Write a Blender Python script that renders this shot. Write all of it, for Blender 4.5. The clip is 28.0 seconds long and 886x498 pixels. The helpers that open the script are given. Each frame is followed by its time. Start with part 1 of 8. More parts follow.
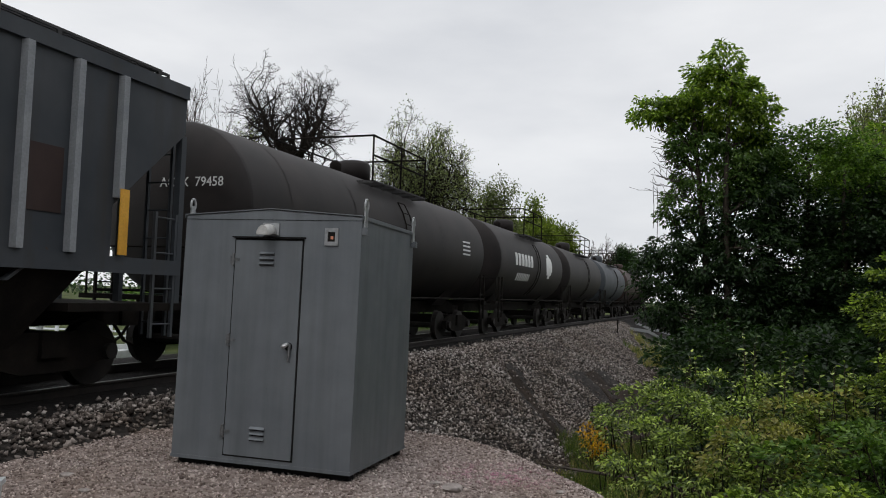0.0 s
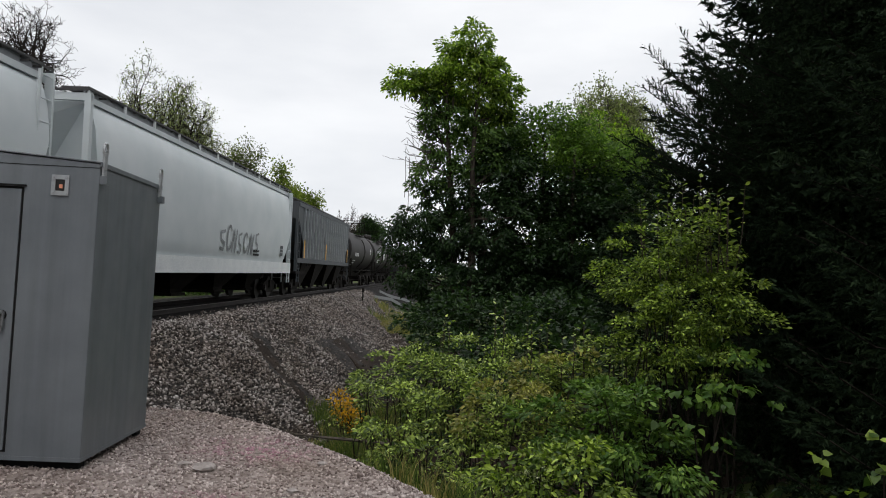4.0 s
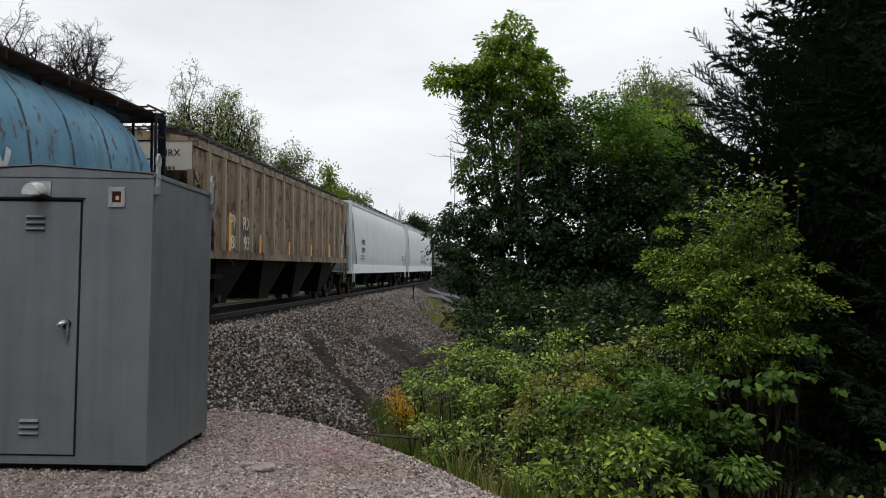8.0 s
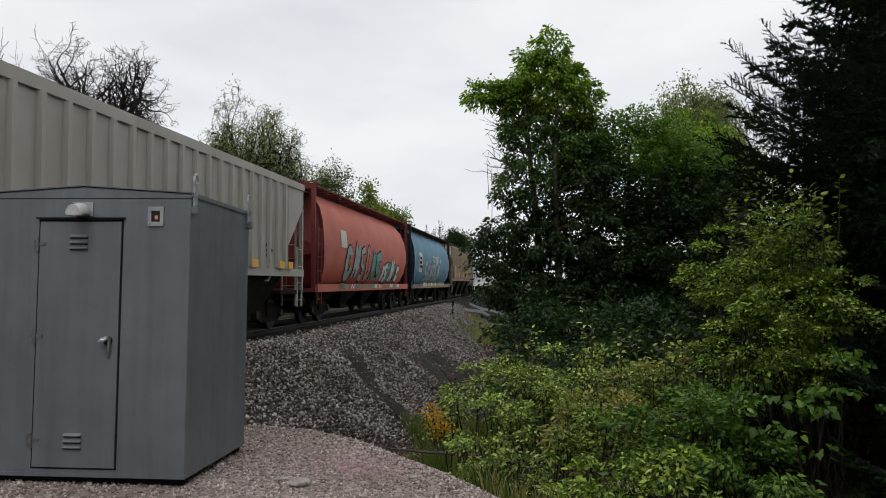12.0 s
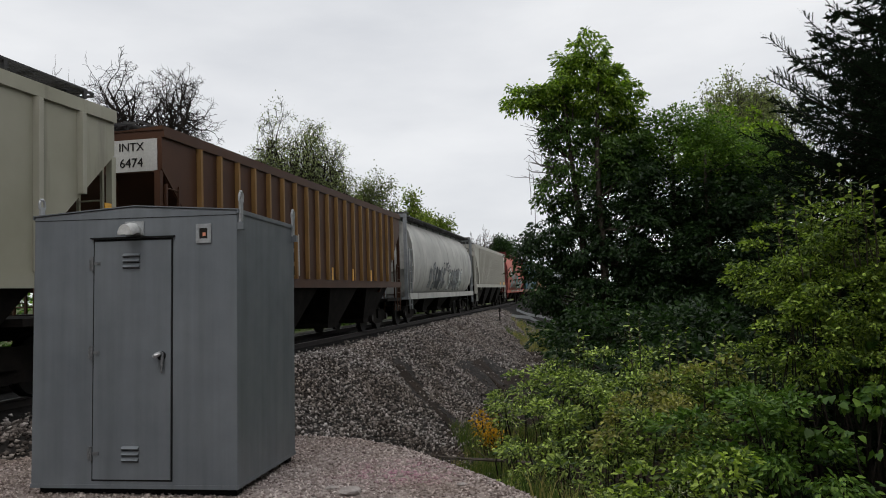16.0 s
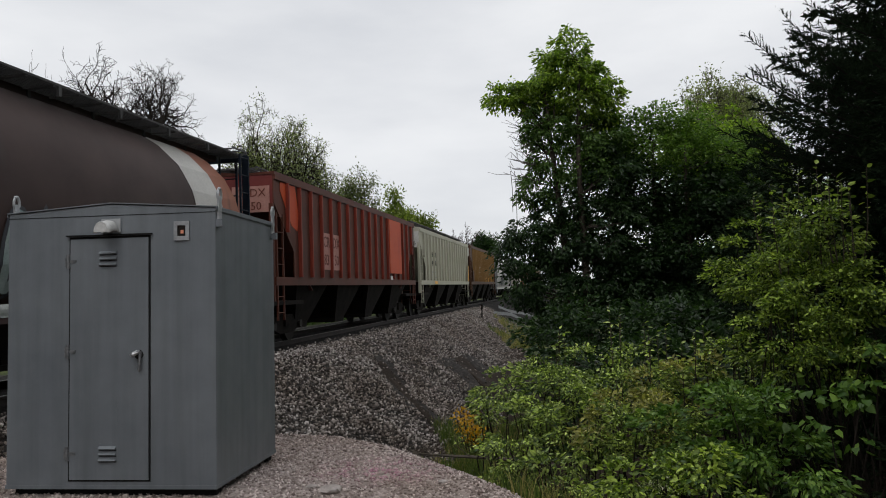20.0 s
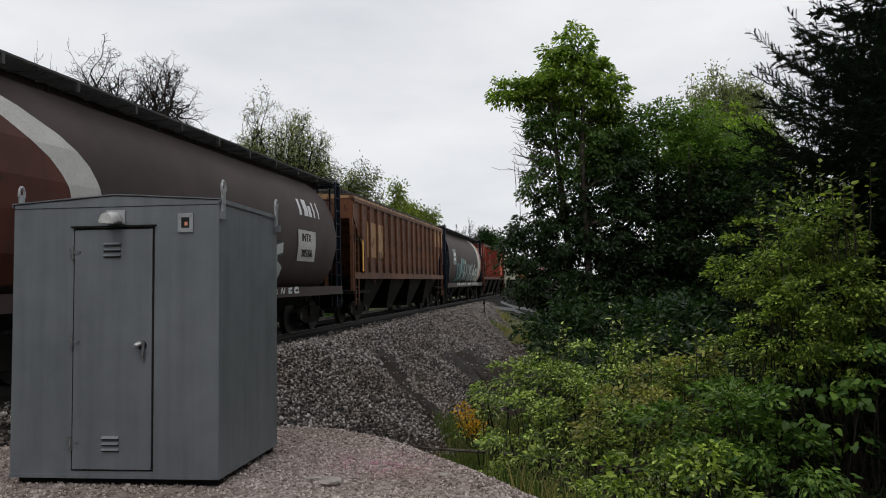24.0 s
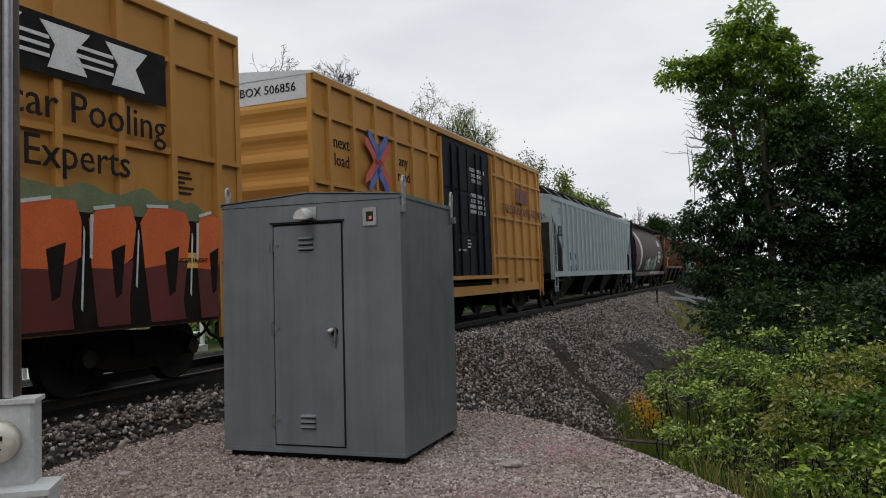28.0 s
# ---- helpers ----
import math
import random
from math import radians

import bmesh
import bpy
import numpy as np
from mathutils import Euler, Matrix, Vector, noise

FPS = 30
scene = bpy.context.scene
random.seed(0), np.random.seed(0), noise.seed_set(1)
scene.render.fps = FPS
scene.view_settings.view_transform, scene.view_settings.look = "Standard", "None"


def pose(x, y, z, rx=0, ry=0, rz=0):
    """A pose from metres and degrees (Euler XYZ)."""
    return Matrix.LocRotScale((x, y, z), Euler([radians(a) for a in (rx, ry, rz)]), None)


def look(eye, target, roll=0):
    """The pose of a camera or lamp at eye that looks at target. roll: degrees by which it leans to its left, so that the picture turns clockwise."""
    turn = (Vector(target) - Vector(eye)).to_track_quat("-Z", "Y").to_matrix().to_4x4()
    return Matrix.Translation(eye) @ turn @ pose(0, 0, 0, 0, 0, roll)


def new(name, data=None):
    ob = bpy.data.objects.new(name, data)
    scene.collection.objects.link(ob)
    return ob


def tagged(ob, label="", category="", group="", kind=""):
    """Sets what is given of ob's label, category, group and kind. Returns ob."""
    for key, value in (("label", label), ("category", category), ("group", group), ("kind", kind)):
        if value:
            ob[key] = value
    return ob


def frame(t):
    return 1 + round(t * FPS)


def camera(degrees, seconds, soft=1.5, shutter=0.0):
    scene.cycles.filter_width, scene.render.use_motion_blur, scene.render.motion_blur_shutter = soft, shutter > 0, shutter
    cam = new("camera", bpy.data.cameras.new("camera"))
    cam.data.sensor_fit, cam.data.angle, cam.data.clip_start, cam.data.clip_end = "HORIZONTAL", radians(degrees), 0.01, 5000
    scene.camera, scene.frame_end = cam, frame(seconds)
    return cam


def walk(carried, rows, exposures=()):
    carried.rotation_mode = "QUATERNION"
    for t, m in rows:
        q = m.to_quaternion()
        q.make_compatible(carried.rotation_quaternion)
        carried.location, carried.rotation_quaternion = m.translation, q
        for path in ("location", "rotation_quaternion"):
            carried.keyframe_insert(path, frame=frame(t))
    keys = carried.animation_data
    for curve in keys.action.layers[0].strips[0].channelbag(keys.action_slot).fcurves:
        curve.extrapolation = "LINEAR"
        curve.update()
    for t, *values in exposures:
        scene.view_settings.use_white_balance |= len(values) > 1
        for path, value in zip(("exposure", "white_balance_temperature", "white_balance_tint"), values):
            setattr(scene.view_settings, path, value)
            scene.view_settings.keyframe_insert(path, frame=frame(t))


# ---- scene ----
cam = camera(59.84, 28.0, 1.0)
PATH = [
    (0, pose(0.081, -0.258, 1.448, 94.112, -2.074, 1.671)),
    (0.5, pose(0.013, 0.060, 1.429, 94.259, -2.356, -10.270)),
    (1, pose(-0.076, 0.117, 1.397, 92.404, -1.249, -12.772)),
    (1.5, pose(-0.053, 0.130, 1.395, 91.599, -2.250, -15.283)),
    (2, pose(-0.040, 0.123, 1.380, 92.668, -1.272, -14.836)),
    (2.5, pose(-0.037, 0.130, 1.391, 92.153, -2.806, -15.060)),
    (3, pose(-0.047, 0.125, 1.398, 92.645, -2.772, -17.040)),
    (3.5, pose(-0.053, 0.128, 1.396, 92.564, -2.554, -17.372)),
    (5.5, pose(-0.054, 0.126, 1.393, 92.461, -1.418, -16.692)),
    (6, pose(-0.054, 0.137, 1.382, 91.416, -1.370, -16.835)),
    (6.5, pose(-0.060, 0.143, 1.380, 91.283, -1.124, -16.952)),
    (7, pose(-0.056, 0.136, 1.392, 91.997, -0.998, -17.064)),
    (7.5, pose(-0.055, 0.120, 1.388, 91.970, -0.633, -15.728)),
    (8, pose(-0.053, 0.119, 1.397, 92.169, -0.364, -13.557)),
    (8.5, pose(-0.029, 0.127, 1.408, 92.841, -1.326, -15.157)),
    (9, pose(-0.031, 0.121, 1.404, 93.219, -0.895, -14.498)),
    (9.5, pose(-0.029, 0.115, 1.409, 93.245, -0.402, -13.914)),
    (10, pose(-0.025, 0.109, 1.406, 93.364, -0.360, -12.821)),
    (10.5, pose(-0.015, 0.091, 1.406, 93.177, 0.040, -10.834)),
    (11, pose(-0.006, 0.089, 1.405, 93.314, 0.180, -10.052)),
    (11.5, pose(-0.000, 0.086, 1.404, 93.254, -0.291, -10.351)),
    (12, pose(0.008, 0.080, 1.402, 93.283, -0.051, -10.539)),
    (12.5, pose(0.009, 0.086, 1.400, 92.973, 0.124, -10.150)),
    (14.5, pose(0.022, 0.047, 1.405, 93.966, 0.556, -9.051)),
    (15, pose(0.023, 0.042, 1.397, 93.432, 0.655, -8.241)),
    (15.5, pose(0.024, 0.046, 1.410, 93.435, 1.298, -6.927)),
    (16, pose(0.032, 0.040, 1.402, 93.882, 1.576, -7.057)),
    (16.5, pose(0.011, 0.002, 1.398, 93.895, 1.820, -4.048)),
    (17, pose(-0.006, -0.003, 1.398, 93.665, 1.538, -2.578)),
    (17.5, pose(0.017, 0.031, 1.417, 93.536, 1.540, -4.642)),
    (18, pose(0.040, 0.058, 1.411, 93.261, 1.517, -6.386)),
    (18.5, pose(0.056, 0.054, 1.412, 93.630, 1.522, -7.403)),
    (19, pose(0.053, 0.062, 1.416, 93.671, 1.318, -7.776)),
    (19.5, pose(0.047, 0.059, 1.403, 93.460, 1.433, -8.235)),
    (20, pose(0.049, 0.052, 1.402, 93.637, 1.771, -8.358)),
    (20.5, pose(0.053, 0.038, 1.404, 93.748, 1.470, -8.432)),
    (21, pose(0.044, 0.048, 1.395, 93.324, 1.598, -8.365)),
    (21.5, pose(0.037, 0.056, 1.408, 93.657, 1.321, -7.973)),
    (23.5, pose(0.042, 0.030, 1.404, 93.552, 1.211, -8.484)),
    (24, pose(0.049, 0.031, 1.401, 93.238, 1.153, -8.171)),
    (24.5, pose(0.046, 0.028, 1.396, 93.464, 1.014, -7.387)),
    (25, pose(0.035, 0.007, 1.395, 93.416, 0.970, -5.493)),
    (25.5, pose(0.023, 0.018, 1.394, 93.295, 1.010, -4.322)),
    (26, pose(0.015, 0.000, 1.391, 93.068, 1.434, -2.406)),
    (26.5, pose(0.003, -0.034, 1.397, 93.232, 1.532, -0.202)),
    (27, pose(-0.004, -0.035, 1.391, 93.151, 1.707, -0.225)),
    (27.5, pose(-0.009, -0.044, 1.384, 93.127, 2.077, 1.268)),
    (28, pose(-0.020, -0.078, 1.369, 92.930, 1.847, 4.221)),
]
walk(cam, PATH, [(0, -0.12), (0.6, -0.06), (1.2, 0.0), (2, 0.12), (3, 0.08), (6, 0.12), (7, 0.17), (8, 0.1), (9, 0.0), (11, 0.0), (15, -0.08), (17, -0.1), (24, -0.08), (28, -0.06)])

# ---- light ----
world = bpy.data.worlds.new("overcast")
scene.world = world
world.use_nodes = True
wn, wl = world.node_tree.nodes, world.node_tree.links
wn.clear()
w_out = wn.new("ShaderNodeOutputWorld")
w_bg = wn.new("ShaderNodeBackground")
w_sky = wn.new("ShaderNodeTexSky")
w_sky.sky_type, w_sky.sun_disc = "NISHITA", False
w_sky.sun_elevation, w_sky.sun_rotation = radians(55), radians(200)
w_dim = wn.new("ShaderNodeMix")
w_dim.data_type, w_dim.blend_type = "RGBA", "MULTIPLY"
w_dim.inputs[0].default_value = 1.0
w_dim.inputs[7].default_value = (0.10, 0.10, 0.10, 1)
w_tc = wn.new("ShaderNodeTexCoord")
w_map = wn.new("ShaderNodeMapping")
w_map.inputs["Scale"].default_value = (1.0, 1.0, 3.2)
w_noise = wn.new("ShaderNodeTexNoise")
w_noise.inputs["Scale"].default_value, w_noise.inputs["Detail"].default_value = 2.6, 6.0
w_noise.inputs["Roughness"].default_value = 0.5
w_ramp = wn.new("ShaderNodeValToRGB")
w_ramp.color_ramp.elements[0].position, w_ramp.color_ramp.elements[0].color = 0.30, (0.74, 0.76, 0.80, 1)
w_ramp.color_ramp.elements[1].position, w_ramp.color_ramp.elements[1].color = 0.66, (0.96, 0.97, 0.99, 1)
w_mix = wn.new("ShaderNodeMix")
w_mix.data_type = "RGBA"
w_mix.inputs[0].default_value = 0.94
wl.new(w_sky.outputs[0], w_dim.inputs[6])
wl.new(w_tc.outputs["Generated"], w_map.inputs[0])
wl.new(w_map.outputs[0], w_noise.inputs["Vector"])
wl.new(w_noise.outputs[0], w_ramp.inputs[0])
wl.new(w_dim.outputs[2], w_mix.inputs[6])
# an overcast sky is brighter overhead than at the skyline
w_sep = wn.new("ShaderNodeSeparateXYZ")
w_rise = wn.new("ShaderNodeMapRange")
w_rise.inputs[1].default_value, w_rise.inputs[2].default_value = 0.42, 1.0
w_rise.inputs[3].default_value, w_rise.inputs[4].default_value = 1.0, 1.75
w_lift = wn.new("ShaderNodeVectorMath")
w_lift.operation = "SCALE"
wl.new(w_tc.outputs["Generated"], w_sep.inputs[0])
wl.new(w_sep.outputs[2], w_rise.inputs[0])
wl.new(w_ramp.outputs[0], w_lift.inputs[0])
wl.new(w_rise.outputs[0], w_lift.inputs["Scale"])
wl.new(w_lift.outputs[0], w_mix.inputs[7])
wl.new(w_mix.outputs[2], w_bg.inputs[0])
w_bg.inputs[1].default_value = 1.0
wl.new(w_bg.outputs[0], w_out.inputs[0])
sun = new("sun", bpy.data.lights.new("sun", "SUN"))
sun.data.energy, sun.data.angle, sun.data.color = 0.5, radians(20), (1.0, 0.97, 0.92)
sun.matrix_world = look((0, 0, 0), (0.28, 0.50, -0.82))


# ---- materials ----
def node_mat(name):
    m = bpy.data.materials.new(name)
    m.use_nodes = True
    nt = m.node_tree
    b = nt.nodes["Principled BSDF"]
    return m, nt, b


def add_noise(nt, scale, detail=4.0, stretch=None, rough=0.55, space="Object"):
    tc = nt.nodes.new("ShaderNodeTexCoord")
    n = nt.nodes.new("ShaderNodeTexNoise")
    n.inputs["Scale"].default_value, n.inputs["Detail"].default_value = scale, detail
    n.inputs["Roughness"].default_value = rough
    if stretch:
        mp = nt.nodes.new("ShaderNodeMapping")
        mp.inputs["Scale"].default_value = stretch
        nt.links.new(tc.outputs[space], mp.inputs[0])
        nt.links.new(mp.outputs[0], n.inputs["Vector"])
    else:
        nt.links.new(tc.outputs[space], n.inputs["Vector"])
    return n.outputs[0]


def add_ramp(nt, fac, stops):
    r = nt.nodes.new("ShaderNodeValToRGB")
    el = r.color_ramp.elements
    while len(el) < len(stops):
        el.new(0.5)
    for e, (p, c) in zip(el, stops):
        e.position, e.color = p, (*c, 1)
    nt.links.new(fac, r.inputs[0])
    return r.outputs[0]


def add_mix(nt, fac, a, b, mode="MIX"):
    x = nt.nodes.new("ShaderNodeMix")
    x.data_type, x.blend_type = "RGBA", mode
    for v, i in ((fac, 0), (a, 6), (b, 7)):
        if isinstance(v, (int, float)):
            x.inputs[i].default_value = v
        elif isinstance(v, tuple):
            x.inputs[i].default_value = (*v, 1)
        else:
            nt.links.new(v, x.inputs[i])
    return x.outputs[2]


def add_bump(nt, b, height, strength, distance):
    u = nt.nodes.new("ShaderNodeBump")
    u.inputs["Strength"].default_value, u.inputs["Distance"].default_value = strength, distance
    nt.links.new(height, u.inputs["Height"])
    nt.links.new(u.outputs[0], b.inputs["Normal"])


def plain(name, c1, c2, scale=3.0, rough=0.6, metal=0.0, bump=0.15, dist=0.004, fine=40.0):
    """Two scales of colour variation and a fine relief."""
    m, nt, b = node_mat(name)
    big = add_ramp(nt, add_noise(nt, scale), [(0.3, c1), (0.7, c2)])
    small = add_noise(nt, fine, 3.0)
    grain = add_ramp(nt, small, [(0.25, (0.82, 0.82, 0.82)), (0.75, (1.1, 1.1, 1.1))])
    nt.links.new(add_mix(nt, 1.0, big, grain, "MULTIPLY"), b.inputs["Base Color"])
    b.inputs["Roughness"].default_value, b.inputs["Metallic"].default_value = rough, metal
    if rough >= 0.8 and not metal:
        b.inputs["Specular IOR Level"].default_value = 0.12
    add_bump(nt, b, small, bump, dist)
    return m


def paint(name, colour, fade, rust=(0.09, 0.045, 0.025), amount=0.5, streak=0.5, rough=0.62, grime=(0.05, 0.045, 0.04), spec=0.25):
    """Weathered car paint: faded patches, vertical dirt streaks and rust blotches. amount, streak: 0 to 1."""
    m, nt, b = node_mat(name)
    base = add_ramp(nt, add_noise(nt, 0.9, 4.0), [(0.3, colour), (0.7, fade)])
    run = add_noise(nt, 1.0, 6.0, (2.6, 2.6, 0.22))
    k = 0.74 - 0.26 * streak
    mask = add_ramp(nt, run, [(k, (0, 0, 0)), (k + 0.16, (0.55, 0.55, 0.55))])
    c = add_mix(nt, mask, base, grime)
    spots = add_noise(nt, 3.4, 8.0, (1, 1, 0.6), 0.68)
    q = 0.78 - 0.30 * amount
    rmask = add_ramp(nt, spots, [(q, (0, 0, 0)), (q + 0.06, (0.9, 0.9, 0.9))])
    c = add_mix(nt, rmask, c, rust)
    nt.links.new(c, b.inputs["Base Color"])
    b.inputs["Roughness"].default_value = rough
    b.inputs["Specular IOR Level"].default_value = spec
    add_bump(nt, b, spots, 0.18, 0.006)
    return m


def enamel(name, c1, c2):
    """Plain sprayed steel: broad fading, rain streaks, dust along the foot of the sheet, small scuffs, a satin sheen."""
    m, nt, b = node_mat(name)
    base = add_ramp(nt, add_noise(nt, 0.8, 3.0), [(0.3, c1), (0.7, c2)])
    run = add_ramp(nt, add_noise(nt, 1.0, 5.0, (9, 9, 0.5)), [(0.42, (1.05, 1.05, 1.05)), (0.8, (0.80, 0.80, 0.79))])
    c = add_mix(nt, 1.0, base, run, "MULTIPLY")
    scuff = add_ramp(nt, add_noise(nt, 7.0, 8.0, (1, 1, 0.35), 0.7), [(0.66, (0, 0, 0)), (0.74, (0.5, 0.5, 0.5))])
    c = add_mix(nt, scuff, c, (0.075, 0.078, 0.08))
    mottle = add_ramp(nt, add_noise(nt, 3.2, 6.0, None, 0.65), [(0.3, (0.90, 0.90, 0.91)), (0.7, (1.08, 1.08, 1.07))])
    nt.links.new(add_mix(nt, 1.0, c, mottle, "MULTIPLY"), b.inputs["Base Color"])
    gloss = add_ramp(nt, add_noise(nt, 2.0, 4.0), [(0.3, (0.36, 0.36, 0.36)), (0.7, (0.52, 0.52, 0.52))])
    nt.links.new(gloss, b.inputs["Roughness"])
    add_bump(nt, b, add_noise(nt, 1.6, 2.0), 0.12, 0.012)
    return m


def leaf_mat(name, dark, light, shine=0.36, through_light=0.35):
    m, nt, b = node_mat(name)
    geo = nt.nodes.new("ShaderNodeNewGeometry")
    half = tuple(a + (b - a) * 0.34 for a, b in zip(dark, light))
    c = add_ramp(nt, geo.outputs["Random Per Island"], [(0.05, dark), (0.6, half), (0.98, tuple(min(1.0, v * 1.15) for v in light))])
    patch = add_ramp(nt, add_noise(nt, 0.7, 3.0), [(0.3, (0.72, 0.74, 0.7)), (0.7, (1.15, 1.12, 1.0))])
    c = add_mix(nt, 1.0, c, patch, "MULTIPLY")
    nt.links.new(c, b.inputs["Base Color"])
    b.inputs["Roughness"].default_value = shine
    b.inputs["Specular IOR Level"].default_value = 0.22 if shine < 0.9 else 0.05
    t = nt.nodes.new("ShaderNodeBsdfTranslucent")
    nt.links.new(add_mix(nt, 1.0, c, (1.2, 1.42, 0.6), "MULTIPLY"), t.inputs[0])
    x = nt.nodes.new("ShaderNodeMixShader")
    x.inputs[0].default_value = through_light
    out = nt.nodes["Material Output"]
    nt.links.new(b.outputs[0], x.inputs[1])
    nt.links.new(t.outputs[0], x.inputs[2])
    nt.links.new(x.outputs[0], out.inputs[0])
    return m


def stone_mat(name, stops, island=True, fine=60.0, dye=()):
    m, nt, b = node_mat(name)
    if island:
        geo = nt.nodes.new("ShaderNodeNewGeometry")
        f = geo.outputs["Random Per Island"]
    else:
        v = nt.nodes.new("ShaderNodeTexVoronoi")
        v.inputs["Scale"].default_value = 14.0
        tc = nt.nodes.new("ShaderNodeTexCoord")
        nt.links.new(tc.outputs["Object"], v.inputs["Vector"])
        f = v.outputs["Color"]
    c = add_ramp(nt, f, stops)
    n = add_noise(nt, fine, 3.0)
    c = add_mix(nt, 1.0, c, add_ramp(nt, n, [(0.3, (0.75, 0.75, 0.75)), (0.7, (1.1, 1.1, 1.1))]), "MULTIPLY")
    dirt = add_ramp(nt, add_noise(nt, 0.45, 4.0), [(0.42, (1, 1, 1)), (0.72, (0.72, 0.66, 0.6))])
    c = add_mix(nt, 1.0, c, dirt, "MULTIPLY")
    for place, reach in dye:
        # a worn splash of marking dye
        tc = nt.nodes.new("ShaderNodeTexCoord")
        far = nt.nodes.new("ShaderNodeVectorMath")
        far.operation = "DISTANCE"
        far.inputs[1].default_value = place
        nt.links.new(tc.outputs["Object"], far.inputs[0])
        ring = add_ramp(nt, far.outputs["Value"], [(0.1 * reach, (0.62, 0.62, 0.62)), (reach, (0, 0, 0))])
        patchy = add_ramp(nt, add_noise(nt, 9.0, 5.0), [(0.40, (0, 0, 0)), (0.62, (1, 1, 1))])
        c = add_mix(nt, add_mix(nt, 1.0, ring, patchy, "MULTIPLY"), c, (0.46, 0.19, 0.29))
    nt.links.new(c, b.inputs["Base Color"])
    b.inputs["Roughness"].default_value = 0.9
    b.inputs["Specular IOR Level"].default_value = 0.15
    add_bump(nt, b, n if island else f, 0.4, 0.01 if island else 0.03)
    return m


def glow(name, colour, power):
    m, nt, b = node_mat(name)
    b.inputs["Base Color"].default_value = (*colour, 1)
    b.inputs["Emission Color"].default_value = (*colour, 1)
    b.inputs["Emission Strength"].default_value = power
    return m


# near-black bed: the shade in the gaps between stones is in its colour
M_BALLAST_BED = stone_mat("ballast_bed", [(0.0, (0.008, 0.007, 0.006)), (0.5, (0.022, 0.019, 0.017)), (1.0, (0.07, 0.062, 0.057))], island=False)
M_BALLAST = stone_mat("ballast_stone", [(0.0, (0.032, 0.027, 0.024)), (0.4, (0.14, 0.120, 0.109)), (0.75, (0.31, 0.275, 0.255)), (1.0, (0.56, 0.515, 0.49))])
M_PAD_BED = stone_mat("pad_bed", [(0.0, (0.16, 0.128, 0.115)), (0.5, (0.27, 0.225, 0.205)), (1.0, (0.40, 0.345, 0.32))], island=False)
DYE = (((0.45, 6.85, -0.08), 0.75), ((-0.05, 5.2, -0.08), 0.5))
M_PAD = stone_mat("pad_stone", [(0.0, (0.15, 0.115, 0.105)), (0.5, (0.36, 0.30, 0.278)), (1.0, (0.66, 0.575, 0.54))], dye=DYE)
M_SOIL = plain("soil", (0.010, 0.007, 0.0052), (0.036, 0.025, 0.018), 2.2, 0.95, 0, 0.5, 0.03, 18)
M_TURF = plain("turf", (0.035, 0.05, 0.016), (0.085, 0.10, 0.035), 0.4, 0.95, 0, 0.6, 0.05, 9)
M_SHED = enamel("grey_enamel", (0.135, 0.151, 0.165), (0.170, 0.186, 0.201))
M_SHED_DARK = plain("dark_gasket", (0.012, 0.012, 0.012), (0.02, 0.02, 0.02), 3, 0.8)
M_GALV = plain("galvanised", (0.36, 0.37, 0.38), (0.5, 0.51, 0.52), 6, 0.42, 0.7, 0.1, 0.002)
M_LAMP_HOOD = plain("lamp_hood_white", (0.50, 0.50, 0.49), (0.64, 0.64, 0.62), 6, 0.5)
M_HINGE = plain("dull_steel", (0.13, 0.135, 0.14), (0.24, 0.245, 0.25), 20, 0.5, 0.5)
M_WOOD_OLD = plain("weathered_timber", (0.06, 0.05, 0.042), (0.13, 0.11, 0.09), 4, 0.9, 0, 0.5, 0.01, 30)
M_TIE = plain("creosoted_tie", (0.014, 0.011, 0.009), (0.034, 0.027, 0.022), 3, 0.9, 0, 0.5, 0.01, 25)
# rusty rail and worn head, both coloured darker for the train's shade
M_RAIL = plain("rusty_rail", (0.010, 0.007, 0.006), (0.022, 0.015, 0.012), 5, 0.8, 0.1)
M_RAILHEAD = plain("worn_rail_head", (0.10, 0.092, 0.088), (0.16, 0.15, 0.142), 5, 0.5, 0.8)
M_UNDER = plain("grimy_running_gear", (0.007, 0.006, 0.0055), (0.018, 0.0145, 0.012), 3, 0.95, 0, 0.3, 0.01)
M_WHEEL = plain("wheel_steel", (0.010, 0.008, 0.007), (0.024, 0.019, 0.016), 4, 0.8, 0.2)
M_WALK = plain("walkway_grating", (0.03, 0.03, 0.032), (0.065, 0.062, 0.06), 4, 0.7, 0.2)
M_BLACK = paint("black_tank_paint", (0.011, 0.0095, 0.0095), (0.024, 0.019, 0.018), amount=0.15, streak=0.4)
M_WHITE_MARK = plain("white_marking", (0.62, 0.63, 0.63), (0.75, 0.75, 0.74), 4, 0.7)
# track bed grime, darkened to near black for the shade under the train
M_FOUL_SHADE = plain("fouled_ballast_shaded", (0.005, 0.0045, 0.004), (0.014, 0.012, 0.011), 1.5, 0.95, 0, 0.7, 0.04, 12)
M_BLACK_MARK = plain("black_marking", (0.012, 0.011, 0.011), (0.024, 0.021, 0.02), 4, 0.85)
M_YELLOW_MARK = plain("yellow_reflector", (0.72, 0.36, 0.03), (0.85, 0.45, 0.05), 4, 0.5)
M_BARK = plain("bark", (0.035, 0.028, 0.022), (0.085, 0.07, 0.056), 4, 0.95, 0, 0.7, 0.02, 22)
M_BARK_PALE = plain("pale_bark", (0.06, 0.052, 0.046), (0.13, 0.115, 0.10), 2, 0.95, 0, 0.6, 0.02, 14)
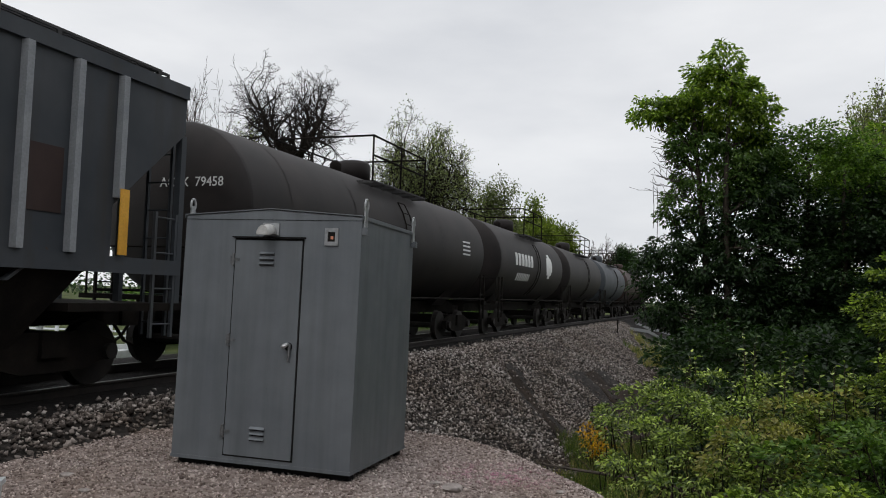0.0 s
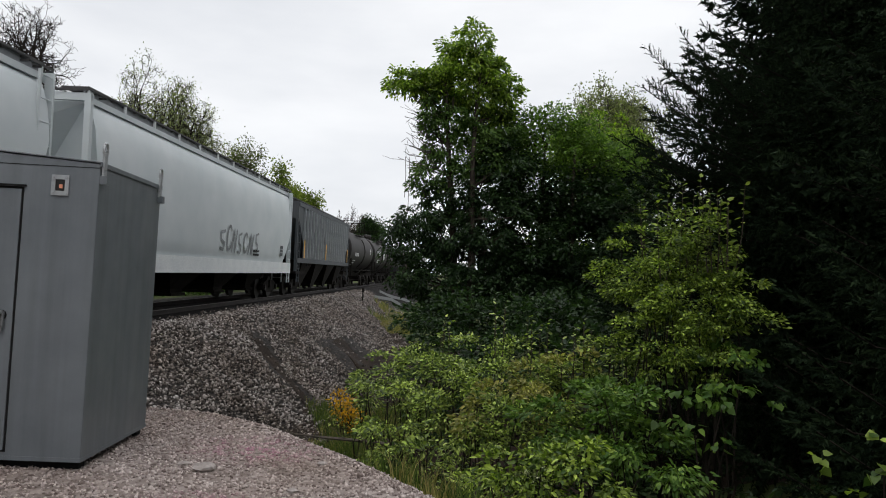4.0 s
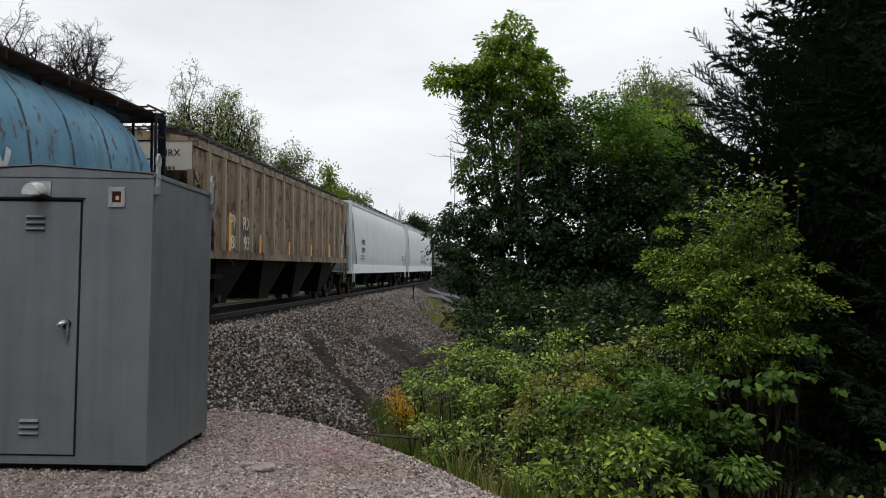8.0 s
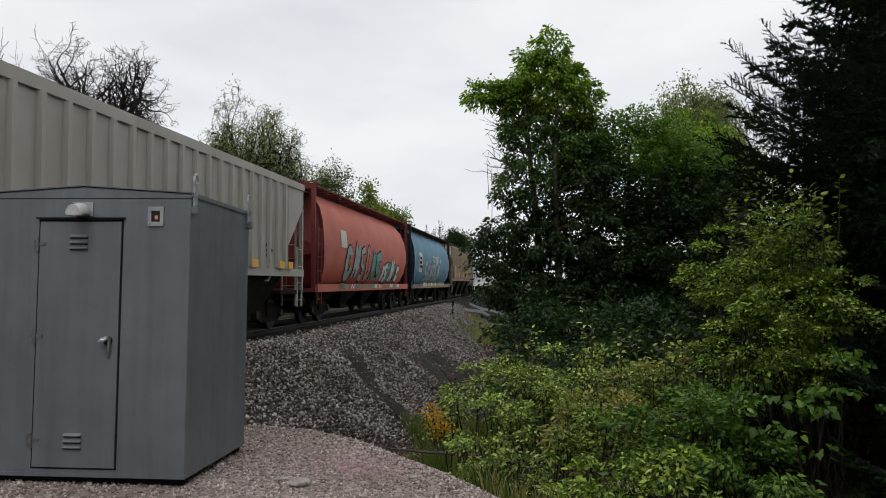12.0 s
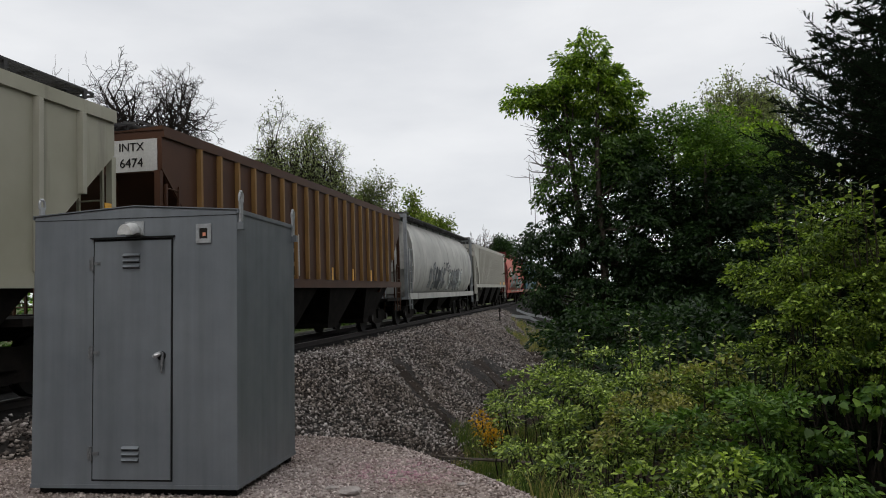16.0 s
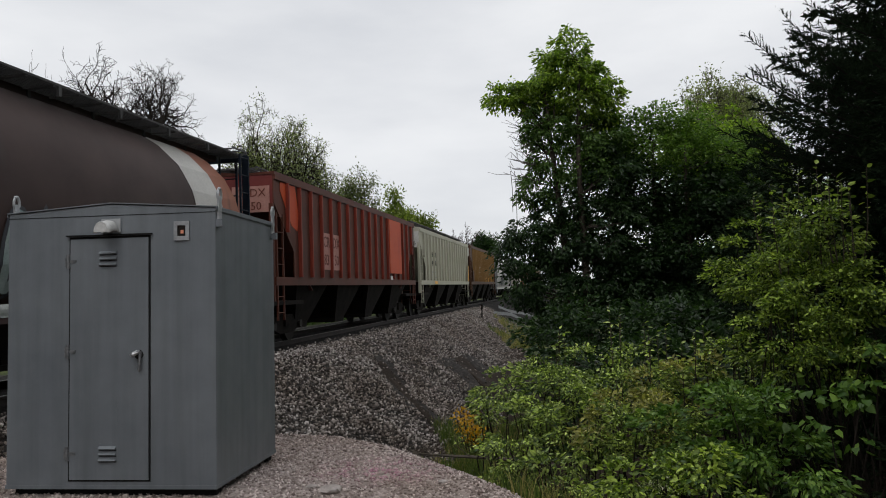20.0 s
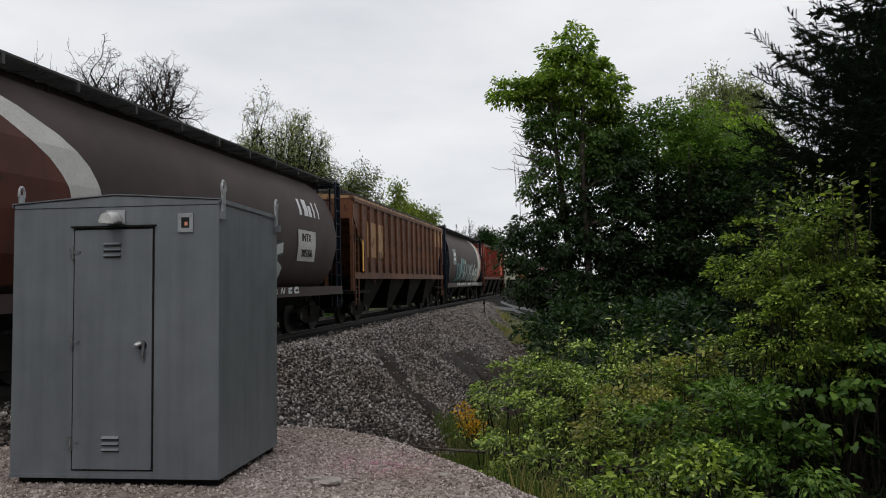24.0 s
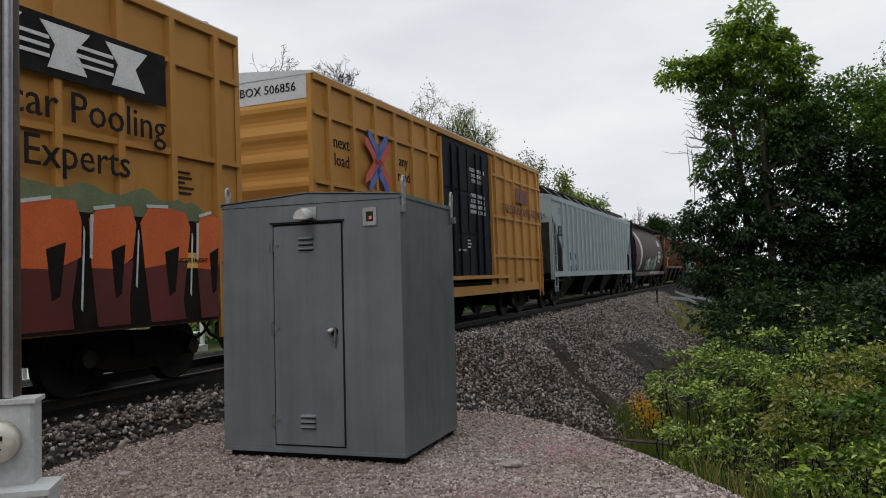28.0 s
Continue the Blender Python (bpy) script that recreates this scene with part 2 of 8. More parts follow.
M_SPRUCE_BARK = plain("spruce_bark", (0.012, 0.010, 0.008), (0.028, 0.022, 0.018), 4, 0.95, 0, 0.6, 0.02, 20)
M_LEAF_TREE = leaf_mat("tree_leaf", (0.065, 0.115, 0.018), (0.30, 0.41, 0.06), 0.36, 0.5)
# dark green that carries the shade of lower crowns and shrub feet
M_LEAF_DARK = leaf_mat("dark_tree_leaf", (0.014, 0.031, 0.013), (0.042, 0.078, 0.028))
M_LEAF_MID = leaf_mat("summer_tree_leaf", (0.042, 0.085, 0.022), (0.135, 0.22, 0.058), 0.4, 0.45)
M_LEAF_FRESH = leaf_mat("fresh_tree_leaf", (0.050, 0.098, 0.020), (0.17, 0.27, 0.058), 0.4, 0.5)
M_LEAF_BUSH = leaf_mat("bush_leaf", (0.030, 0.062, 0.015), (0.52, 0.63, 0.18), 0.3, 0.28)
M_LEAF_LIME = leaf_mat("young_bush_leaf", (0.035, 0.070, 0.014), (0.38, 0.49, 0.09), 0.36, 0.3)
M_LEAF_TAN = leaf_mat("yellowing_leaf", (0.15, 0.15, 0.045), (0.46, 0.42, 0.14))
M_LEAF_VINE = leaf_mat("vine_leaf", (0.045, 0.10, 0.02), (0.17, 0.27, 0.055), 0.36, 0.3)
M_LEAF_PALE = leaf_mat("spring_leaf", (0.085, 0.105, 0.045), (0.19, 0.215, 0.105), 0.5, 0.4)
M_LEAF_BUD = leaf_mat("budding_leaf", (0.14, 0.16, 0.085), (0.27, 0.30, 0.16), 0.5, 0.45)
M_LEAF_OLIVE = leaf_mat("olive_leaf", (0.10, 0.135, 0.028), (0.20, 0.24, 0.055), 0.5, 0.45)
M_NEEDLE = leaf_mat("spruce_needle", (0.007, 0.014, 0.008), (0.022, 0.036, 0.018), 0.95, 0.05)
M_FLOWER = leaf_mat("yellow_bloom", (0.45, 0.24, 0.01), (0.75, 0.42, 0.02))
M_BLOSSOM = leaf_mat("white_blossom", (0.45, 0.46, 0.36), (0.7, 0.7, 0.6))
M_GRASS = leaf_mat("grass_blade", (0.04, 0.075, 0.015), (0.14, 0.17, 0.045), 0.6)
M_DRY = leaf_mat("dry_grass", (0.20, 0.17, 0.07), (0.36, 0.31, 0.15), 0.7)


# ---- mesh building ----
class Shape:
    """Collects the vertices and faces of one mesh."""

    def __init__(self):
        self.v, self.f = [], []

    def add(self, verts, faces):
        n = len(self.v)
        self.v += [tuple(p) for p in verts]
        self.f += [tuple(i + n for i in q) for q in faces]
        return self

    def box(self, x0, x1, y0, y1, z0, z1):
        return self.add([(x, y, z) for x in (x0, x1) for y in (y0, y1) for z in (z0, z1)],
                        [(0, 1, 3, 2), (4, 6, 7, 5), (0, 4, 5, 1), (2, 3, 7, 6), (0, 2, 6, 4), (1, 5, 7, 3)])

    def cbox(self, x0, x1, y0, y1, z0, z1, c):
        """A box with its upright edges chamfered by c."""
        ring = [(x0 + c, y0), (x1 - c, y0), (x1, y0 + c), (x1, y1 - c), (x1 - c, y1), (x0 + c, y1), (x0, y1 - c), (x0, y0 + c)]
        return self.prism(ring, z0, z1)

    def prism(self, ring, z0, z1):
        n = len(ring)
        vs = [(x, y, z0) for x, y in ring] + [(x, y, z1) for x, y in ring]
        fs = [(i, (i + 1) % n, n + (i + 1) % n, n + i) for i in range(n)]
        return self.add(vs, fs + [tuple(range(n - 1, -1, -1)), tuple(range(n, 2 * n))])

    def slab(self, ring, y0, y1):
        """A prism of an (x, z) outline between two y."""
        n = len(ring)
        vs = [(x, y0, z) for x, z in ring] + [(x, y1, z) for x, z in ring]
        fs = [(i, (i + 1) % n, n + (i + 1) % n, n + i) for i in range(n)]
        return self.add(vs, fs + [tuple(range(n - 1, -1, -1)), tuple(range(n, 2 * n))])

    def tube(self, pts, radii, n=6, cap=True):
        pts = [Vector(p) for p in pts]
        if isinstance(radii, (int, float)):
            radii = [radii] * len(pts)
        vs, fs = [], []
        for i, p in enumerate(pts):
            d = (pts[min(i + 1, len(pts) - 1)] - pts[max(i - 1, 0)])
            d = d.normalized() if d.length > 1e-9 else Vector((0, 0, 1))
            a = d.cross(Vector((0, 0, 1)) if abs(d.z) < 0.9 else Vector((1, 0, 0))).normalized()
            b = d.cross(a)
            for k in range(n):
                t = 2 * math.pi * k / n
                vs.append(p + radii[i] * (math.cos(t) * a + math.sin(t) * b))
        for i in range(len(pts) - 1):
            for k in range(n):
                fs.append((i * n + k, i * n + (k + 1) % n, (i + 1) * n + (k + 1) % n, (i + 1) * n + k))
        if cap:
            fs += [tuple(range(n - 1, -1, -1)), tuple(range((len(pts) - 1) * n, len(pts) * n))]
        return self.add(vs, fs)

    def loft(self, rings, close=True, caps=True):
        n = len(rings[0])
        vs = [p for r in rings for p in r]
        fs = []
        for i in range(len(rings) - 1):
            for k in range(n if close else n - 1):
                fs.append((i * n + k, i * n + (k + 1) % n, (i + 1) * n + (k + 1) % n, (i + 1) * n + k))
        if caps:
            fs += [tuple(range(n - 1, -1, -1)), tuple(range((len(rings) - 1) * n, len(rings) * n))]
        return self.add(vs, fs)

    def moved(self, m):
        self.v = [tuple(m @ Vector(p)) for p in self.v]
        return self

    def mesh(self, name, mat, smooth=False):
        me = bpy.data.meshes.new(name)
        me.from_pydata(self.v, [], self.f)
        me.materials.append(mat)
        if smooth:
            me.polygons.foreach_set("use_smooth", [True] * len(me.polygons))
        me.update()
        bm = bmesh.new()
        bm.from_mesh(me)
        bmesh.ops.recalc_face_normals(bm, faces=bm.faces)
        bm.to_mesh(me)
        bm.free()
        return me


def part(name, shape, mat, parent=None, label="", smooth=False):
    """One mesh object under a thing or a part."""
    me = shape if isinstance(shape, bpy.types.Mesh) else shape.mesh(name, mat, smooth)
    ob = new(name, me)
    ob.parent = parent
    return tagged(ob, label)


def thing(name, label, category, group="", kind="", m=None):
    ob = tagged(new(name), label, category, group, kind)
    ob.empty_display_size = 0.3
    if m is not None:
        ob.matrix_world = m
    return ob


def raw_mesh(name, verts, faces, mat, smooth=False):
    """A mesh from numpy arrays of vertices and of triangles or quads."""
    me = bpy.data.meshes.new(name)
    n, k = faces.shape
    me.vertices.add(len(verts))
    me.vertices.foreach_set("co", np.asarray(verts, np.float32).ravel())
    me.loops.add(n * k)
    me.loops.foreach_set("vertex_index", np.asarray(faces, np.int32).ravel())
    me.polygons.add(n)
    me.polygons.foreach_set("loop_start", np.arange(0, n * k, k, dtype=np.int32))
    me.polygons.foreach_set("loop_total", np.full(n, k, np.int32))
    if smooth:
        me.polygons.foreach_set("use_smooth", np.ones(n, bool))
    me.materials.append(mat)
    me.update(calc_edges=True)
    me.validate()
    return me


def letters(text, size, deep=0.004, spacing=1.0):
    """A mesh of lettering in the x-y plane, centred."""
    cu = bpy.data.curves.new("letters", "FONT")
    cu.body, cu.size, cu.extrude, cu.align_x, cu.align_y = text, size, deep, "CENTER", "CENTER"
    cu.space_character, cu.resolution_u = spacing, 2
    tmp = bpy.data.objects.new("letters", cu)
    scene.collection.objects.link(tmp)
    dg = bpy.context.evaluated_depsgraph_get()
    me = bpy.data.meshes.new_from_object(tmp.evaluated_get(dg))
    bpy.data.objects.remove(tmp)
    return me


def sign(parent, text, size, mat, x, y, z, name="lettering", spacing=1.0, turn=0.0, end=False, tilt=0.0):
    """Lettering on a car's right side (facing -y), or on its rear end (facing -x)."""
    me = letters(text, size, 0.004, spacing)
    me.materials.clear()
    me.materials.append(mat)
    ob = new(name, me)
    ob.parent = parent
    ob.matrix_basis = pose(x, y, z, 90 + tilt, 0, turn if not end else -90)
    return ob


# ---- the line of the railway ----
TX, TY, T_HEAD, T_BEND, T_Z, T_GRADE = -4.956, 12.0, radians(-17.973), -0.00005, 0.265, 0.01272
SPEED = 10.234


def track(s, side=0.0, up=0.0):
    """A point of the line: s metres on, side metres to the right, up metres over the rails."""
    a = T_HEAD + T_BEND * s
    x = TX + (math.cos(a) - math.cos(T_HEAD)) / T_BEND
    y = TY + (math.sin(a) - math.sin(T_HEAD)) / T_BEND
    return Vector((x + math.cos(a) * side, y + math.sin(a) * side, T_Z + T_GRADE * s + up))


def track_pose(s):
    p, a = track(s), math.degrees(T_HEAD + T_BEND * s)
    return pose(p.x, p.y, p.z, 0, -math.degrees(T_GRADE), 90 + a)


def line_place(x, y):
    """s and side of points, as numpy arrays."""
    cx = TX - math.cos(T_HEAD) / T_BEND
    cy = TY - math.sin(T_HEAD) / T_BEND
    r = 1.0 / T_BEND
    a = np.arctan2((y - cy) / r, (x - cx) / r)
    s = (a - T_HEAD) / T_BEND
    return s, np.hypot(x - cx, y - cy) * np.sign(T_BEND) - r


def smooth01(v):
    v = np.clip(v, 0, 1)
    return v * v * (3 - 2 * v)


def pad_edge(y):
    return np.interp(y, [-30, -5, 0, 3, 5.4, 6.35, 6.8, 7.7, 8.25, 8.75, 8.95, 9.3, 9.9],
                     [3.0, 2.5, 2.2, 1.75, 1.22, 1.02, 0.85, 0.53, 0.28, -0.06, -0.53, -1.6, -4.0])


def ground_height(x, y):
    """Height of the ground, and what it is: 0 ballast, 1 gravel pad, 2 soil, 3 turf, 4 fouled ballast with shade in its
    colour.
    """
    x, y = np.asarray(x, float), np.asarray(y, float)
    s, d = line_place(x, y)
    rail = T_Z + T_GRADE * s
    lump = 0.05 * np.sin(x * 1.3 + 0.7 * y) * np.sin(y * 0.9 - 0.4 * x) + 0.03 * np.sin(3.1 * x - 1.7 * y) * np.sin(2.3 * y + x)
    over = x - pad_edge(y)
    pad = -0.055 + 0.25 * lump - 0.03 * smooth01((x + 1.2) / 2.4)
    ditch = -1.5 + 0.02 * np.clip(x - 4, 0, 30) + 2.0 * lump + 0.55 * np.where(y < 12, smooth01((x - 3.2) / 3.0), smooth01((d - 6.6) / 3.0)) + T_GRADE * 0.7 * np.clip(s - 3, 0, 400)
    base = pad + (ditch - pad) * smooth01(over / 2.6)
    behind = smooth01((-y - 12) / 40)
    base = base * (1 - behind) + (rail - 0.4) * behind
    left = rail - 0.75 + lump
    far = smooth01((-d - 5.0) / 3.0)
    slope = 0.60 + 0.03 * np.sin(0.8 * s) + 0.02 * np.sin(2.3 * s)
    bank = rail - 0.13 - np.clip(np.abs(d) - 2.55 - 0.1 * np.sin(0.7 * s + 1.0), 0, None) * slope
    bank = bank + 0.12 * lump * smooth01((np.abs(d) - 2.6) / 0.5)
    lowland = np.where(d > 0, base, left)
    z = np.maximum(bank, lowland)
    kind = np.where(bank > lowland - 0.01, 0, np.where(d < 0, 3, np.where(over < 0.35 + 0.5 * lump * 4, 1, np.where((over < 1.2) | ((s > 0) & (s < 40) & (d > 0) & (over < 13)), 2, 3))))
    # the strip under and beside the train is coloured as shaded
    kind = np.where((kind == 0) & (d > -2.4) & (d < 1.78 + 0.14 * np.sin(1.9 * s) * np.sin(0.7 * s)), 4, kind)
    # the dark shoulder past the ballast takes the same near-black bed
    kind = np.where((kind == 0) & (s > 42.5 + 0.8 * np.sin(3 * d)) & (d > 2.2), 4, kind)
    kind = np.where((np.hypot(x, y) > 75) & (np.abs(d) > 6), 3, kind)
    return z, kind


def zg(x, y):
    return float(ground_height(np.array([x]), np.array([y]))[0][0])


# ---- ground ----
def ground_sheet():
    def axis(lo, hi, fine, a, b):
        mid = np.arange(lo, hi, fine)
        up, down, step = [hi], [lo], fine
        while up[-1] < b or down[-1] > a:
            step *= 1.22
            up.append(up[-1] + step)
            down.append(down[-1] - step)
        return np.concatenate([down[:0:-1], mid, up])
    xs, ys = axis(-9, 11, 0.16, -1500, 1500), axis(-5, 42, 0.2, -1500, 1500)
    gx, gy = np.meshgrid(xs, ys, indexing="ij")
    z, kind = ground_height(gx.ravel(), gy.ravel())
    nx, ny = len(xs), len(ys)
    i = np.arange(nx * ny).reshape(nx, ny)
    quads = np.stack([i[:-1, :-1], i[1:, :-1], i[1:, 1:], i[:-1, 1:]], -1).reshape(-1, 4)
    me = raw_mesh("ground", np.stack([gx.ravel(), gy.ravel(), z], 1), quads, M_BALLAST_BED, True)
    for m in (M_PAD_BED, M_SOIL, M_TURF, M_FOUL_SHADE):
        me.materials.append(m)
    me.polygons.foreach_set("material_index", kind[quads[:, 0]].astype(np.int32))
    return tagged(new("ground", me), "ballast bank, pale gravel pad, ditch and rough grass", "ground", kind="structure")


ground_sheet()


def scatter_stones(name, label, pts, normals_z, sizes, mat, flat=0.65):
    """Angular stones, each a squashed, twisted lump of eight triangles or more, joined."""
    rng = np.random.default_rng(7)
    base = np.array([(1, 0, 0), (-1, 0, 0), (0, 1, 0), (0, -1, 0), (0, 0, 1), (0, 0, -1)], float)
    tris = np.array([(0, 2, 4), (2, 1, 4), (1, 3, 4), (3, 0, 4), (2, 0, 5), (1, 2, 5), (3, 1, 5), (0, 3, 5)])
    n = len(pts)
    v = np.repeat(base[None], n, 0) * rng.uniform(0.55, 1.25, (n, 6, 1))
    v += rng.normal(0, 0.18, (n, 6, 3))
    v[:, :, 2] *= flat
    q = rng.normal(size=(n, 4)); q[:, 1:3] *= 0.35
    q /= np.linalg.norm(q, axis=1)[:, None]
    w, x, y, z = q.T
    rot = np.stack([1 - 2 * (y * y + z * z), 2 * (x * y - z * w), 2 * (x * z + y * w), 2 * (x * y + z * w), 1 - 2 * (x * x + z * z),
                    2 * (y * z - x * w), 2 * (x * z - y * w), 2 * (y * z + x * w), 1 - 2 * (x * x + y * y)], 1).reshape(n, 3, 3)
    v = np.einsum("nij,nkj->nki", rot, v) * sizes[:, None, None] + pts[:, None]
    f = (tris[None] + 6 * np.arange(n)[:, None, None]).reshape(-1, 3)
    return tagged(new(name, raw_mesh(name, v.reshape(-1, 3), f, mat)), label, "stones", kind="stuff")


def lay_ballast():
    rng = np.random.default_rng(3)
    s = np.concatenate([rng.uniform(-12, 10, 56000), rng.uniform(8, 43, 62000)])
    d = rng.uniform(1.3, 7.4, len(s))
    a = T_HEAD + T_BEND * s
    x = TX + (np.cos(a) - math.cos(T_HEAD)) / T_BEND + np.cos(a) * d
    y = TY + (np.sin(a) - math.sin(T_HEAD)) / T_BEND + np.sin(a) * d
    z, kind = ground_height(x, y)
    # two worn chutes of bare earth run down the bank
    fray = 0.22 * np.sin(7 * d + 2.0 * s) + 0.15 * np.sin(13 * s)
    chute = (np.abs(s - 9.8 + 1.4 * (d - 3.4)) < 0.58 + fray) & (d > 3.25) & (d < 5.4)
    chute |= (np.abs(s - 16.4 + 0.6 * (d - 4.8)) < 2.3 + 0.7 * (d - 4.6) + 1.6 * fray) & (d > 4.0 + 0.10 * (s - 14.5)) & (d < 6.4)
    foot = (kind == 2) & (s > 0.5) & (rng.random(len(s)) < 0.4 * smooth01((7.2 - d) / 1.6))
    keep = ((kind == 0) | foot | ((kind == 4) & (rng.random(len(s)) < 0.12))) & (~chute | (rng.random(len(s)) < 0.06))
    x, y, z = x[keep], y[keep], z[keep]
    size = rng.uniform(0.018, 0.042, len(x)) * np.where(rng.random(len(x)) < 0.04, 1.5, 1.0)
    scatter_stones("ballast", "loose grey crushed-stone railway ballast", np.stack([x, y, z + 0.6 * size * rng.uniform(0.2, 1.6, len(x))], 1), None, size, M_BALLAST, 0.8)
    n = 54000
    x, y = rng.uniform(-5.2, 2.4, n), 3.0 + 6.6 * rng.random(n) ** 0.9
    z, kind = ground_height(x, y)
    keep = (kind == 1) | ((kind == 2) & (rng.random(n) < 0.3))
    x, y, z = x[keep], y[keep], z[keep]
    size = rng.uniform(0.008, 0.021, len(x)) * np.where(rng.random(len(x)) < 0.02, 1.8, 1.0)
    scatter_stones("gravel", "pinkish-grey crushed gravel of the pad", np.stack([x, y, z + 0.002], 1), None, size, M_PAD)


lay_ballast()


def earth_chute(name, s0, wide, d0, d1, drift, low):
    """A worn strip of bare earth lying on the bank."""
    rows = 16
    verts, faces = [], []
    for i in range(rows + 1):
        d = d0 + (d1 - d0) * i / rows
        for k in range(7):
            e = (k / 6 - 0.5) * (wide + (low - wide) * i / rows) * (0.75 + 0.35 * math.sin(2.2 * d + k))
            p = track(s0 - drift * (d - d0) + e, d)
            verts.append((p.x, p.y, zg(p.x, p.y) + (0.012 if 0 < k < 6 and 0 < i < rows else -0.03)))
    for i in range(rows):
        for k in range(6):
            faces.append((i * 7 + k, i * 7 + k + 1, i * 7 + k + 8, i * 7 + k + 7))
    me = raw_mesh(name, np.array(verts), np.array(faces), M_SOIL, True)
    return tagged(new(name, me), "dark bare earth washed down the ballast bank", "earth", kind="structure")


earth_chute("bare_earth", 9.9, 1.0, 3.3, 5.4, 1.4, 1.3)
earth_chute("bare_earth", 16.9, 3.2, 4.2, 6.3, 0.6, 6.5)


# ---- railway track ----
def lay_track():
    line = thing("railway_track", "single railway track of rusty rails on dark timber ties", "track", kind="structure")
    for side in (-0.7525, 0.7525):
        prof = [(-0.07, -0.17), (0.07, -0.17), (0.07, -0.15), (0.012, -0.13), (0.012, -0.04), (0.036, -0.03), (0.036, -0.006),
                (-0.036, -0.006), (-0.036, -0.03), (-0.012, -0.04), (-0.012, -0.13), (-0.07, -0.15)]
        rail, head = Shape(), Shape()
        ss = np.arange(-330, 371, 10.0)
        rail.loft([[track(s, side + a, b) for a, b in prof] for s in ss])
        head.loft([[track(s, side + a, b) for a, b in ((-0.03, -0.006), (0.03, -0.006), (0.026, 0.0), (-0.026, 0.0))] for s in ss])
        r = part("rail", rail, M_RAIL, line)
        part("rail_head", head, M_RAILHEAD, r, "polished running surface")
    tie = Shape().cbox(-0.11, 0.11, -1.3, 1.3, -0.34, -0.165, 0.01).mesh("tie", M_TIE)
    for i in range(290):
        ob = part("tie", tie, M_TIE, line)
        ob.matrix_basis = track_pose(-40 + i * 0.5)
    rest = Shape()
    for s in np.concatenate([np.arange(-330, -40, 0.5), np.arange(105.5, 370, 0.5)]):
        rest.add([track_pose(s) @ Vector(p) for p in [(x, y, z) for x in (-0.11, 0.11) for y in (-1.3, 1.3) for z in (-0.3, -0.165)]],
                 [(0, 1, 3, 2), (4, 6, 7, 5), (0, 4, 5, 1), (2, 3, 7, 6), (1, 5, 7, 3)])
    tagged(part("far_ties", rest, M_TIE, line), kind="stuff")


lay_track()


def side_track():
    """Two worn rails of a siding that lie on the dark shoulder past the end of the clean ballast."""
    line = thing("siding_track", "worn siding rails on the dark shoulder beyond the bank", "track", kind="structure")
    for s0, d0, s1, d1 in ((41.6, 3.1, 62.0, 7.2), (47.0, 2.9, 66.0, 6.6)):
        rings = []
        for k in range(11):
            p = track(s0 + (s1 - s0) * k / 10, d0 + (d1 - d0) * k / 10)
            z = zg(p.x, p.y)
            rings.append([(p.x, p.y - 0.08, z - 0.05), (p.x, p.y + 0.08, z - 0.05), (p.x, p.y + 0.05, z + 0.17), (p.x, p.y - 0.05, z + 0.17)])
        part("rail", Shape().loft(rings), M_HINGE, line, "worn pale rail")


side_track()


def marker_post():
    p = track(34.2, 3.2)
    base = zg(p.x, p.y)
    post = thing("marker_post", "thin dark steel marker post on the bank", "post", m=pose(p.x, p.y, base))
    part("stake", Shape().tube([(0, 0, -0.2), (0, 0, 0.7)], 0.035, 8), M_UNDER, post)
    part("plate", Shape().box(-0.06, 0.06, -0.012, 0.012, 0.55, 0.78), M_UNDER, post)


marker_post()


# ---- signal shed ----
SHED = pose(-0.832, 6.218, -0.028, -0.13, 0.37, -14.42)
SW, SD, SH = 1.721, 1.395, 2.19




def louvre(parent, x, z):
    for k in range(3):
        zz = z + (k - 1) * 0.045
        part("louvre", Shape().add([(x - 0.07, -0.012, zz - 0.012), (x + 0.07, -0.012, zz - 0.012), (x + 0.07, -0.034, zz - 0.004), (x - 0.07, -0.034, zz - 0.004),
                                    (x + 0.07, -0.012, zz + 0.016), (x - 0.07, -0.012, zz + 0.016)],
                                   [(0, 1, 2, 3), (3, 2, 4, 5), (0, 3, 5), (1, 4, 2), (0, 5, 4, 1)]), M_SHED, parent)
        part("vent_slot", Shape().box(x - 0.07, x + 0.07, -0.0165, -0.012, zz - 0.018, zz - 0.0125), M_SHED_DARK, parent)


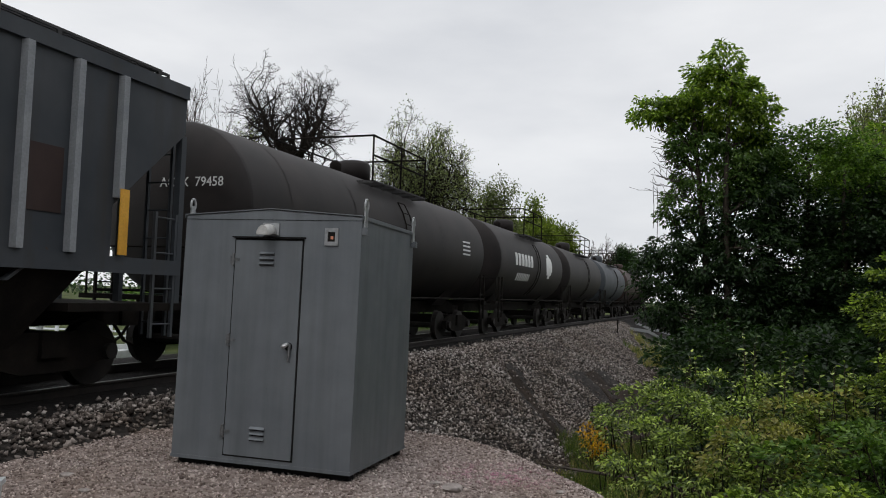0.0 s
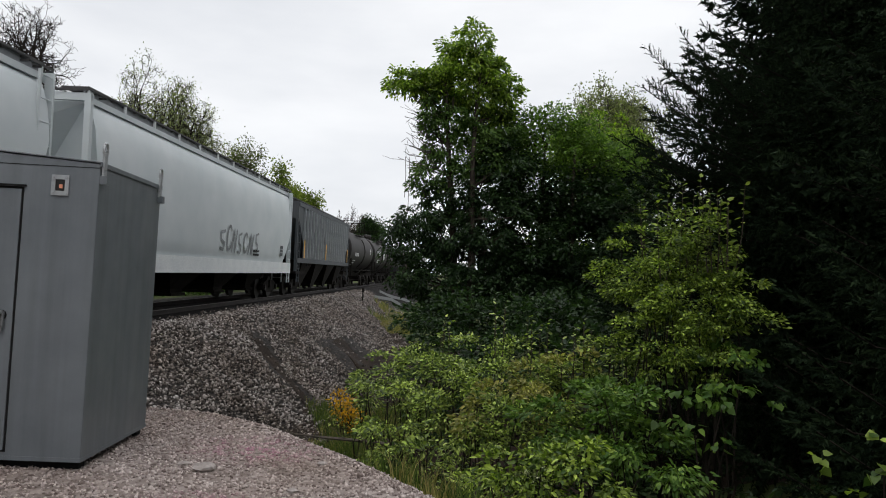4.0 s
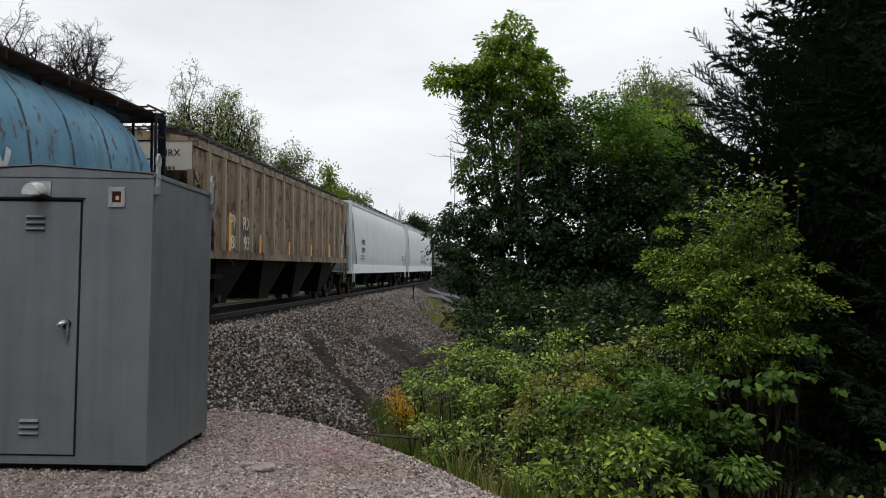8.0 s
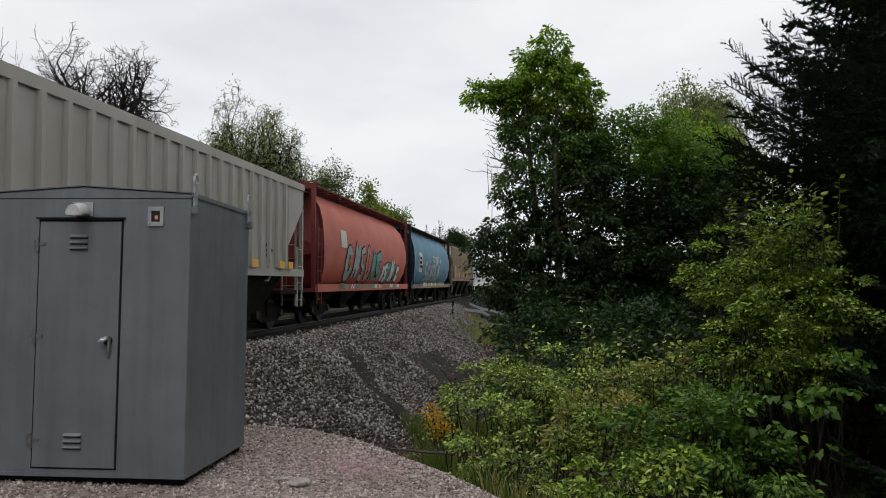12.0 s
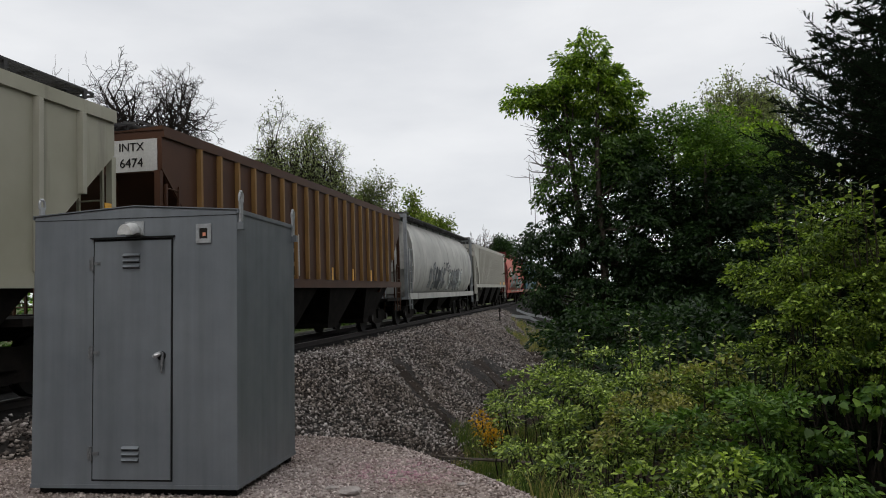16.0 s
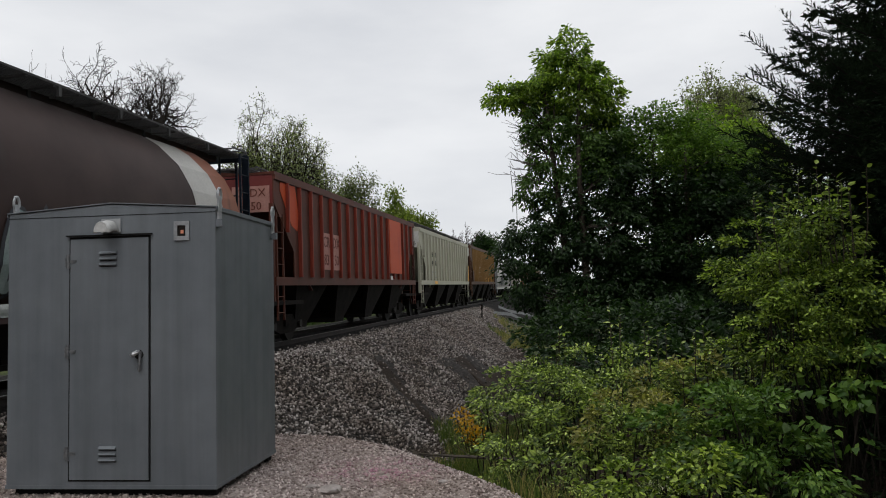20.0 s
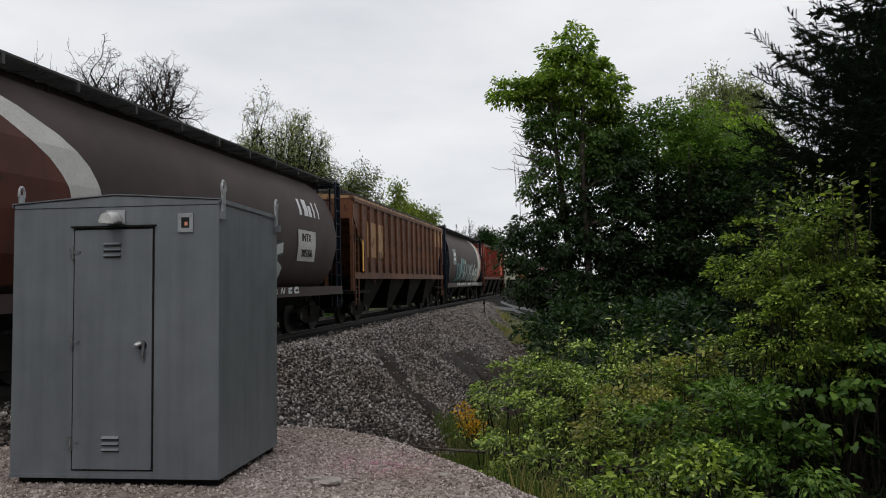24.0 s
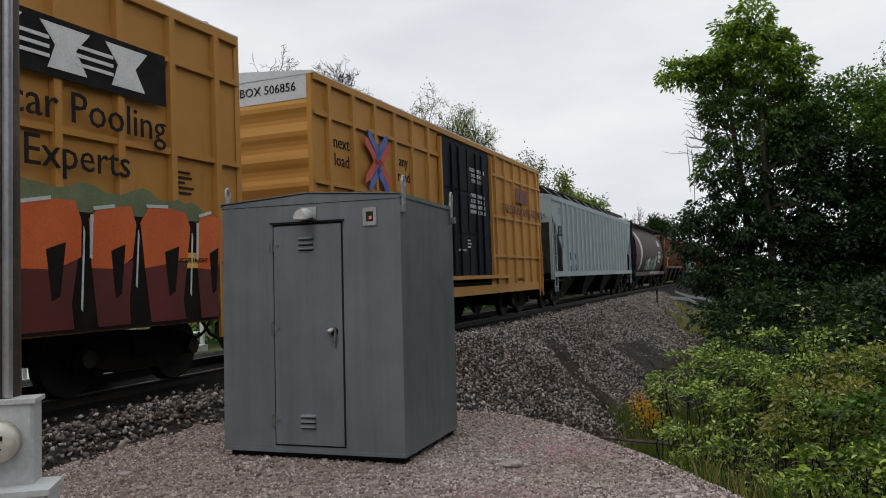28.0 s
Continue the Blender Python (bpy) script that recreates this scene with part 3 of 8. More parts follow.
def build_shed():
    # local x runs to the left along the front wall (0 to -SW), y back, z up
    shed = thing("signal_shed", "grey painted steel signal equipment shed with closed door", "shed", m=SHED)
    ap, eave = SH + 0.056, SH
    body = Shape()
    x0, x1, t = -SW, 0.0, 0.05
    ring = [(x0, 0.05), (x1, 0.05), (x1, eave), ((x0 + x1) / 2, ap), (x0, eave)]
    body.slab(ring, 0.0, SD)
    b = part("wall_shell", body, M_SHED, shed)
    bev = b.modifiers.new("edge", "BEVEL")
    bev.width, bev.segments, bev.limit_method = 0.008, 2, "ANGLE"
    roof = Shape()
    o, lip = 0.010, 0.022
    xm = (x0 + x1) / 2
    roof.slab([(x0 - o, eave - lip), (x0 - o, eave + 0.012), (xm, ap + 0.014), (x1 + o, eave + 0.012), (x1 + o, eave - lip), (x1 + o - 0.006, eave - lip),
               (x1 + o - 0.006, eave + 0.004), (xm, ap + 0.006), (x0 - o + 0.006, eave + 0.004), (x0 - o + 0.006, eave - lip)], -0.010, SD + 0.012)
    part("roof", roof, M_SHED, shed, "shallow gabled grey steel roof with a folded lip")
    seam = Shape().box(x0, x1, -0.0025, 0.001, eave - 0.036, eave - 0.031)
    part("seam", seam, M_SHED_DARK, shed, "thin dark joint below the gable")
    # black runners whose colour also gives the shadow gap under the shed
    skid = Shape()
    skid.box(x0 + 0.04, x1 - 0.03, 0.06, 0.16, -0.06, 0.05).box(x0 + 0.04, x1 - 0.03, SD - 0.14, SD - 0.04, -0.06, 0.05)
    part("skid", skid, M_SHED_DARK, shed, "base skid, coloured black for the shadow gap")
    part("base_angle", Shape().box(x0 - 0.004, x1 + 0.004, -0.004, SD + 0.004, 0.028, 0.058), M_SHED, shed)
    # door
    dl, dr, db, dt = -1.189, -0.543, 0.10, 1.974
    gap = Shape()
    g = 0.014
    gap.box(dl - g, dl, -0.003, 0.002, db - g, dt + g).box(dr, dr + g, -0.003, 0.002, db - g, dt + g)
    gap.box(dl - g, dr + g, -0.003, 0.002, db - g, db).box(dl - g, dr + g, -0.003, 0.002, dt, dt + g + 0.004)
    part("door_gasket", gap, M_SHED_DARK, shed, "black door seal")
    door = part("door", Shape().box(dl, dr, -0.012, -0.0005, db, dt), M_SHED, shed, "flat grey steel door")
    louvre(part("vent_top", Shape().box(dl + 0.24, dl + 0.392, -0.0128, -0.0115, dt - 0.24, dt - 0.08), M_SHED, door), dl + 0.316, dt - 0.16)
    louvre(part("vent_bottom", Shape().box(dl + 0.24, dl + 0.392, -0.0128, -0.0115, db + 0.12, db + 0.28), M_SHED, door), dl + 0.316, db + 0.198)
    for z in (db + 0.2, 1.09, 1.80):
        hg = Shape().tube([(dl - 0.016, -0.016, z - 0.055), (dl - 0.016, -0.016, z + 0.055)], 0.014, 8)
        hg.box(dl - 0.05, dl - 0.012, -0.008, -0.001, z - 0.04, z + 0.04).box(dl - 0.012, dl + 0.05, -0.017, -0.012, z - 0.012, z + 0.012)
        part("hinge", hg, M_HINGE, shed, "dull steel strap hinge")
    plate = Shape().tube([(dr - 0.075, -0.012, 1.06), (dr - 0.075, -0.018, 1.06)], 0.036, 16)
    hnd = part("handle_plate", plate, M_SHED_DARK, door, "dark recessed latch cup")
    part("handle", Shape().tube([(dr - 0.072, -0.017, 1.08), (dr - 0.075, -0.05, 1.08), (dr - 0.10, -0.056, 1.065), (dr - 0.118, -0.054, 1.055)], [0.013, 0.017, 0.02, 0.018], 8),
         M_GALV, hnd, "worn bright metal lever handle")
    part("latch_lever", Shape().tube([(dr - 0.062, -0.022, 1.085), (dr - 0.060, -0.034, 1.0), (dr - 0.066, -0.034, 0.93)], [0.014, 0.012, 0.009], 8), M_HINGE, hnd, "grey hanging latch lever")
    part("drip_edge", Shape().slab([(dl - 0.03, dt + 0.022), (dr + 0.03, dt + 0.022), (dr + 0.03, dt + 0.032), (dl - 0.03, dt + 0.032)], -0.03, 0.0), M_SHED_DARK, shed)
    # white lamp hood over the door
    hood = Shape()
    xc, zc = dl + 0.335, dt + 0.095
    arc = [(xc + 0.058 * math.cos(a), zc - 0.035 + 0.080 * math.sin(a)) for a in np.linspace(0, math.pi, 12)]
    hood.loft([[(x, y, z if y > -0.1 else z - 0.02) for x, z in arc] + [(x * 0.94 + xc * 0.06, y, (z - 0.006 if y > -0.1 else z - 0.026)) for x, z in arc[::-1]] for y in (0.0, -0.07, -0.13, -0.16)])
    lamp = part("door_lamp", Shape().box(xc - 0.08, xc + 0.08, -0.012, 0.0, zc - 0.05, zc + 0.06), M_GALV, shed, "white hooded lamp over the door")
    part("hood", hood, M_LAMP_HOOD, lamp, smooth=True)
    part("hood_front", Shape().slab([(x, z - 0.021) for x, z in arc], -0.158, -0.150), M_LAMP_HOOD, lamp)
    part("socket", Shape().tube([(xc, -0.01, zc), (xc, -0.07, zc - 0.01)], 0.03, 10), M_SHED_DARK, lamp)
    # small framed sight glass
    bx, bz = -0.273, 2.016
    fr = Shape()
    for a0, a1, c0, c1 in ((-0.062, -0.034, -0.075, 0.075), (0.034, 0.062, -0.075, 0.075), (-0.034, 0.034, -0.075, -0.042), (-0.034, 0.034, 0.042, 0.075)):
        fr.box(bx + a0, bx + a1, -0.014, 0.0, bz + c0, bz + c1)
    w = part("sight_glass", fr, M_GALV, shed, "bolted square frame round a small dark window")
    part("pane", Shape().box(bx - 0.034, bx + 0.034, -0.006, -0.001, bz - 0.042, bz + 0.042), M_GLASS_DARK, w)
    part("indicator", Shape().cbox(bx - 0.008, bx + 0.016, -0.010, -0.006, bz - 0.022, bz + 0.006, 0.004), M_INDICATOR, w, "small glowing amber lamp")
    for ax in (-0.048, 0.048):
        for az in (-0.058, 0.058):
            part("screw", Shape().tube([(bx + ax, -0.014, bz + az), (bx + ax, -0.019, bz + az)], 0.006, 6), M_GALV, w)
    # lifting eyes
    for ex, ey in ((x0 + 0.02, 0.06), (x1 + 0.012, 0.05), (x1 + 0.012, SD - 0.06), (x0 + 0.02, SD - 0.06)):
        eye = Shape()
        eye.box(ex - 0.008, ex + 0.008, ey - 0.028, ey + 0.028, eave - 0.1, eave + 0.09)
        eye.tube([(ex, ey + 0.034 * math.cos(a), eave + 0.10 + 0.055 * math.sin(a)) for a in np.linspace(-0.5, math.pi + 0.5, 12)], 0.011, 6)
        part("lifting_eye", eye, M_GALV, shed)
    for ey in (0.03, SD - 0.06):
        part("corner_bracket", Shape().box(x1, x1 + 0.05, ey - 0.025, ey + 0.03, eave - 0.15, eave - 0.09), M_SHED, shed)
    return shed


M_GLASS_DARK = plain("dark_glass", (0.02, 0.018, 0.016), (0.03, 0.027, 0.024), 8, 0.12)
M_INDICATOR = glow("amber_indicator", (0.62, 0.26, 0.16), 0.12)
build_shed()


def meter_post():
    pole = thing("service_pole", "grey weathered timber service pole on the gravel", "pole", m=pose(-2.335, 3.26, 0.0))
    sh = Shape().tube([(0, 0, -0.4), (0.01, 0, 2.5), (0.02, 0, 5.6)], [0.135, 0.12, 0.105], 14)
    part("shaft", sh, M_WOOD_OLD, pole, smooth=True)
    part("conduit", Shape().tube([(0.13, -0.06, 0.95), (0.13, -0.05, 3.6)], 0.021, 8), M_GALV, pole, "grey metal conduit")
    box = thing("meter_box", "pale grey electricity meter box with round glass meter", "meter", m=pose(-2.23, 3.23, 0.0, 0, 0, 18))
    part("cabinet", Shape().cbox(-0.13, 0.13, -0.09, 0.06, 0.52, 0.93, 0.012), M_BOXGREY, box)
    part("lid", Shape().slab([(-0.14, 0.925), (0.14, 0.925), (0.14, 0.945), (-0.14, 0.945)], -0.10, 0.07), M_BOXGREY, box)
    dial = part("meter", Shape().tube([(0.0, -0.09, 0.77), (0.0, -0.16, 0.77), (0.0, -0.185, 0.77)], [0.088, 0.086, 0.06], 24), M_METER, box, "round cream meter under glass", True)
    part("display", Shape().box(-0.035, 0.035, -0.190, -0.184, 0.785, 0.805), M_SHED_DARK, dial)
    part("caption_bar", Shape().box(-0.03, 0.03, -0.188, -0.184, 0.745, 0.752), M_BLACK_MARK, dial)
    low = thing("junction_box", "low pale grey junction box at the pole's foot", "box", m=pose(-2.14, 3.16, 0.0, 0, 0, 18))
    part("cabinet", Shape().cbox(-0.16, 0.15, -0.12, 0.12, 0.02, 0.55, 0.012), M_BOXGREY, low)
    part("lid", Shape().slab([(-0.17, 0.55), (0.16, 0.55), (0.16, 0.575), (-0.17, 0.575)], -0.13, 0.13), M_BOXGREY, low)


M_BOXGREY = plain("box_grey", (0.42, 0.44, 0.44), (0.52, 0.54, 0.54), 4, 0.5)
M_METER = plain("meter_cream", (0.50, 0.48, 0.40), (0.6, 0.58, 0.5), 5, 0.25)
meter_post()


def pale_rock(x, y, r, name="rock"):
    rng = random.Random(int(x * 100))
    bm = bmesh.new()
    bmesh.ops.create_icosphere(bm, subdivisions=2, radius=r)
    for v in bm.verts:
        v.co *= rng.uniform(0.8, 1.12)
        v.co.z *= 0.42
        v.co.x *= 1.25
    me = bpy.data.meshes.new(name)
    bm.to_mesh(me)
    bm.free()
    me.materials.append(M_ROCK)
    ob = new(name, me)
    ob.matrix_world = pose(x, y, zg(x, y) + r * 0.22, 4, 3, rng.uniform(0, 90))
    return tagged(ob, "pale angular stone lying on the gravel", "rock")


M_ROCK = plain("pale_rock", (0.24, 0.21, 0.195), (0.40, 0.36, 0.335), 6, 0.9, 0, 0.6, 0.01, 30)
pale_rock(0.03, 6.13, 0.085)
pale_rock(-0.12, 6.3, 0.045)
pale_rock(0.92, 6.3, 0.035)
pale_rock(-2.75, 5.6, 0.04)
pale_rock(-3.1, 6.0, 0.05)
pale_rock(0.6, 5.5, 0.04)


# ---- train ----
CARS = []
TRUCK_MESH = {}


def truck_meshes():
    f = Shape()
    for y in (0.0,):
        f.slab([(-1.05, 0.34), (-1.05, 0.56), (-0.55, 0.72), (0.55, 0.72), (1.05, 0.56), (1.05, 0.34), (0.78, 0.34), (0.45, 0.24), (-0.45, 0.24), (-0.78, 0.34)], y - 0.07, y + 0.07)
    b = Shape().box(-0.2, 0.2, -1.15, 1.15, 0.42, 0.72)
    sp = Shape()
    for x in (-0.13, 0.0, 0.13):
        sp.tube([(x, 0, 0.28), (x, 0, 0.5)], 0.055, 8)
    w = Shape()
    for y in (-0.77, 0.77):
        o = 1 if y > 0 else -1
        w.tube([(0, y + 0.065 * o, 0), (0, y + 0.06 * o, 0), (0, y - 0.055 * o, 0), (0, y - 0.055 * o, 0), (0, y - 0.075 * o, 0)], [0.20, 0.42, 0.42, 0.45, 0.45], 22)
    w.tube([(0, -0.8, 0), (0, 0.8, 0)], 0.085, 10)
    cap = Shape().tube([(0, -1.16, 0), (0, -1.04, 0)], 0.105, 10)
    c = Shape().box(-0.62, 0.0, -0.1, 0.1, 0.72, 0.96).box(-0.82, -0.56, -0.16, 0.16, 0.70, 0.98)
    d = TRUCK_MESH
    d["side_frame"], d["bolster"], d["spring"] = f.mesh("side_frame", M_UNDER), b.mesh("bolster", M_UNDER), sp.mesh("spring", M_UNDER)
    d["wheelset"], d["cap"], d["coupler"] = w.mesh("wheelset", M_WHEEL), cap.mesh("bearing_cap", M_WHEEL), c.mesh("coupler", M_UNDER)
    d["hose"] = Shape().tube([(-0.1, 0.3, 0.75), (-0.3, 0.32, 0.5), (-0.55, 0.25, 0.42), (-0.7, 0.1, 0.5)], 0.025, 6).mesh("air_hose", M_UNDER)


truck_meshes()


def running_gear(car, L, centre=2.35):
    for e in (-1, 1):
        tr = thing("truck", "", "")
        tr.parent = car
        tr.matrix_basis = pose(e * (L / 2 - centre), 0, 0)
        for y in (-1.02, 1.02):
            part("side_frame", TRUCK_MESH["side_frame"], None, tr).matrix_basis = pose(0, y, 0)
        part("bolster", TRUCK_MESH["bolster"], None, tr)
        for y in (-1.02, 1.02):
            part("springs", TRUCK_MESH["spring"], None, tr).matrix_basis = pose(0, y, 0)
        for x in (-0.9, 0.9):
            part("wheelset", TRUCK_MESH["wheelset"], None, tr).matrix_basis = pose(x, 0, 0.42)
            part("bearing_cap", TRUCK_MESH["cap"], None, tr).matrix_basis = pose(x, 0, 0.45)
        cp = part("coupler", TRUCK_MESH["coupler"], None, car)
        hs = part("air_hose", TRUCK_MESH["hose"], None, car)
        m = pose(-(L / 2 - 0.62), 0, 0) if e < 0 else pose(L / 2 - 0.62, 0, 0, 0, 0, 180)
        cp.matrix_basis, hs.matrix_basis = m, m


def ladder(car, x, y, z0, z1, mat, wide=0.4, along="x"):
    sh = Shape()
    n = int((z1 - z0) / 0.36)
    for k in (-0.5, 0.5):
        a = (x + k * wide, y) if along == "x" else (x, y + k * wide)
        sh.box(a[0] - 0.022, a[0] + 0.022, a[1] - 0.022, a[1] + 0.022, z0, z1)
    lad = part("ladder", sh, mat, car)
    for i in range(n):
        z = z0 + 0.18 + i * (z1 - z0 - 0.25) / max(n - 1, 1)
        p, q = ((x - wide / 2, y, z), (x + wide / 2, y, z)) if along == "x" else ((x, y - wide / 2, z), (x, y + wide / 2, z))
        part("rung", Shape().tube([p, q], 0.014, 6), mat, lad)


def grating(car, x0, x1, y0, y1, z, step=0.55, posts=0.0, mat=None, post_mat=None, tall=0.34):
    """An open walkway of bars with cross pieces."""
    mat = mat or M_WALK
    sh = Shape()
    for k in range(10):
        y = y0 + (y1 - y0) * k / 9
        sh.box(x0, x1, y - 0.016, y + 0.012, z, z + 0.035)
    n = max(2, int((x1 - x0) / step))
    for i in range(n + 1):
        x = x0 + (x1 - x0) * i / n
        sh.box(x - 0.02, x + 0.02, y0, y1, z - 0.03, z + 0.003)
    w = part("walkway", sh, mat, car, "dark open roof walkway")
    if posts:
        m = max(2, int((x1 - x0) / posts))
        for i in range(m + 1):
            x = x0 + 0.05 + (x1 - x0 - 0.1) * i / m
            for y in (y0, y1):
                part("bracket", Shape().box(x - 0.03, x + 0.03, y - 0.02, y + 0.02, z - tall, z), post_mat or mat, w)


def bar_writing(car, x, y, z, wide, lines, mat, height=0.07, gap=0.06):
    """Small lettering that cannot be read: plain bars."""
    sh = Shape()
    rng = random.Random(int(abs(x) * 31 + z * 7))
    for i in range(lines):
        ww = wide * rng.uniform(0.6, 1.0)
        zz = z - i * (height + gap)
        sh.box(x - wide / 2, x - wide / 2 + ww, y - 0.004, y + 0.002, zz, zz + height)
    part("stencil", sh, mat, car)


def ribbed_hopper(label, L, mat, rib_mat, *, n_ribs=17, eave=4.05, sill=1.62, roof_mat=None, end_mat=None, slope_mat=None, walk_mat=None, post_mat=None,
                  rails=False, top=4.27, cut=1.3, mid=3.4, rib_w=0.045, walk_y=0.78, margin=0.8):
    car = thing("covered_hopper_car", label, "railway car", "cars of the train")
    B, W = L / 2 - 0.65, 1.5
    end_mat, slope_mat, roof_mat = end_mat or mat, slope_mat or mat, roof_mat or mat
    knee = mid - 0.85 * cut
    ring = [(-B + cut, sill), (B - cut, sill), (B - cut, knee), (B - 0.05, mid), (B, mid + 0.05), (B, eave), (-B, eave), (-B, mid + 0.05), (-B + 0.05, mid), (-B + cut, knee)]
    for y in (-1, 1):
        part("side_sheet", Shape().slab(ring, y * W - 0.03 * y, y * W), mat, car)
    part("end_sheet", Shape().box(-B, -B + 0.03, -W + 0.03, W - 0.03, mid, eave), end_mat, car)
    part("end_sheet", Shape().box(B - 0.03, B, -W + 0.03, W - 0.03, mid, eave), end_mat, car)
    for e in (-1, 1):
        part("slope_sheet", Shape().slab([(e * (B - 0.03), mid), (e * (B - cut), knee), (e * (B - 2.7), sill - 0.3), (e * (B - 2.76), sill - 0.3), (e * (B - cut - 0.06), knee + 0.02), (e * (B - 0.09), mid + 0.02)], -W + 0.03, W - 0.03), slope_mat, car)
    rf = Shape().loft([[(x, -W - 0.03, eave), (x, -W - 0.03, eave + 0.07), (x, -0.7, top - 0.08), (x, 0, top), (x, 0.7, top - 0.08), (x, W + 0.03, eave + 0.07), (x, W + 0.03, eave)] for x in (-B - 0.02, B + 0.02)])
    part("roof", rf, roof_mat, car)
    for y in (-1, 1):
        part("top_chord", Shape().box(-B, B, y * W - 0.01, y * (W + 0.045), eave - 0.12, eave - 0.005) if y > 0 else Shape().box(-B, B, -(W + 0.045), -W + 0.01, eave - 0.12, eave - 0.005), mat, car)
        part("side_sill", Shape().box(-B, B, min(y * (W - 0.08), y * (W + 0.03)), max(y * (W - 0.08), y * (W + 0.03)), sill - 0.16, sill + 0.04), mat, car)
    rib = Shape().loft([[(-rib_w - 0.015, 0.0, z), (-rib_w, -0.085, z), (rib_w, -0.085, z), (rib_w + 0.015, 0.0, z)] for z in (sill + 0.05, eave - 0.13)]).mesh("rib", rib_mat)
    for i in range(n_ribs):
        x = -B + margin + 2 * (B - margin) * i / (n_ribs - 1)
        over = max(0.0, abs(x) - (B - cut))
        z0 = knee + over / cut * (mid - knee) if over else sill
        for y in (-1, 1):
            r = part("rib", rib, rib_mat, car)
            hgt = (eave - 0.13 - (z0 + 0.05)) / (eave - 0.13 - sill - 0.05)
            r.matrix_basis = pose(x, y * W, z0 + 0.05 - (sill + 0.05) * hgt, 0, 0, 0 if y < 0 else 180) @ Matrix.Diagonal((1, 1, hgt, 1))
    for x in [(-0.75 + 0.5 * k) * (2 * B - 4.6) / 2 * 1.2 for k in range(4)]:
        h = Shape().loft([[(x - 1.35 * k, -W * (0.55 + 0.43 * k), z), (x + 1.35 * k, -W * (0.55 + 0.43 * k), z), (x + 1.35 * k, W * (0.55 + 0.43 * k), z), (x - 1.35 * k, W * (0.55 + 0.43 * k), z)]
                          for k, z in ((1.0, sill - 0.02), (0.36, 0.46), (0.34, 0.32))])
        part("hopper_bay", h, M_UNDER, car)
    part("centre_sill", Shape().box(-L / 2 + 0.6, L / 2 - 0.6, -0.2, 0.2, 0.74, 1.02), M_UNDER, car)
    for e in (-1, 1):
        part("end_platform", Shape().box(min(e * (B - 1.9), e * (B + 0.12)), max(e * (B - 1.9), e * (B + 0.12)), -W, W, 0.98, 1.08), M_UNDER, car)
        for y in (-1, 1):
            part("corner_post", Shape().box(e * B - 0.05, e * B + 0.05, y * (W - 0.06) - 0.05, y * (W - 0.06) + 0.05, 1.08, mid + 0.02), mat, car)
            part("end_post", Shape().box(e * (B - 0.1) - 0.04, e * (B - 0.1) + 0.04, y * 0.55 - 0.05, y * 0.55 + 0.05, 1.08, mid), end_mat, car)
            ladder(car, e * (B - 0.32), y * (W - 0.0), 0.62, 3.2 if e * y > 0 else 2.3, mat)
        ladder(car, e * (B + 0.06), -e * 1.05, 0.62, eave, mat, along="y")
    for y in (-walk_y, walk_y):
        grating(car, -B + 0.1, B - 0.1, y - 0.33, y + 0.33, top + (0.12 if rails else 0.06), posts=1.6, mat=walk_mat, post_mat=post_mat, tall=0.24 if rails else 0.12)
    for e in (-1, 1):
        grating(car, e * (B - 0.25) - 0.32, e * (B - 0.25) + 0.32, -1.1, 1.1, top + (0.10 if rails else 0.045), mat=walk_mat)
    part("hatch", Shape().box(-B + 0.9, B - 0.9, -0.3, 0.3, top - 0.02, top + 0.05), roof_mat, car, "long roof loading hatch")
    if rails:
        for i in range(11):
            x = -B + 0.3 + (2 * B - 0.6) * i / 10
            part("walkway_post", Shape().add([(x - 0.035, -1.52, eave + 0.05), (x + 0.035, -1.52, eave + 0.05), (x + 0.035, -1.06, top + 0.16), (x - 0.035, -1.06, top + 0.16),
                                              (x - 0.035, -1.49, eave + 0.05), (x + 0.035, -1.49, eave + 0.05), (x + 0.035, -1.03, top + 0.16), (x - 0.035, -1.03, top + 0.16)],
                                             [(0, 1, 2, 3), (4, 7, 6, 5), (0, 3, 7, 4), (1, 5, 6, 2), (0, 4, 5, 1), (3, 2, 6, 7)]), mat, car)
    running_gear(car, L)
    CARS.append((car, L))
    return car


def shell_profile(flat):
    """(y, z) from the sill up over the side to the roof's edge."""
    if flat:
        return [(1.30, 1.1), (1.46, 1.3), (1.52, 1.8), (1.54, 2.5), (1.53, 3.2), (1.48, 3.7), (1.38, 4.05), (1.28, 4.2)]
    return [(1.02, 1.1), (1.30, 1.35), (1.47, 1.75), (1.55, 2.3), (1.55, 2.75), (1.48, 3.25), (1.32, 3.7), (1.05, 4.05), (0.78, 4.25)]


def side_y(profile, z):
    return float(np.interp(z, [p[1] for p in profile], [p[0] for p in profile]))


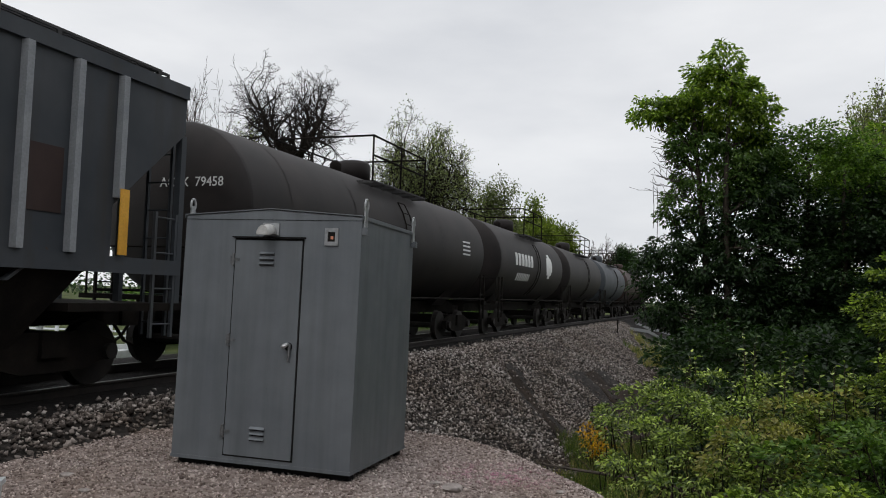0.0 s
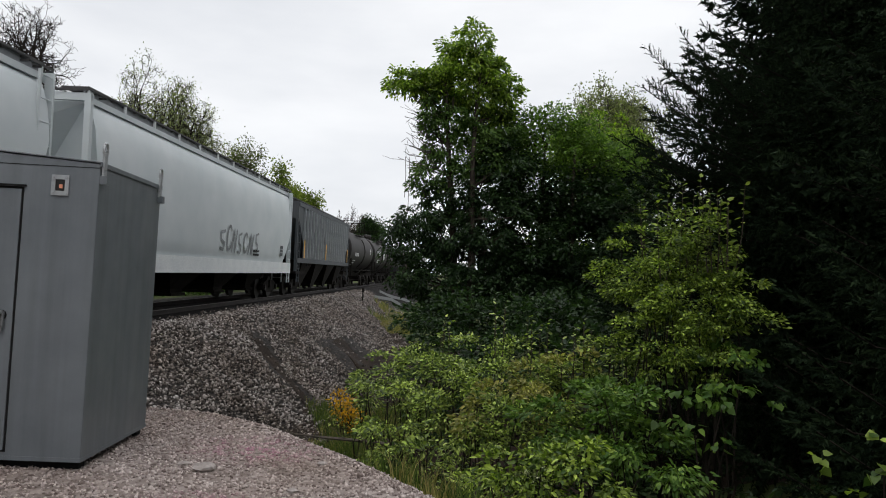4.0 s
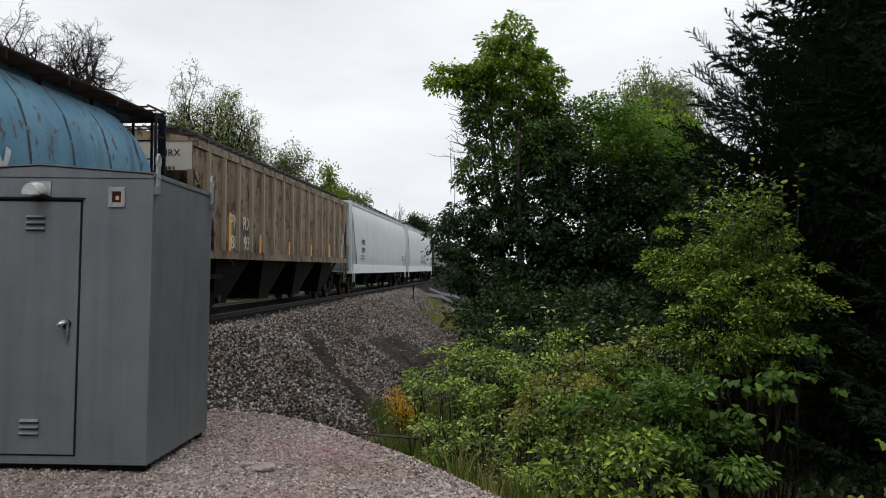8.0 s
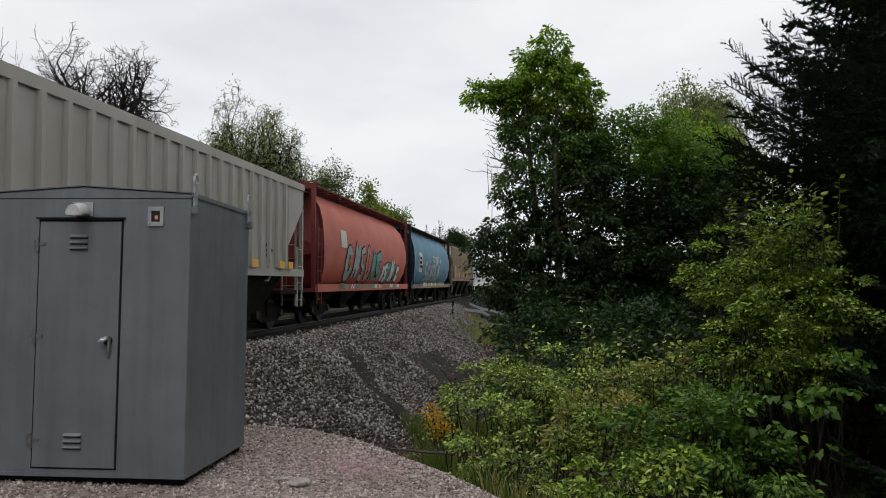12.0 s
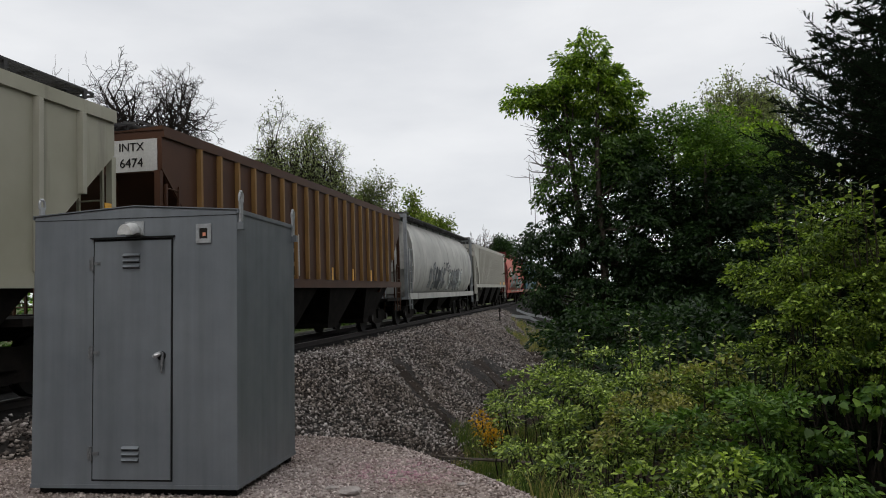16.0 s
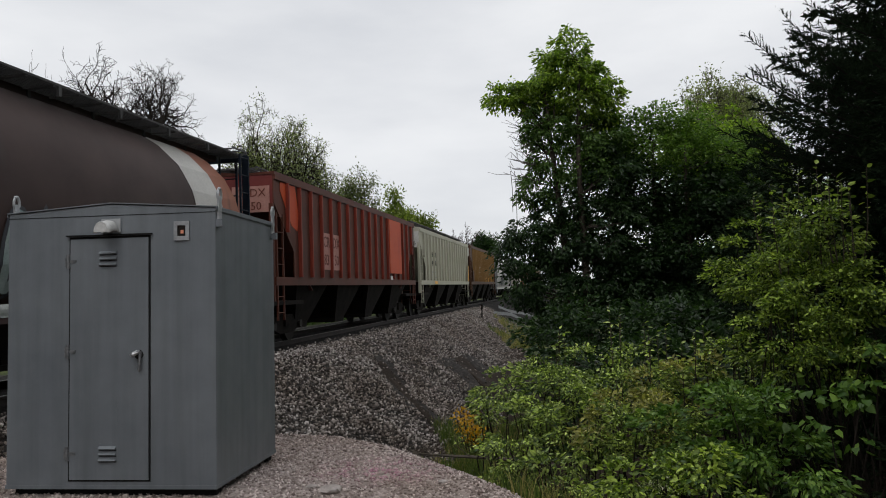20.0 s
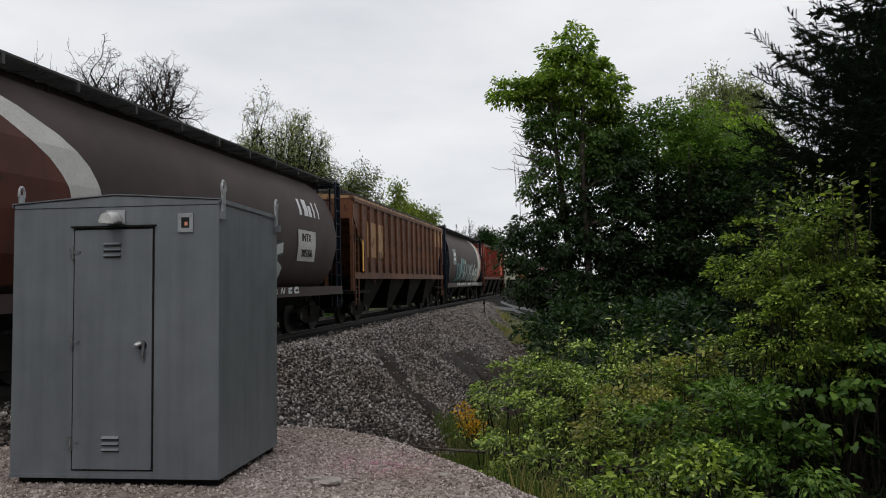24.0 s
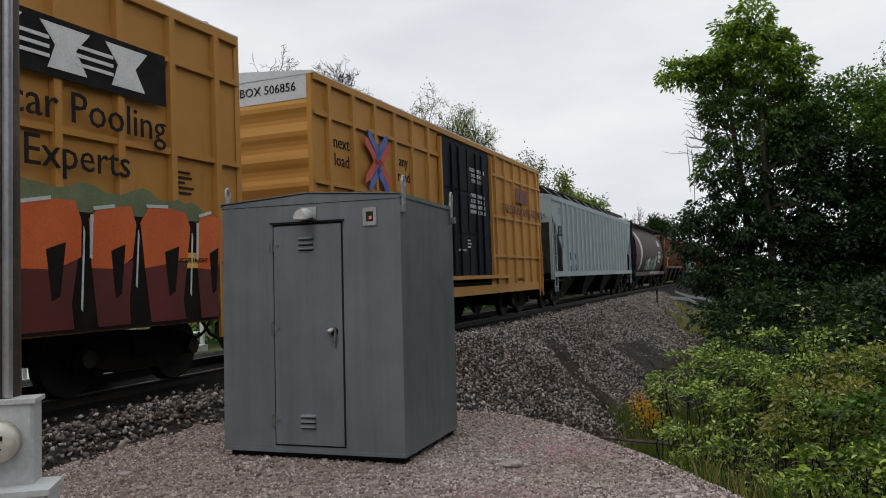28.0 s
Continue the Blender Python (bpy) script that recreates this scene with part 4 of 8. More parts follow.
def curved_hopper(label, L, mat, *, end_mat=None, flat=False, roof_mat=None, sill_mat=None, walk_mat=None, band=None, frame_mat=None, seams=0, seam_mat=None):
    car = thing("covered_hopper_car", label, "railway car", "cars of the train")
    B = L / 2 - 0.7
    end_mat, sill_mat, frame_mat = end_mat or mat, sill_mat or mat, frame_mat or end_mat or mat
    prof = shell_profile(flat)
    ring = [(-y, z) for y, z in prof] + [(y, z) for y, z in prof[::-1]]
    top = 4.25
    # the shell bellies out at mid height and its ends rake inwards above and below
    def inset(z):
        if flat:
            return 0.15 + 1.55 * max(0.0, (2.9 - z) / 1.8) ** 1.3
        return 0.62 + 0.75 * ((z - 2.7) / 1.6) ** 2
    n = 12
    rings = [[((-B + inset(z)) * (1 - 2 * i / n) if i <= n / 2 else (B - inset(z)) * (2 * i / n - 1), y, z) for y, z in ring] for i in range(n + 1)]
    part("shell", Shape().loft(rings, caps=False), mat, car, smooth=True)
    for e in (0, -1):
        part("shell_end", Shape().add(rings[e], [tuple(range(len(ring)))]), end_mat, car)
    ye = prof[-1][0]
    part("roof", Shape().loft([[(x, -ye - 0.06, top - 0.05), (x, -ye - 0.06, top + 0.06), (x, -0.35, top + 0.22), (x, 0.35, top + 0.22), (x, ye + 0.06, top + 0.06), (x, ye + 0.06, top - 0.05)] for x in (-B + 0.25, B - 0.25)]), roof_mat or mat, car)
    part("hatch", Shape().box(-B + 1.0, B - 1.0, -0.28, 0.28, top + 0.2, top + 0.32), roof_mat or mat, car, "long roof loading hatch")
    part("centre_sill", Shape().box(-L / 2 + 0.6, L / 2 - 0.6, -0.2, 0.2, 0.74, 1.02), M_UNDER, car)
    for y in (-1, 1):
        zt = 1.42 if flat else 1.24
        a, b = sorted((y * 1.40, y * 1.535))
        part("side_sill", Shape().box(-B + 0.05, B - 0.05, a, b, 1.0, zt), sill_mat, car)
    for k in range(4):
        x = (-1.5 + k) * (B * 0.42)
        h = Shape().loft([[(x - 1.5 * q, -1.05 * (0.5 + 0.5 * q), z), (x + 1.5 * q, -1.05 * (0.5 + 0.5 * q), z), (x + 1.5 * q, 1.05 * (0.5 + 0.5 * q), z), (x - 1.5 * q, 1.05 * (0.5 + 0.5 * q), z)]
                          for q, z in ((1.0, 1.12), (0.32, 0.52), (0.3, 0.4))])
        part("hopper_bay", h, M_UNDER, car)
        part("outlet_gate", Shape().box(x - 0.55, x + 0.55, -0.75, 0.75, 0.33, 0.41), M_UNDER, car)
    for e in (-1, 1):
        part("end_platform", Shape().box(min(e * (B - 1.2), e * (B + 0.15)), max(e * (B - 1.2), e * (B + 0.15)), -1.5, 1.5, 1.0, 1.1), frame_mat, car)
        for y in (-1, 1):
            part("corner_post", Shape().box(e * B - 0.055, e * B + 0.055, y * 1.40 - 0.06, y * 1.40 + 0.06, 1.1, 4.32), frame_mat, car)
            part("end_post", Shape().box(e * B - 0.04, e * B + 0.04, y * 0.5 - 0.05, y * 0.5 + 0.05, 1.1, 4.32), frame_mat, car)
            ladder(car, e * (B - 0.3), y * 1.5, 0.62, 3.0 if e * y > 0 else 4.3, frame_mat)
        part("end_header", Shape().box(e * B - 0.05, e * B + 0.05, -1.46, 1.46, 4.2, 4.34), frame_mat, car)
        ladder(car, e * (B + 0.08), -e * 0.95, 0.62, 4.3, frame_mat, along="y")
        grating(car, e * (B - 0.3) - 0.36, e * (B - 0.3) + 0.38, -1.4, 1.4, 4.40, mat=walk_mat)
    for y in (-1, 1):
        if flat:
            grating(car, -B + 0.1, B - 0.1, *sorted((y * (ye - 0.45), y * (ye + 0.04))), 4.46, posts=1.5, mat=walk_mat, post_mat=M_WHITESILL, tall=0.2)
            a, b = sorted((y * (ye - 0.02), y * (ye - 0.05)))
            part("walkway_skirt", Shape().box(-B + 0.1, B - 0.1, a, b, 4.29, 4.46), M_SPRAYGREY, car, "grey mesh under the roof walkway")
        else:
            grating(car, -B + 0.1, B - 0.1, *sorted((y * (ye + 0.07), y * (ye + 0.56))), 4.31, posts=1.5, mat=walk_mat, tall=0.14)
    if band:
        # a painted band wraps each end of the shell
        for e, bm_, x0, x1, sweep in band:
            rr, rise = [], sorted(set([round(p[1], 3) for p in prof if p[1] > 1.3]) | set(np.linspace(1.3, 4.2, 14).round(3)))
            for xx in (x0, x1):
                rr.append([(e * (B - inset(z) - xx - (sweep * (4.0 - z) if xx else 0.0)), -side_y(prof, z) - 0.008, z) for z in rise])
            part("painted_band", Shape().loft(rr, close=False, caps=False), bm_, car)
    for k in range(seams):
        xx = -B + 1.1 + (2 * B - 2.2) * k / (seams - 1)
        part("hoop_seam", Shape().loft([[(xx + o, sg * (side_y(prof, z) + 0.012), z) for z in np.linspace(1.25, 4.2, 12)] for sg in (-1,) for o in (-0.022, 0.022)], close=False, caps=False), seam_mat or mat, car)
    running_gear(car, L)
    CARS.append((car, L))
    return car, prof


def tank_car(label, L, mat, *, mark=None, tank_mat=None, r=1.49, zc=2.62):
    car = thing("tank_car", label, "railway car", "cars of the train")
    B = L / 2 - 0.75
    n, bulge = 32, 0.36
    round_at = lambda x, k: [(x, max(k, 0.01) * r * math.sin(2 * math.pi * i / n), zc + max(k, 0.01) * r * math.cos(2 * math.pi * i / n)) for i in range(n)]
    part("tank", Shape().loft([round_at(x, 1.0) for x in np.linspace(-B + bulge, B - bulge, 9)], caps=False), mat, car, smooth=True)
    for e in (-1, 1):
        head = Shape().loft([round_at(e * (B - bulge + bulge * math.sin(a)), math.cos(a)) for a in np.linspace(0.0, math.pi / 2, 9)])
        part("tank_head", head, mat, car, "dished tank end", True)
    for x in np.linspace(-B + 1.6, B - 1.6, 5):
        part("weld_band", Shape().loft([[(x + d, (r + 0.006) * math.sin(2 * math.pi * i / n), zc + (r + 0.006) * math.cos(2 * math.pi * i / n)) for i in range(n)] for d in (-0.03, 0.03)], caps=False), mat, car)
    part("centre_sill", Shape().box(-L / 2 + 0.6, L / 2 - 0.6, -0.3, 0.3, 0.78, 1.12), M_UNDER, car)
    for e in (-1, 1):
        part("saddle", Shape().loft([[(e * (B - 1.9) - 0.5, -1.2, 1.75), (e * (B - 1.9) + 0.5, -1.2, 1.75), (e * (B - 1.9) + 0.5, 1.2, 1.75), (e * (B - 1.9) - 0.5, 1.2, 1.75)],
                                     [(e * (B - 1.9) - 0.45, -0.5, 1.0), (e * (B - 1.9) + 0.45, -0.5, 1.0), (e * (B - 1.9) + 0.45, 0.5, 1.0), (e * (B - 1.9) - 0.45, 0.5, 1.0)]]), mat, car)
        part("end_platform", Shape().box(min(e * (B - 0.2), e * (B + 0.2)), max(e * (B - 0.2), e * (B + 0.2)), -1.45, 1.45, 1.08, 1.16), M_UNDER, car)
        for y in (-1, 1):
            ladder(car, e * (B - 0.35), y * 1.45, 0.6, 2.0, M_UNDER)
            part("end_rail", Shape().tube([(e * (B + 0.1), y * 1.4, 1.1), (e * (B + 0.1), y * 1.4, 1.95), (e * (B + 0.1), 0, 1.95)], 0.02, 6), M_UNDER, car)
    for y in (-1, 1):
        part("side_rail", Shape().tube([(-B + 0.2, y * 1.48, 1.22), (B - 0.2, y * 1.48, 1.22)], 0.028, 6), M_UNDER, car)
    part("dome", Shape().tube([(0, 0, zc + r - 0.1), (0, 0, zc + r + 0.34), (0, 0, zc + r + 0.42), (0, 0, zc + r + 0.47)], [0.42, 0.42, 0.36, 0.1], 18), mat, car, "round manway dome", True)
    part("valve", Shape().tube([(-0.95, 0, zc + r - 0.05), (-0.95, 0, zc + r + 0.22), (-0.95, 0, zc + r + 0.3)], [0.14, 0.14, 0.06], 12), M_UNDER, car, smooth=True)
    grating(car, -1.6, 1.6, -1.3, -0.7, zc + r - 0.32)
    grating(car, -1.6, 1.6, 0.7, 1.3, zc + r - 0.32)
    cage = Shape()
    for y in (-1.28, 1.28):
        for x in (-1.6, 0.0, 1.6):
            cage.tube([(x, y, zc + r - 0.32), (x, y, zc + r + 0.72)], 0.024, 6)
        for z in (0.28, 0.72):
            cage.tube([(-1.6, y, zc + r + z), (1.6, y, zc + r + z)], 0.024, 6)
    for x in (-1.6, 1.6):
        cage.tube([(x, -1.28, zc + r + 0.72), (x, 1.28, zc + r + 0.72)], 0.024, 6)
    part("platform_rail", cage, M_UNDER, car)
    for y in (-1, 1):
        sh = Shape()
        pts = [(0.0, y * (r * math.sin(a) + 0.1), zc + r * math.cos(a)) for a in np.linspace(0.95, 2.5, 9)]
        for dx in (-0.2, 0.2):
            sh.tube([(p[0] + dx, p[1], p[2]) for p in pts], 0.018, 6)
        for p in pts:
            sh.tube([(p[0] - 0.2, p[1], p[2]), (p[0] + 0.2, p[1], p[2])], 0.014, 5)
        part("tank_ladder", sh, M_UNDER, car)
    running_gear(car, L)
    CARS.append((car, L))
    return car


def tank_mark(car, r, zc, x, z, w, h, mat, lean=0.0, name="marking"):
    """A painted bar that lies on the tank's round side."""
    rr = []
    for i in range(6):
        zz = z - h / 2 + h * i / 5
        y = -math.sqrt(max(r * r - (zz - zc) ** 2, 0.01)) - 0.006
        sh = lean * (zz - z)
        rr.append([(x - w / 2 + sh, y, zz), (x + w / 2 + sh, y, zz)])
    part(name, Shape().loft(rr, close=False, caps=False), mat, car)


def graffiti(car, prof, x0, x1, z0, z1, mats, seed, flat_y=None, n=10, edge=None):
    """Painted scrawl that cannot be read: slanting rounded strokes that follow the side's curve."""
    rng = random.Random(seed)
    yof = (lambda z: -flat_y) if flat_y else (lambda z: -side_y(prof, z))
    art = None
    for i in range(n):
        cx = x0 + (x1 - x0) * (i + 0.5) / n + rng.uniform(-0.08, 0.08)
        w = (x1 - x0) / n * rng.uniform(0.7, 1.15)
        lo, hi = z0 + rng.uniform(0, 0.12) * (z1 - z0), z1 - rng.uniform(0, 0.3) * (z1 - z0)
        for layer, mat in enumerate((edge, rng.choice(mats)) if edge else (rng.choice(mats),)):
            sh = Shape()
            grow = 0.06 if (edge and layer == 0) else 0.0
            kind = (i + seed) % 3
            if kind == 0:
                mid = [(cx + w * 0.33 * math.cos(a), (lo + hi) / 2 + (hi - lo) * 0.42 * math.sin(a)) for a in np.linspace(0.6, 6.0, 15)]
            elif kind == 1:
                mid = [(cx - w * 0.35, lo), (cx - w * 0.25, (lo + hi) / 2), (cx - w * 0.1, hi), (cx + w * 0.05, (lo + hi) * 0.5), (cx + w * 0.2, lo), (cx + w * 0.38, hi)]
            else:
                mid = [(cx + w * 0.35, hi), (cx - w * 0.3, hi - 0.1 * (hi - lo)), (cx - w * 0.2, (lo + hi) / 2), (cx + w * 0.3, lo + 0.35 * (hi - lo)), (cx + w * 0.2, lo), (cx - w * 0.35, lo + 0.05)]
            half = (0.31 if edge else 0.13) * w * 0.55 + grow
            off = (0.006 if flat_y else 0.02) + 0.006 * layer + 0.002 * (i % 3)
            dense = []
            for (a, b), (c, d) in zip(mid[:-1], mid[1:]):
                for k in range(4):
                    dense.append((a + (c - a) * k / 4, b + (d - b) * k / 4))
            dense.append(mid[-1])
            rr = []
            for k, (px, pz) in enumerate(dense):
                qx, qz = dense[min(k + 1, len(dense) - 1)]
                ox, oz = dense[max(k - 1, 0)]
                tx, tz = qx - ox, qz - oz
                ln = math.hypot(tx, tz) or 1.0
                nx, nz = -tz / ln * half, tx / ln * half
                row = []
                for sgn in (-1, 1):
                    zz = min(max(pz + sgn * nz, 1.08), 4.1)
                    row.append((px + sgn * nx, yof(zz) - off, zz))
                rr.append(row)
            sh.loft(rr, close=False, caps=False)
            if art is None:
                art = part("graffiti", sh, mat, car, "sprayed graffiti strokes")
            else:
                part("stroke", sh, mat, art)


def boxcar(label, L, marks):
    car = thing("boxcar", label, "railway car", "cars of the train")
    B, W, z0, z1 = L / 2 - 1.05, 1.48, 1.02, 4.86
    door0, door1 = -1.76, 1.96
    for y in (-1, 1):
        a, b = sorted((y * W, y * (W - 0.05)))
        part("side_panel", Shape().box(-B, door0, a, b, z0, z1), M_BOXYELLOW, car)
        part("side_panel", Shape().box(door1, B, a, b, z0, z1), M_BOXYELLOW, car)
        part("door_header", Shape().box(door0, door1, a, b, 4.74, z1), M_BOXYELLOW, car)
        a, b = sorted((y * (W + 0.02), y * (W - 0.06)))
        part("side_sill", Shape().box(-B, B, a, b, 0.78, z0), M_BOXYELLOW, car)
        a, b = sorted((y * (W + 0.06), y * W))
        part("top_chord", Shape().box(-B, B, a, b, z1 - 0.1, z1 + 0.02), M_BOXYELLOW, car)
        # plug door
        a, b = sorted((y * (W + 0.02), y * (W - 0.03)))
        dr = part("plug_door", Shape().box(door0 + 0.03, door1 - 0.03, a, b, 1.22, 4.72), M_DOORNAVY, car, "dark blue plug door with pressed panels")
        for k in range(2):
            dx = door0 + 0.03 + k * 1.77
            for (c0, c1) in ((0.10, 0.62), (0.72, 1.12), (1.22, 1.73)):
                for r0, r1 in ((1.32, 2.3), (2.4, 3.4), (3.5, 4.62)):
                    a, b = sorted((y * (W + 0.045), y * (W + 0.02)))
                    part("door_panel", Shape().box(dx + c0, dx + c1, a, b, r0, r1), M_DOORNAVY, dr)
            a = y * (W + 0.075)
            part("locking_bar", Shape().tube([(dx + 0.67, a, 1.3), (dx + 0.67, a, 4.55)], 0.024, 8), M_DOORNAVY, dr)
            part("locking_bar", Shape().tube([(dx + 1.17, a, 1.3), (dx + 1.17, a, 4.55)], 0.024, 8), M_DOORNAVY, dr)
        a, b = sorted((y * (W + 0.10), y * (W + 0.02)))
        part("door_track", Shape().box(door0 - 1.6, door1 + 1.6, a, b, 1.2, 1.3), M_BOXYELLOW, car)
        part("door_edge", Shape().box(door0 - 0.06, door0 + 0.03, a, b, 1.3, 4.66), M_BOXYELLOW, car)
        part("door_edge", Shape().box(door1 - 0.03, door1 + 0.06, a, b, 1.3, 4.66), M_BOXYELLOW, car)
    rib = Shape().loft([[(-0.07, 0.0, z), (-0.05, -0.07, z), (0.05, -0.07, z), (0.07, 0.0, z)] for z in (z0 + 0.02, z1 - 0.1)]).mesh("side_post", M_BOXYELLOW)
    for e in (-1, 1):
        a, b = (-B, door0 - 0.06) if e < 0 else (door1 + 0.06, B)
        n = 6
        for i in range(n):
            x = (a + 0.5 + 0.89 * i) if e < 0 else (b - 0.5 - 0.89 * i)
            for y in (-1, 1):
                part("side_post", rib, None, car).matrix_basis = pose(x, y * W, 0, 0, 0, 0 if y < 0 else 180)
        for z in (1.85, 3.0, 4.2):
            for y in (-1, 1):
                part("side_rail", Shape().box(a, b, min(y * W, y * (W + 0.055)), max(y * W, y * (W + 0.055)), z - 0.04, z + 0.04), M_BOXYELLOW, car)
        # corrugated end
        sh = Shape()
        zs, ring = np.linspace(z0 - 0.1, z1 - 0.42, 45), []
        for z in zs:
            d = 0.055 * (0.5 + 0.5 * math.cos((z - 1.1) * 2 * math.pi / 0.46)) ** 1.4
            ring.append(d)
        sh.loft([[(e * (B + d), -W + 0.05, z), (e * (B + d), W - 0.05, z), (e * (B - 0.05), W - 0.05, z), (e * (B - 0.05), -W + 0.05, z)] for d, z in zip(ring, zs)])
        part("end_wall", sh, M_BOXYELLOW, car, "yellow pressed steel end with horizontal corrugations")
        part("end_top_panel", Shape().box(min(e * (B - 0.03), e * (B + 0.03)), max(e * (B - 0.03), e * (B + 0.03)), -W + 0.05, W - 0.05, z1 - 0.42, z1 + 0.02), M_WHITEPANEL, car, "white end panel")
        for y in (-1, 1):
            part("corner_post", Shape().box(e * B - 0.05, e * B + 0.06, min(y * (W - 0.07), y * (W + 0.02)), max(y * (W - 0.07), y * (W + 0.02)), 0.95, z1), M_BOXYELLOW, car)
            ladder(car, e * (B - 0.35), y * (W + 0.07), 0.55, 2.1, M_BOXYELLOW)
        part("end_sill", Shape().box(min(e * (B - 0.1), e * (B + 0.16)), max(e * (B - 0.1), e * (B + 0.16)), -W, W, 0.92, 1.06), M_UNDER, car)
    rf = Shape().loft([[(x, -W - 0.04, z1), (x, -W - 0.04, z1 + 0.05), (x, 0, z1 + 0.2), (x, W + 0.04, z1 + 0.05), (x, W + 0.04, z1)] for x in (-B - 0.04, B + 0.04)])
    roof = part("roof", rf, M_WHITEPANEL, car, "pale galvanised roof")
    for i in range(14):
        x = -B + 0.6 + (2 * B - 1.2) * i / 13
        part("roof_seam", Shape().loft([[(x - 0.03, y, z), (x + 0.03, y, z), (x + 0.03, y, z + 0.04), (x - 0.03, y, z + 0.04)] for y, z in ((-W, z1 + 0.05), (0, z1 + 0.2), (W, z1 + 0.05))]), M_WHITEPANEL, roof)
    part("centre_sill", Shape().box(-L / 2 + 0.6, L / 2 - 0.6, -0.25, 0.25, 0.72, 1.02), M_UNDER, car)
    part("floor", Shape().box(-B, B, -W + 0.06, W - 0.06, 1.0, 1.12), M_UNDER, car)
    running_gear(car, L, 2.6)
    CARS.append((car, L))
    return car, B, W


M_GREYDARK = paint("grey_hopper_paint", (0.040, 0.047, 0.056), (0.07, 0.076, 0.084), amount=0.3, streak=0.75)
M_GREYRIB = plain("pale_rib_paint", (0.21, 0.225, 0.245), (0.31, 0.325, 0.34), 2, 0.6)
M_WHITEPAINT = paint("white_hopper_paint", (0.50, 0.545, 0.56), (0.58, 0.61, 0.62), amount=0.08, streak=0.12)
M_WHITESILL = plain("white_sill", (0.62, 0.65, 0.66), (0.72, 0.74, 0.74), 2, 0.6)
M_BROWNRUST = paint("rusty_tan_paint", (0.17, 0.12, 0.075), (0.28, 0.215, 0.145), rust=(0.05, 0.022, 0.012), amount=0.88, streak=1.0, grime=(0.05, 0.028, 0.016))
M_TANRIB = paint("tan_rib_paint", (0.27, 0.20, 0.135), (0.38, 0.31, 0.23), amount=0.6, streak=0.6)
M_BLUE = paint("blue_hopper_paint", (0.065, 0.175, 0.27), (0.115, 0.27, 0.37), rust=(0.085, 0.05, 0.04), amount=0.72, streak=0.75, grime=(0.03, 0.04, 0.048))
M_BLUESEAM = paint("rusty_blue_seam", (0.025, 0.04, 0.055), (0.05, 0.05, 0.055), amount=0.7, streak=0.6)
M_NAVY = paint("navy_frame_paint", (0.005, 0.008, 0.014), (0.010, 0.015, 0.025), amount=0.2, spec=0.12)
M_RED = paint("salmon_red_paint", (0.40, 0.088, 0.058), (0.47, 0.135, 0.092), rust=(0.16, 0.045, 0.03), amount=0.2, streak=0.35, grime=(0.13, 0.04, 0.03))
M_REDDARK = paint("dark_red_frame_paint", (0.10, 0.016, 0.016), (0.16, 0.03, 0.026), amount=0.25)
M_CREAMGREY = paint("pale_grey_hopper_paint", (0.36, 0.345, 0.30), (0.44, 0.42, 0.375), amount=0.2, streak=0.6, grime=(0.12, 0.105, 0.09))
M_CREAMRIB = paint("cream_rib_paint", (0.36, 0.35, 0.275), (0.44, 0.42, 0.345), amount=0.2, streak=0.3)
M_GREYWHITE = paint("dirty_white_paint", (0.33, 0.325, 0.305), (0.47, 0.46, 0.43), rust=(0.11, 0.06, 0.035), amount=0.35, streak=0.75)
M_BROWN = paint("brown_hopper_paint", (0.048, 0.019, 0.0085), (0.072, 0.029, 0.013), amount=0.4, streak=0.5, rust=(0.03, 0.014, 0.008))
M_GOLDRIB = paint("ochre_rib_paint", (0.19, 0.10, 0.028), (0.27, 0.15, 0.05), amount=0.3, streak=0.3)
M_CREAM = paint("cream_hopper_paint", (0.335, 0.325, 0.245), (0.41, 0.395, 0.315), rust=(0.13, 0.06, 0.025), amount=0.36, streak=0.55, grime=(0.06, 0.055, 0.045))
M_REDBROWN = paint("oxide_red_paint", (0.060, 0.018, 0.010), (0.10, 0.026, 0.014), amount=0.5, streak=0.7, rust=(0.035, 0.014, 0.009), grime=(0.02, 0.011, 0.008))
M_REDRIB = paint("bright_red_rib_paint", (0.17, 0.023, 0.012), (0.25, 0.036, 0.018), amount=0.2, streak=0.3)
M_ORANGE = paint("orange_patch_paint", (0.42, 0.052, 0.014), (0.50, 0.075, 0.02), amount=0.4, streak=0.3)
M_UMBER = paint("umber_hopper_paint", (0.036, 0.023, 0.021), (0.062, 0.041, 0.037), amount=0.25, streak=0.5, spec=0.2)
M_RUSTPAINT = paint("heavy_rust_paint", (0.095, 0.034, 0.016), (0.155, 0.06, 0.027), rust=(0.038, 0.016, 0.010), amount=0.85, streak=0.85)
M_RUSTDARK = plain("dark_rusty_grating", (0.022, 0.014, 0.011), (0.045, 0.026, 0.018), 4, 0.85)
M_RUSTTAN = paint("tan_over_rust", (0.30, 0.17, 0.075), (0.38, 0.235, 0.115), rust=(0.10, 0.035, 0.018), amount=0.85, streak=0.3)
M_BLUEGREY = paint("blue_grey_hopper_paint", (0.255, 0.31, 0.325), (0.32, 0.375, 0.39), amount=0.22, streak=0.5, rust=(0.13, 0.06, 0.04), grime=(0.10, 0.11, 0.115))
M_BLUEGREYRIB = plain("blue_grey_rib", (0.33, 0.385, 0.40), (0.40, 0.455, 0.465), 2, 0.6)
M_BOXYELLOW = paint("boxcar_yellow", (0.40, 0.19, 0.036), (0.47, 0.235, 0.053), rust=(0.20, 0.085, 0.025), amount=0.16, streak=0.35, grime=(0.16, 0.075, 0.02))
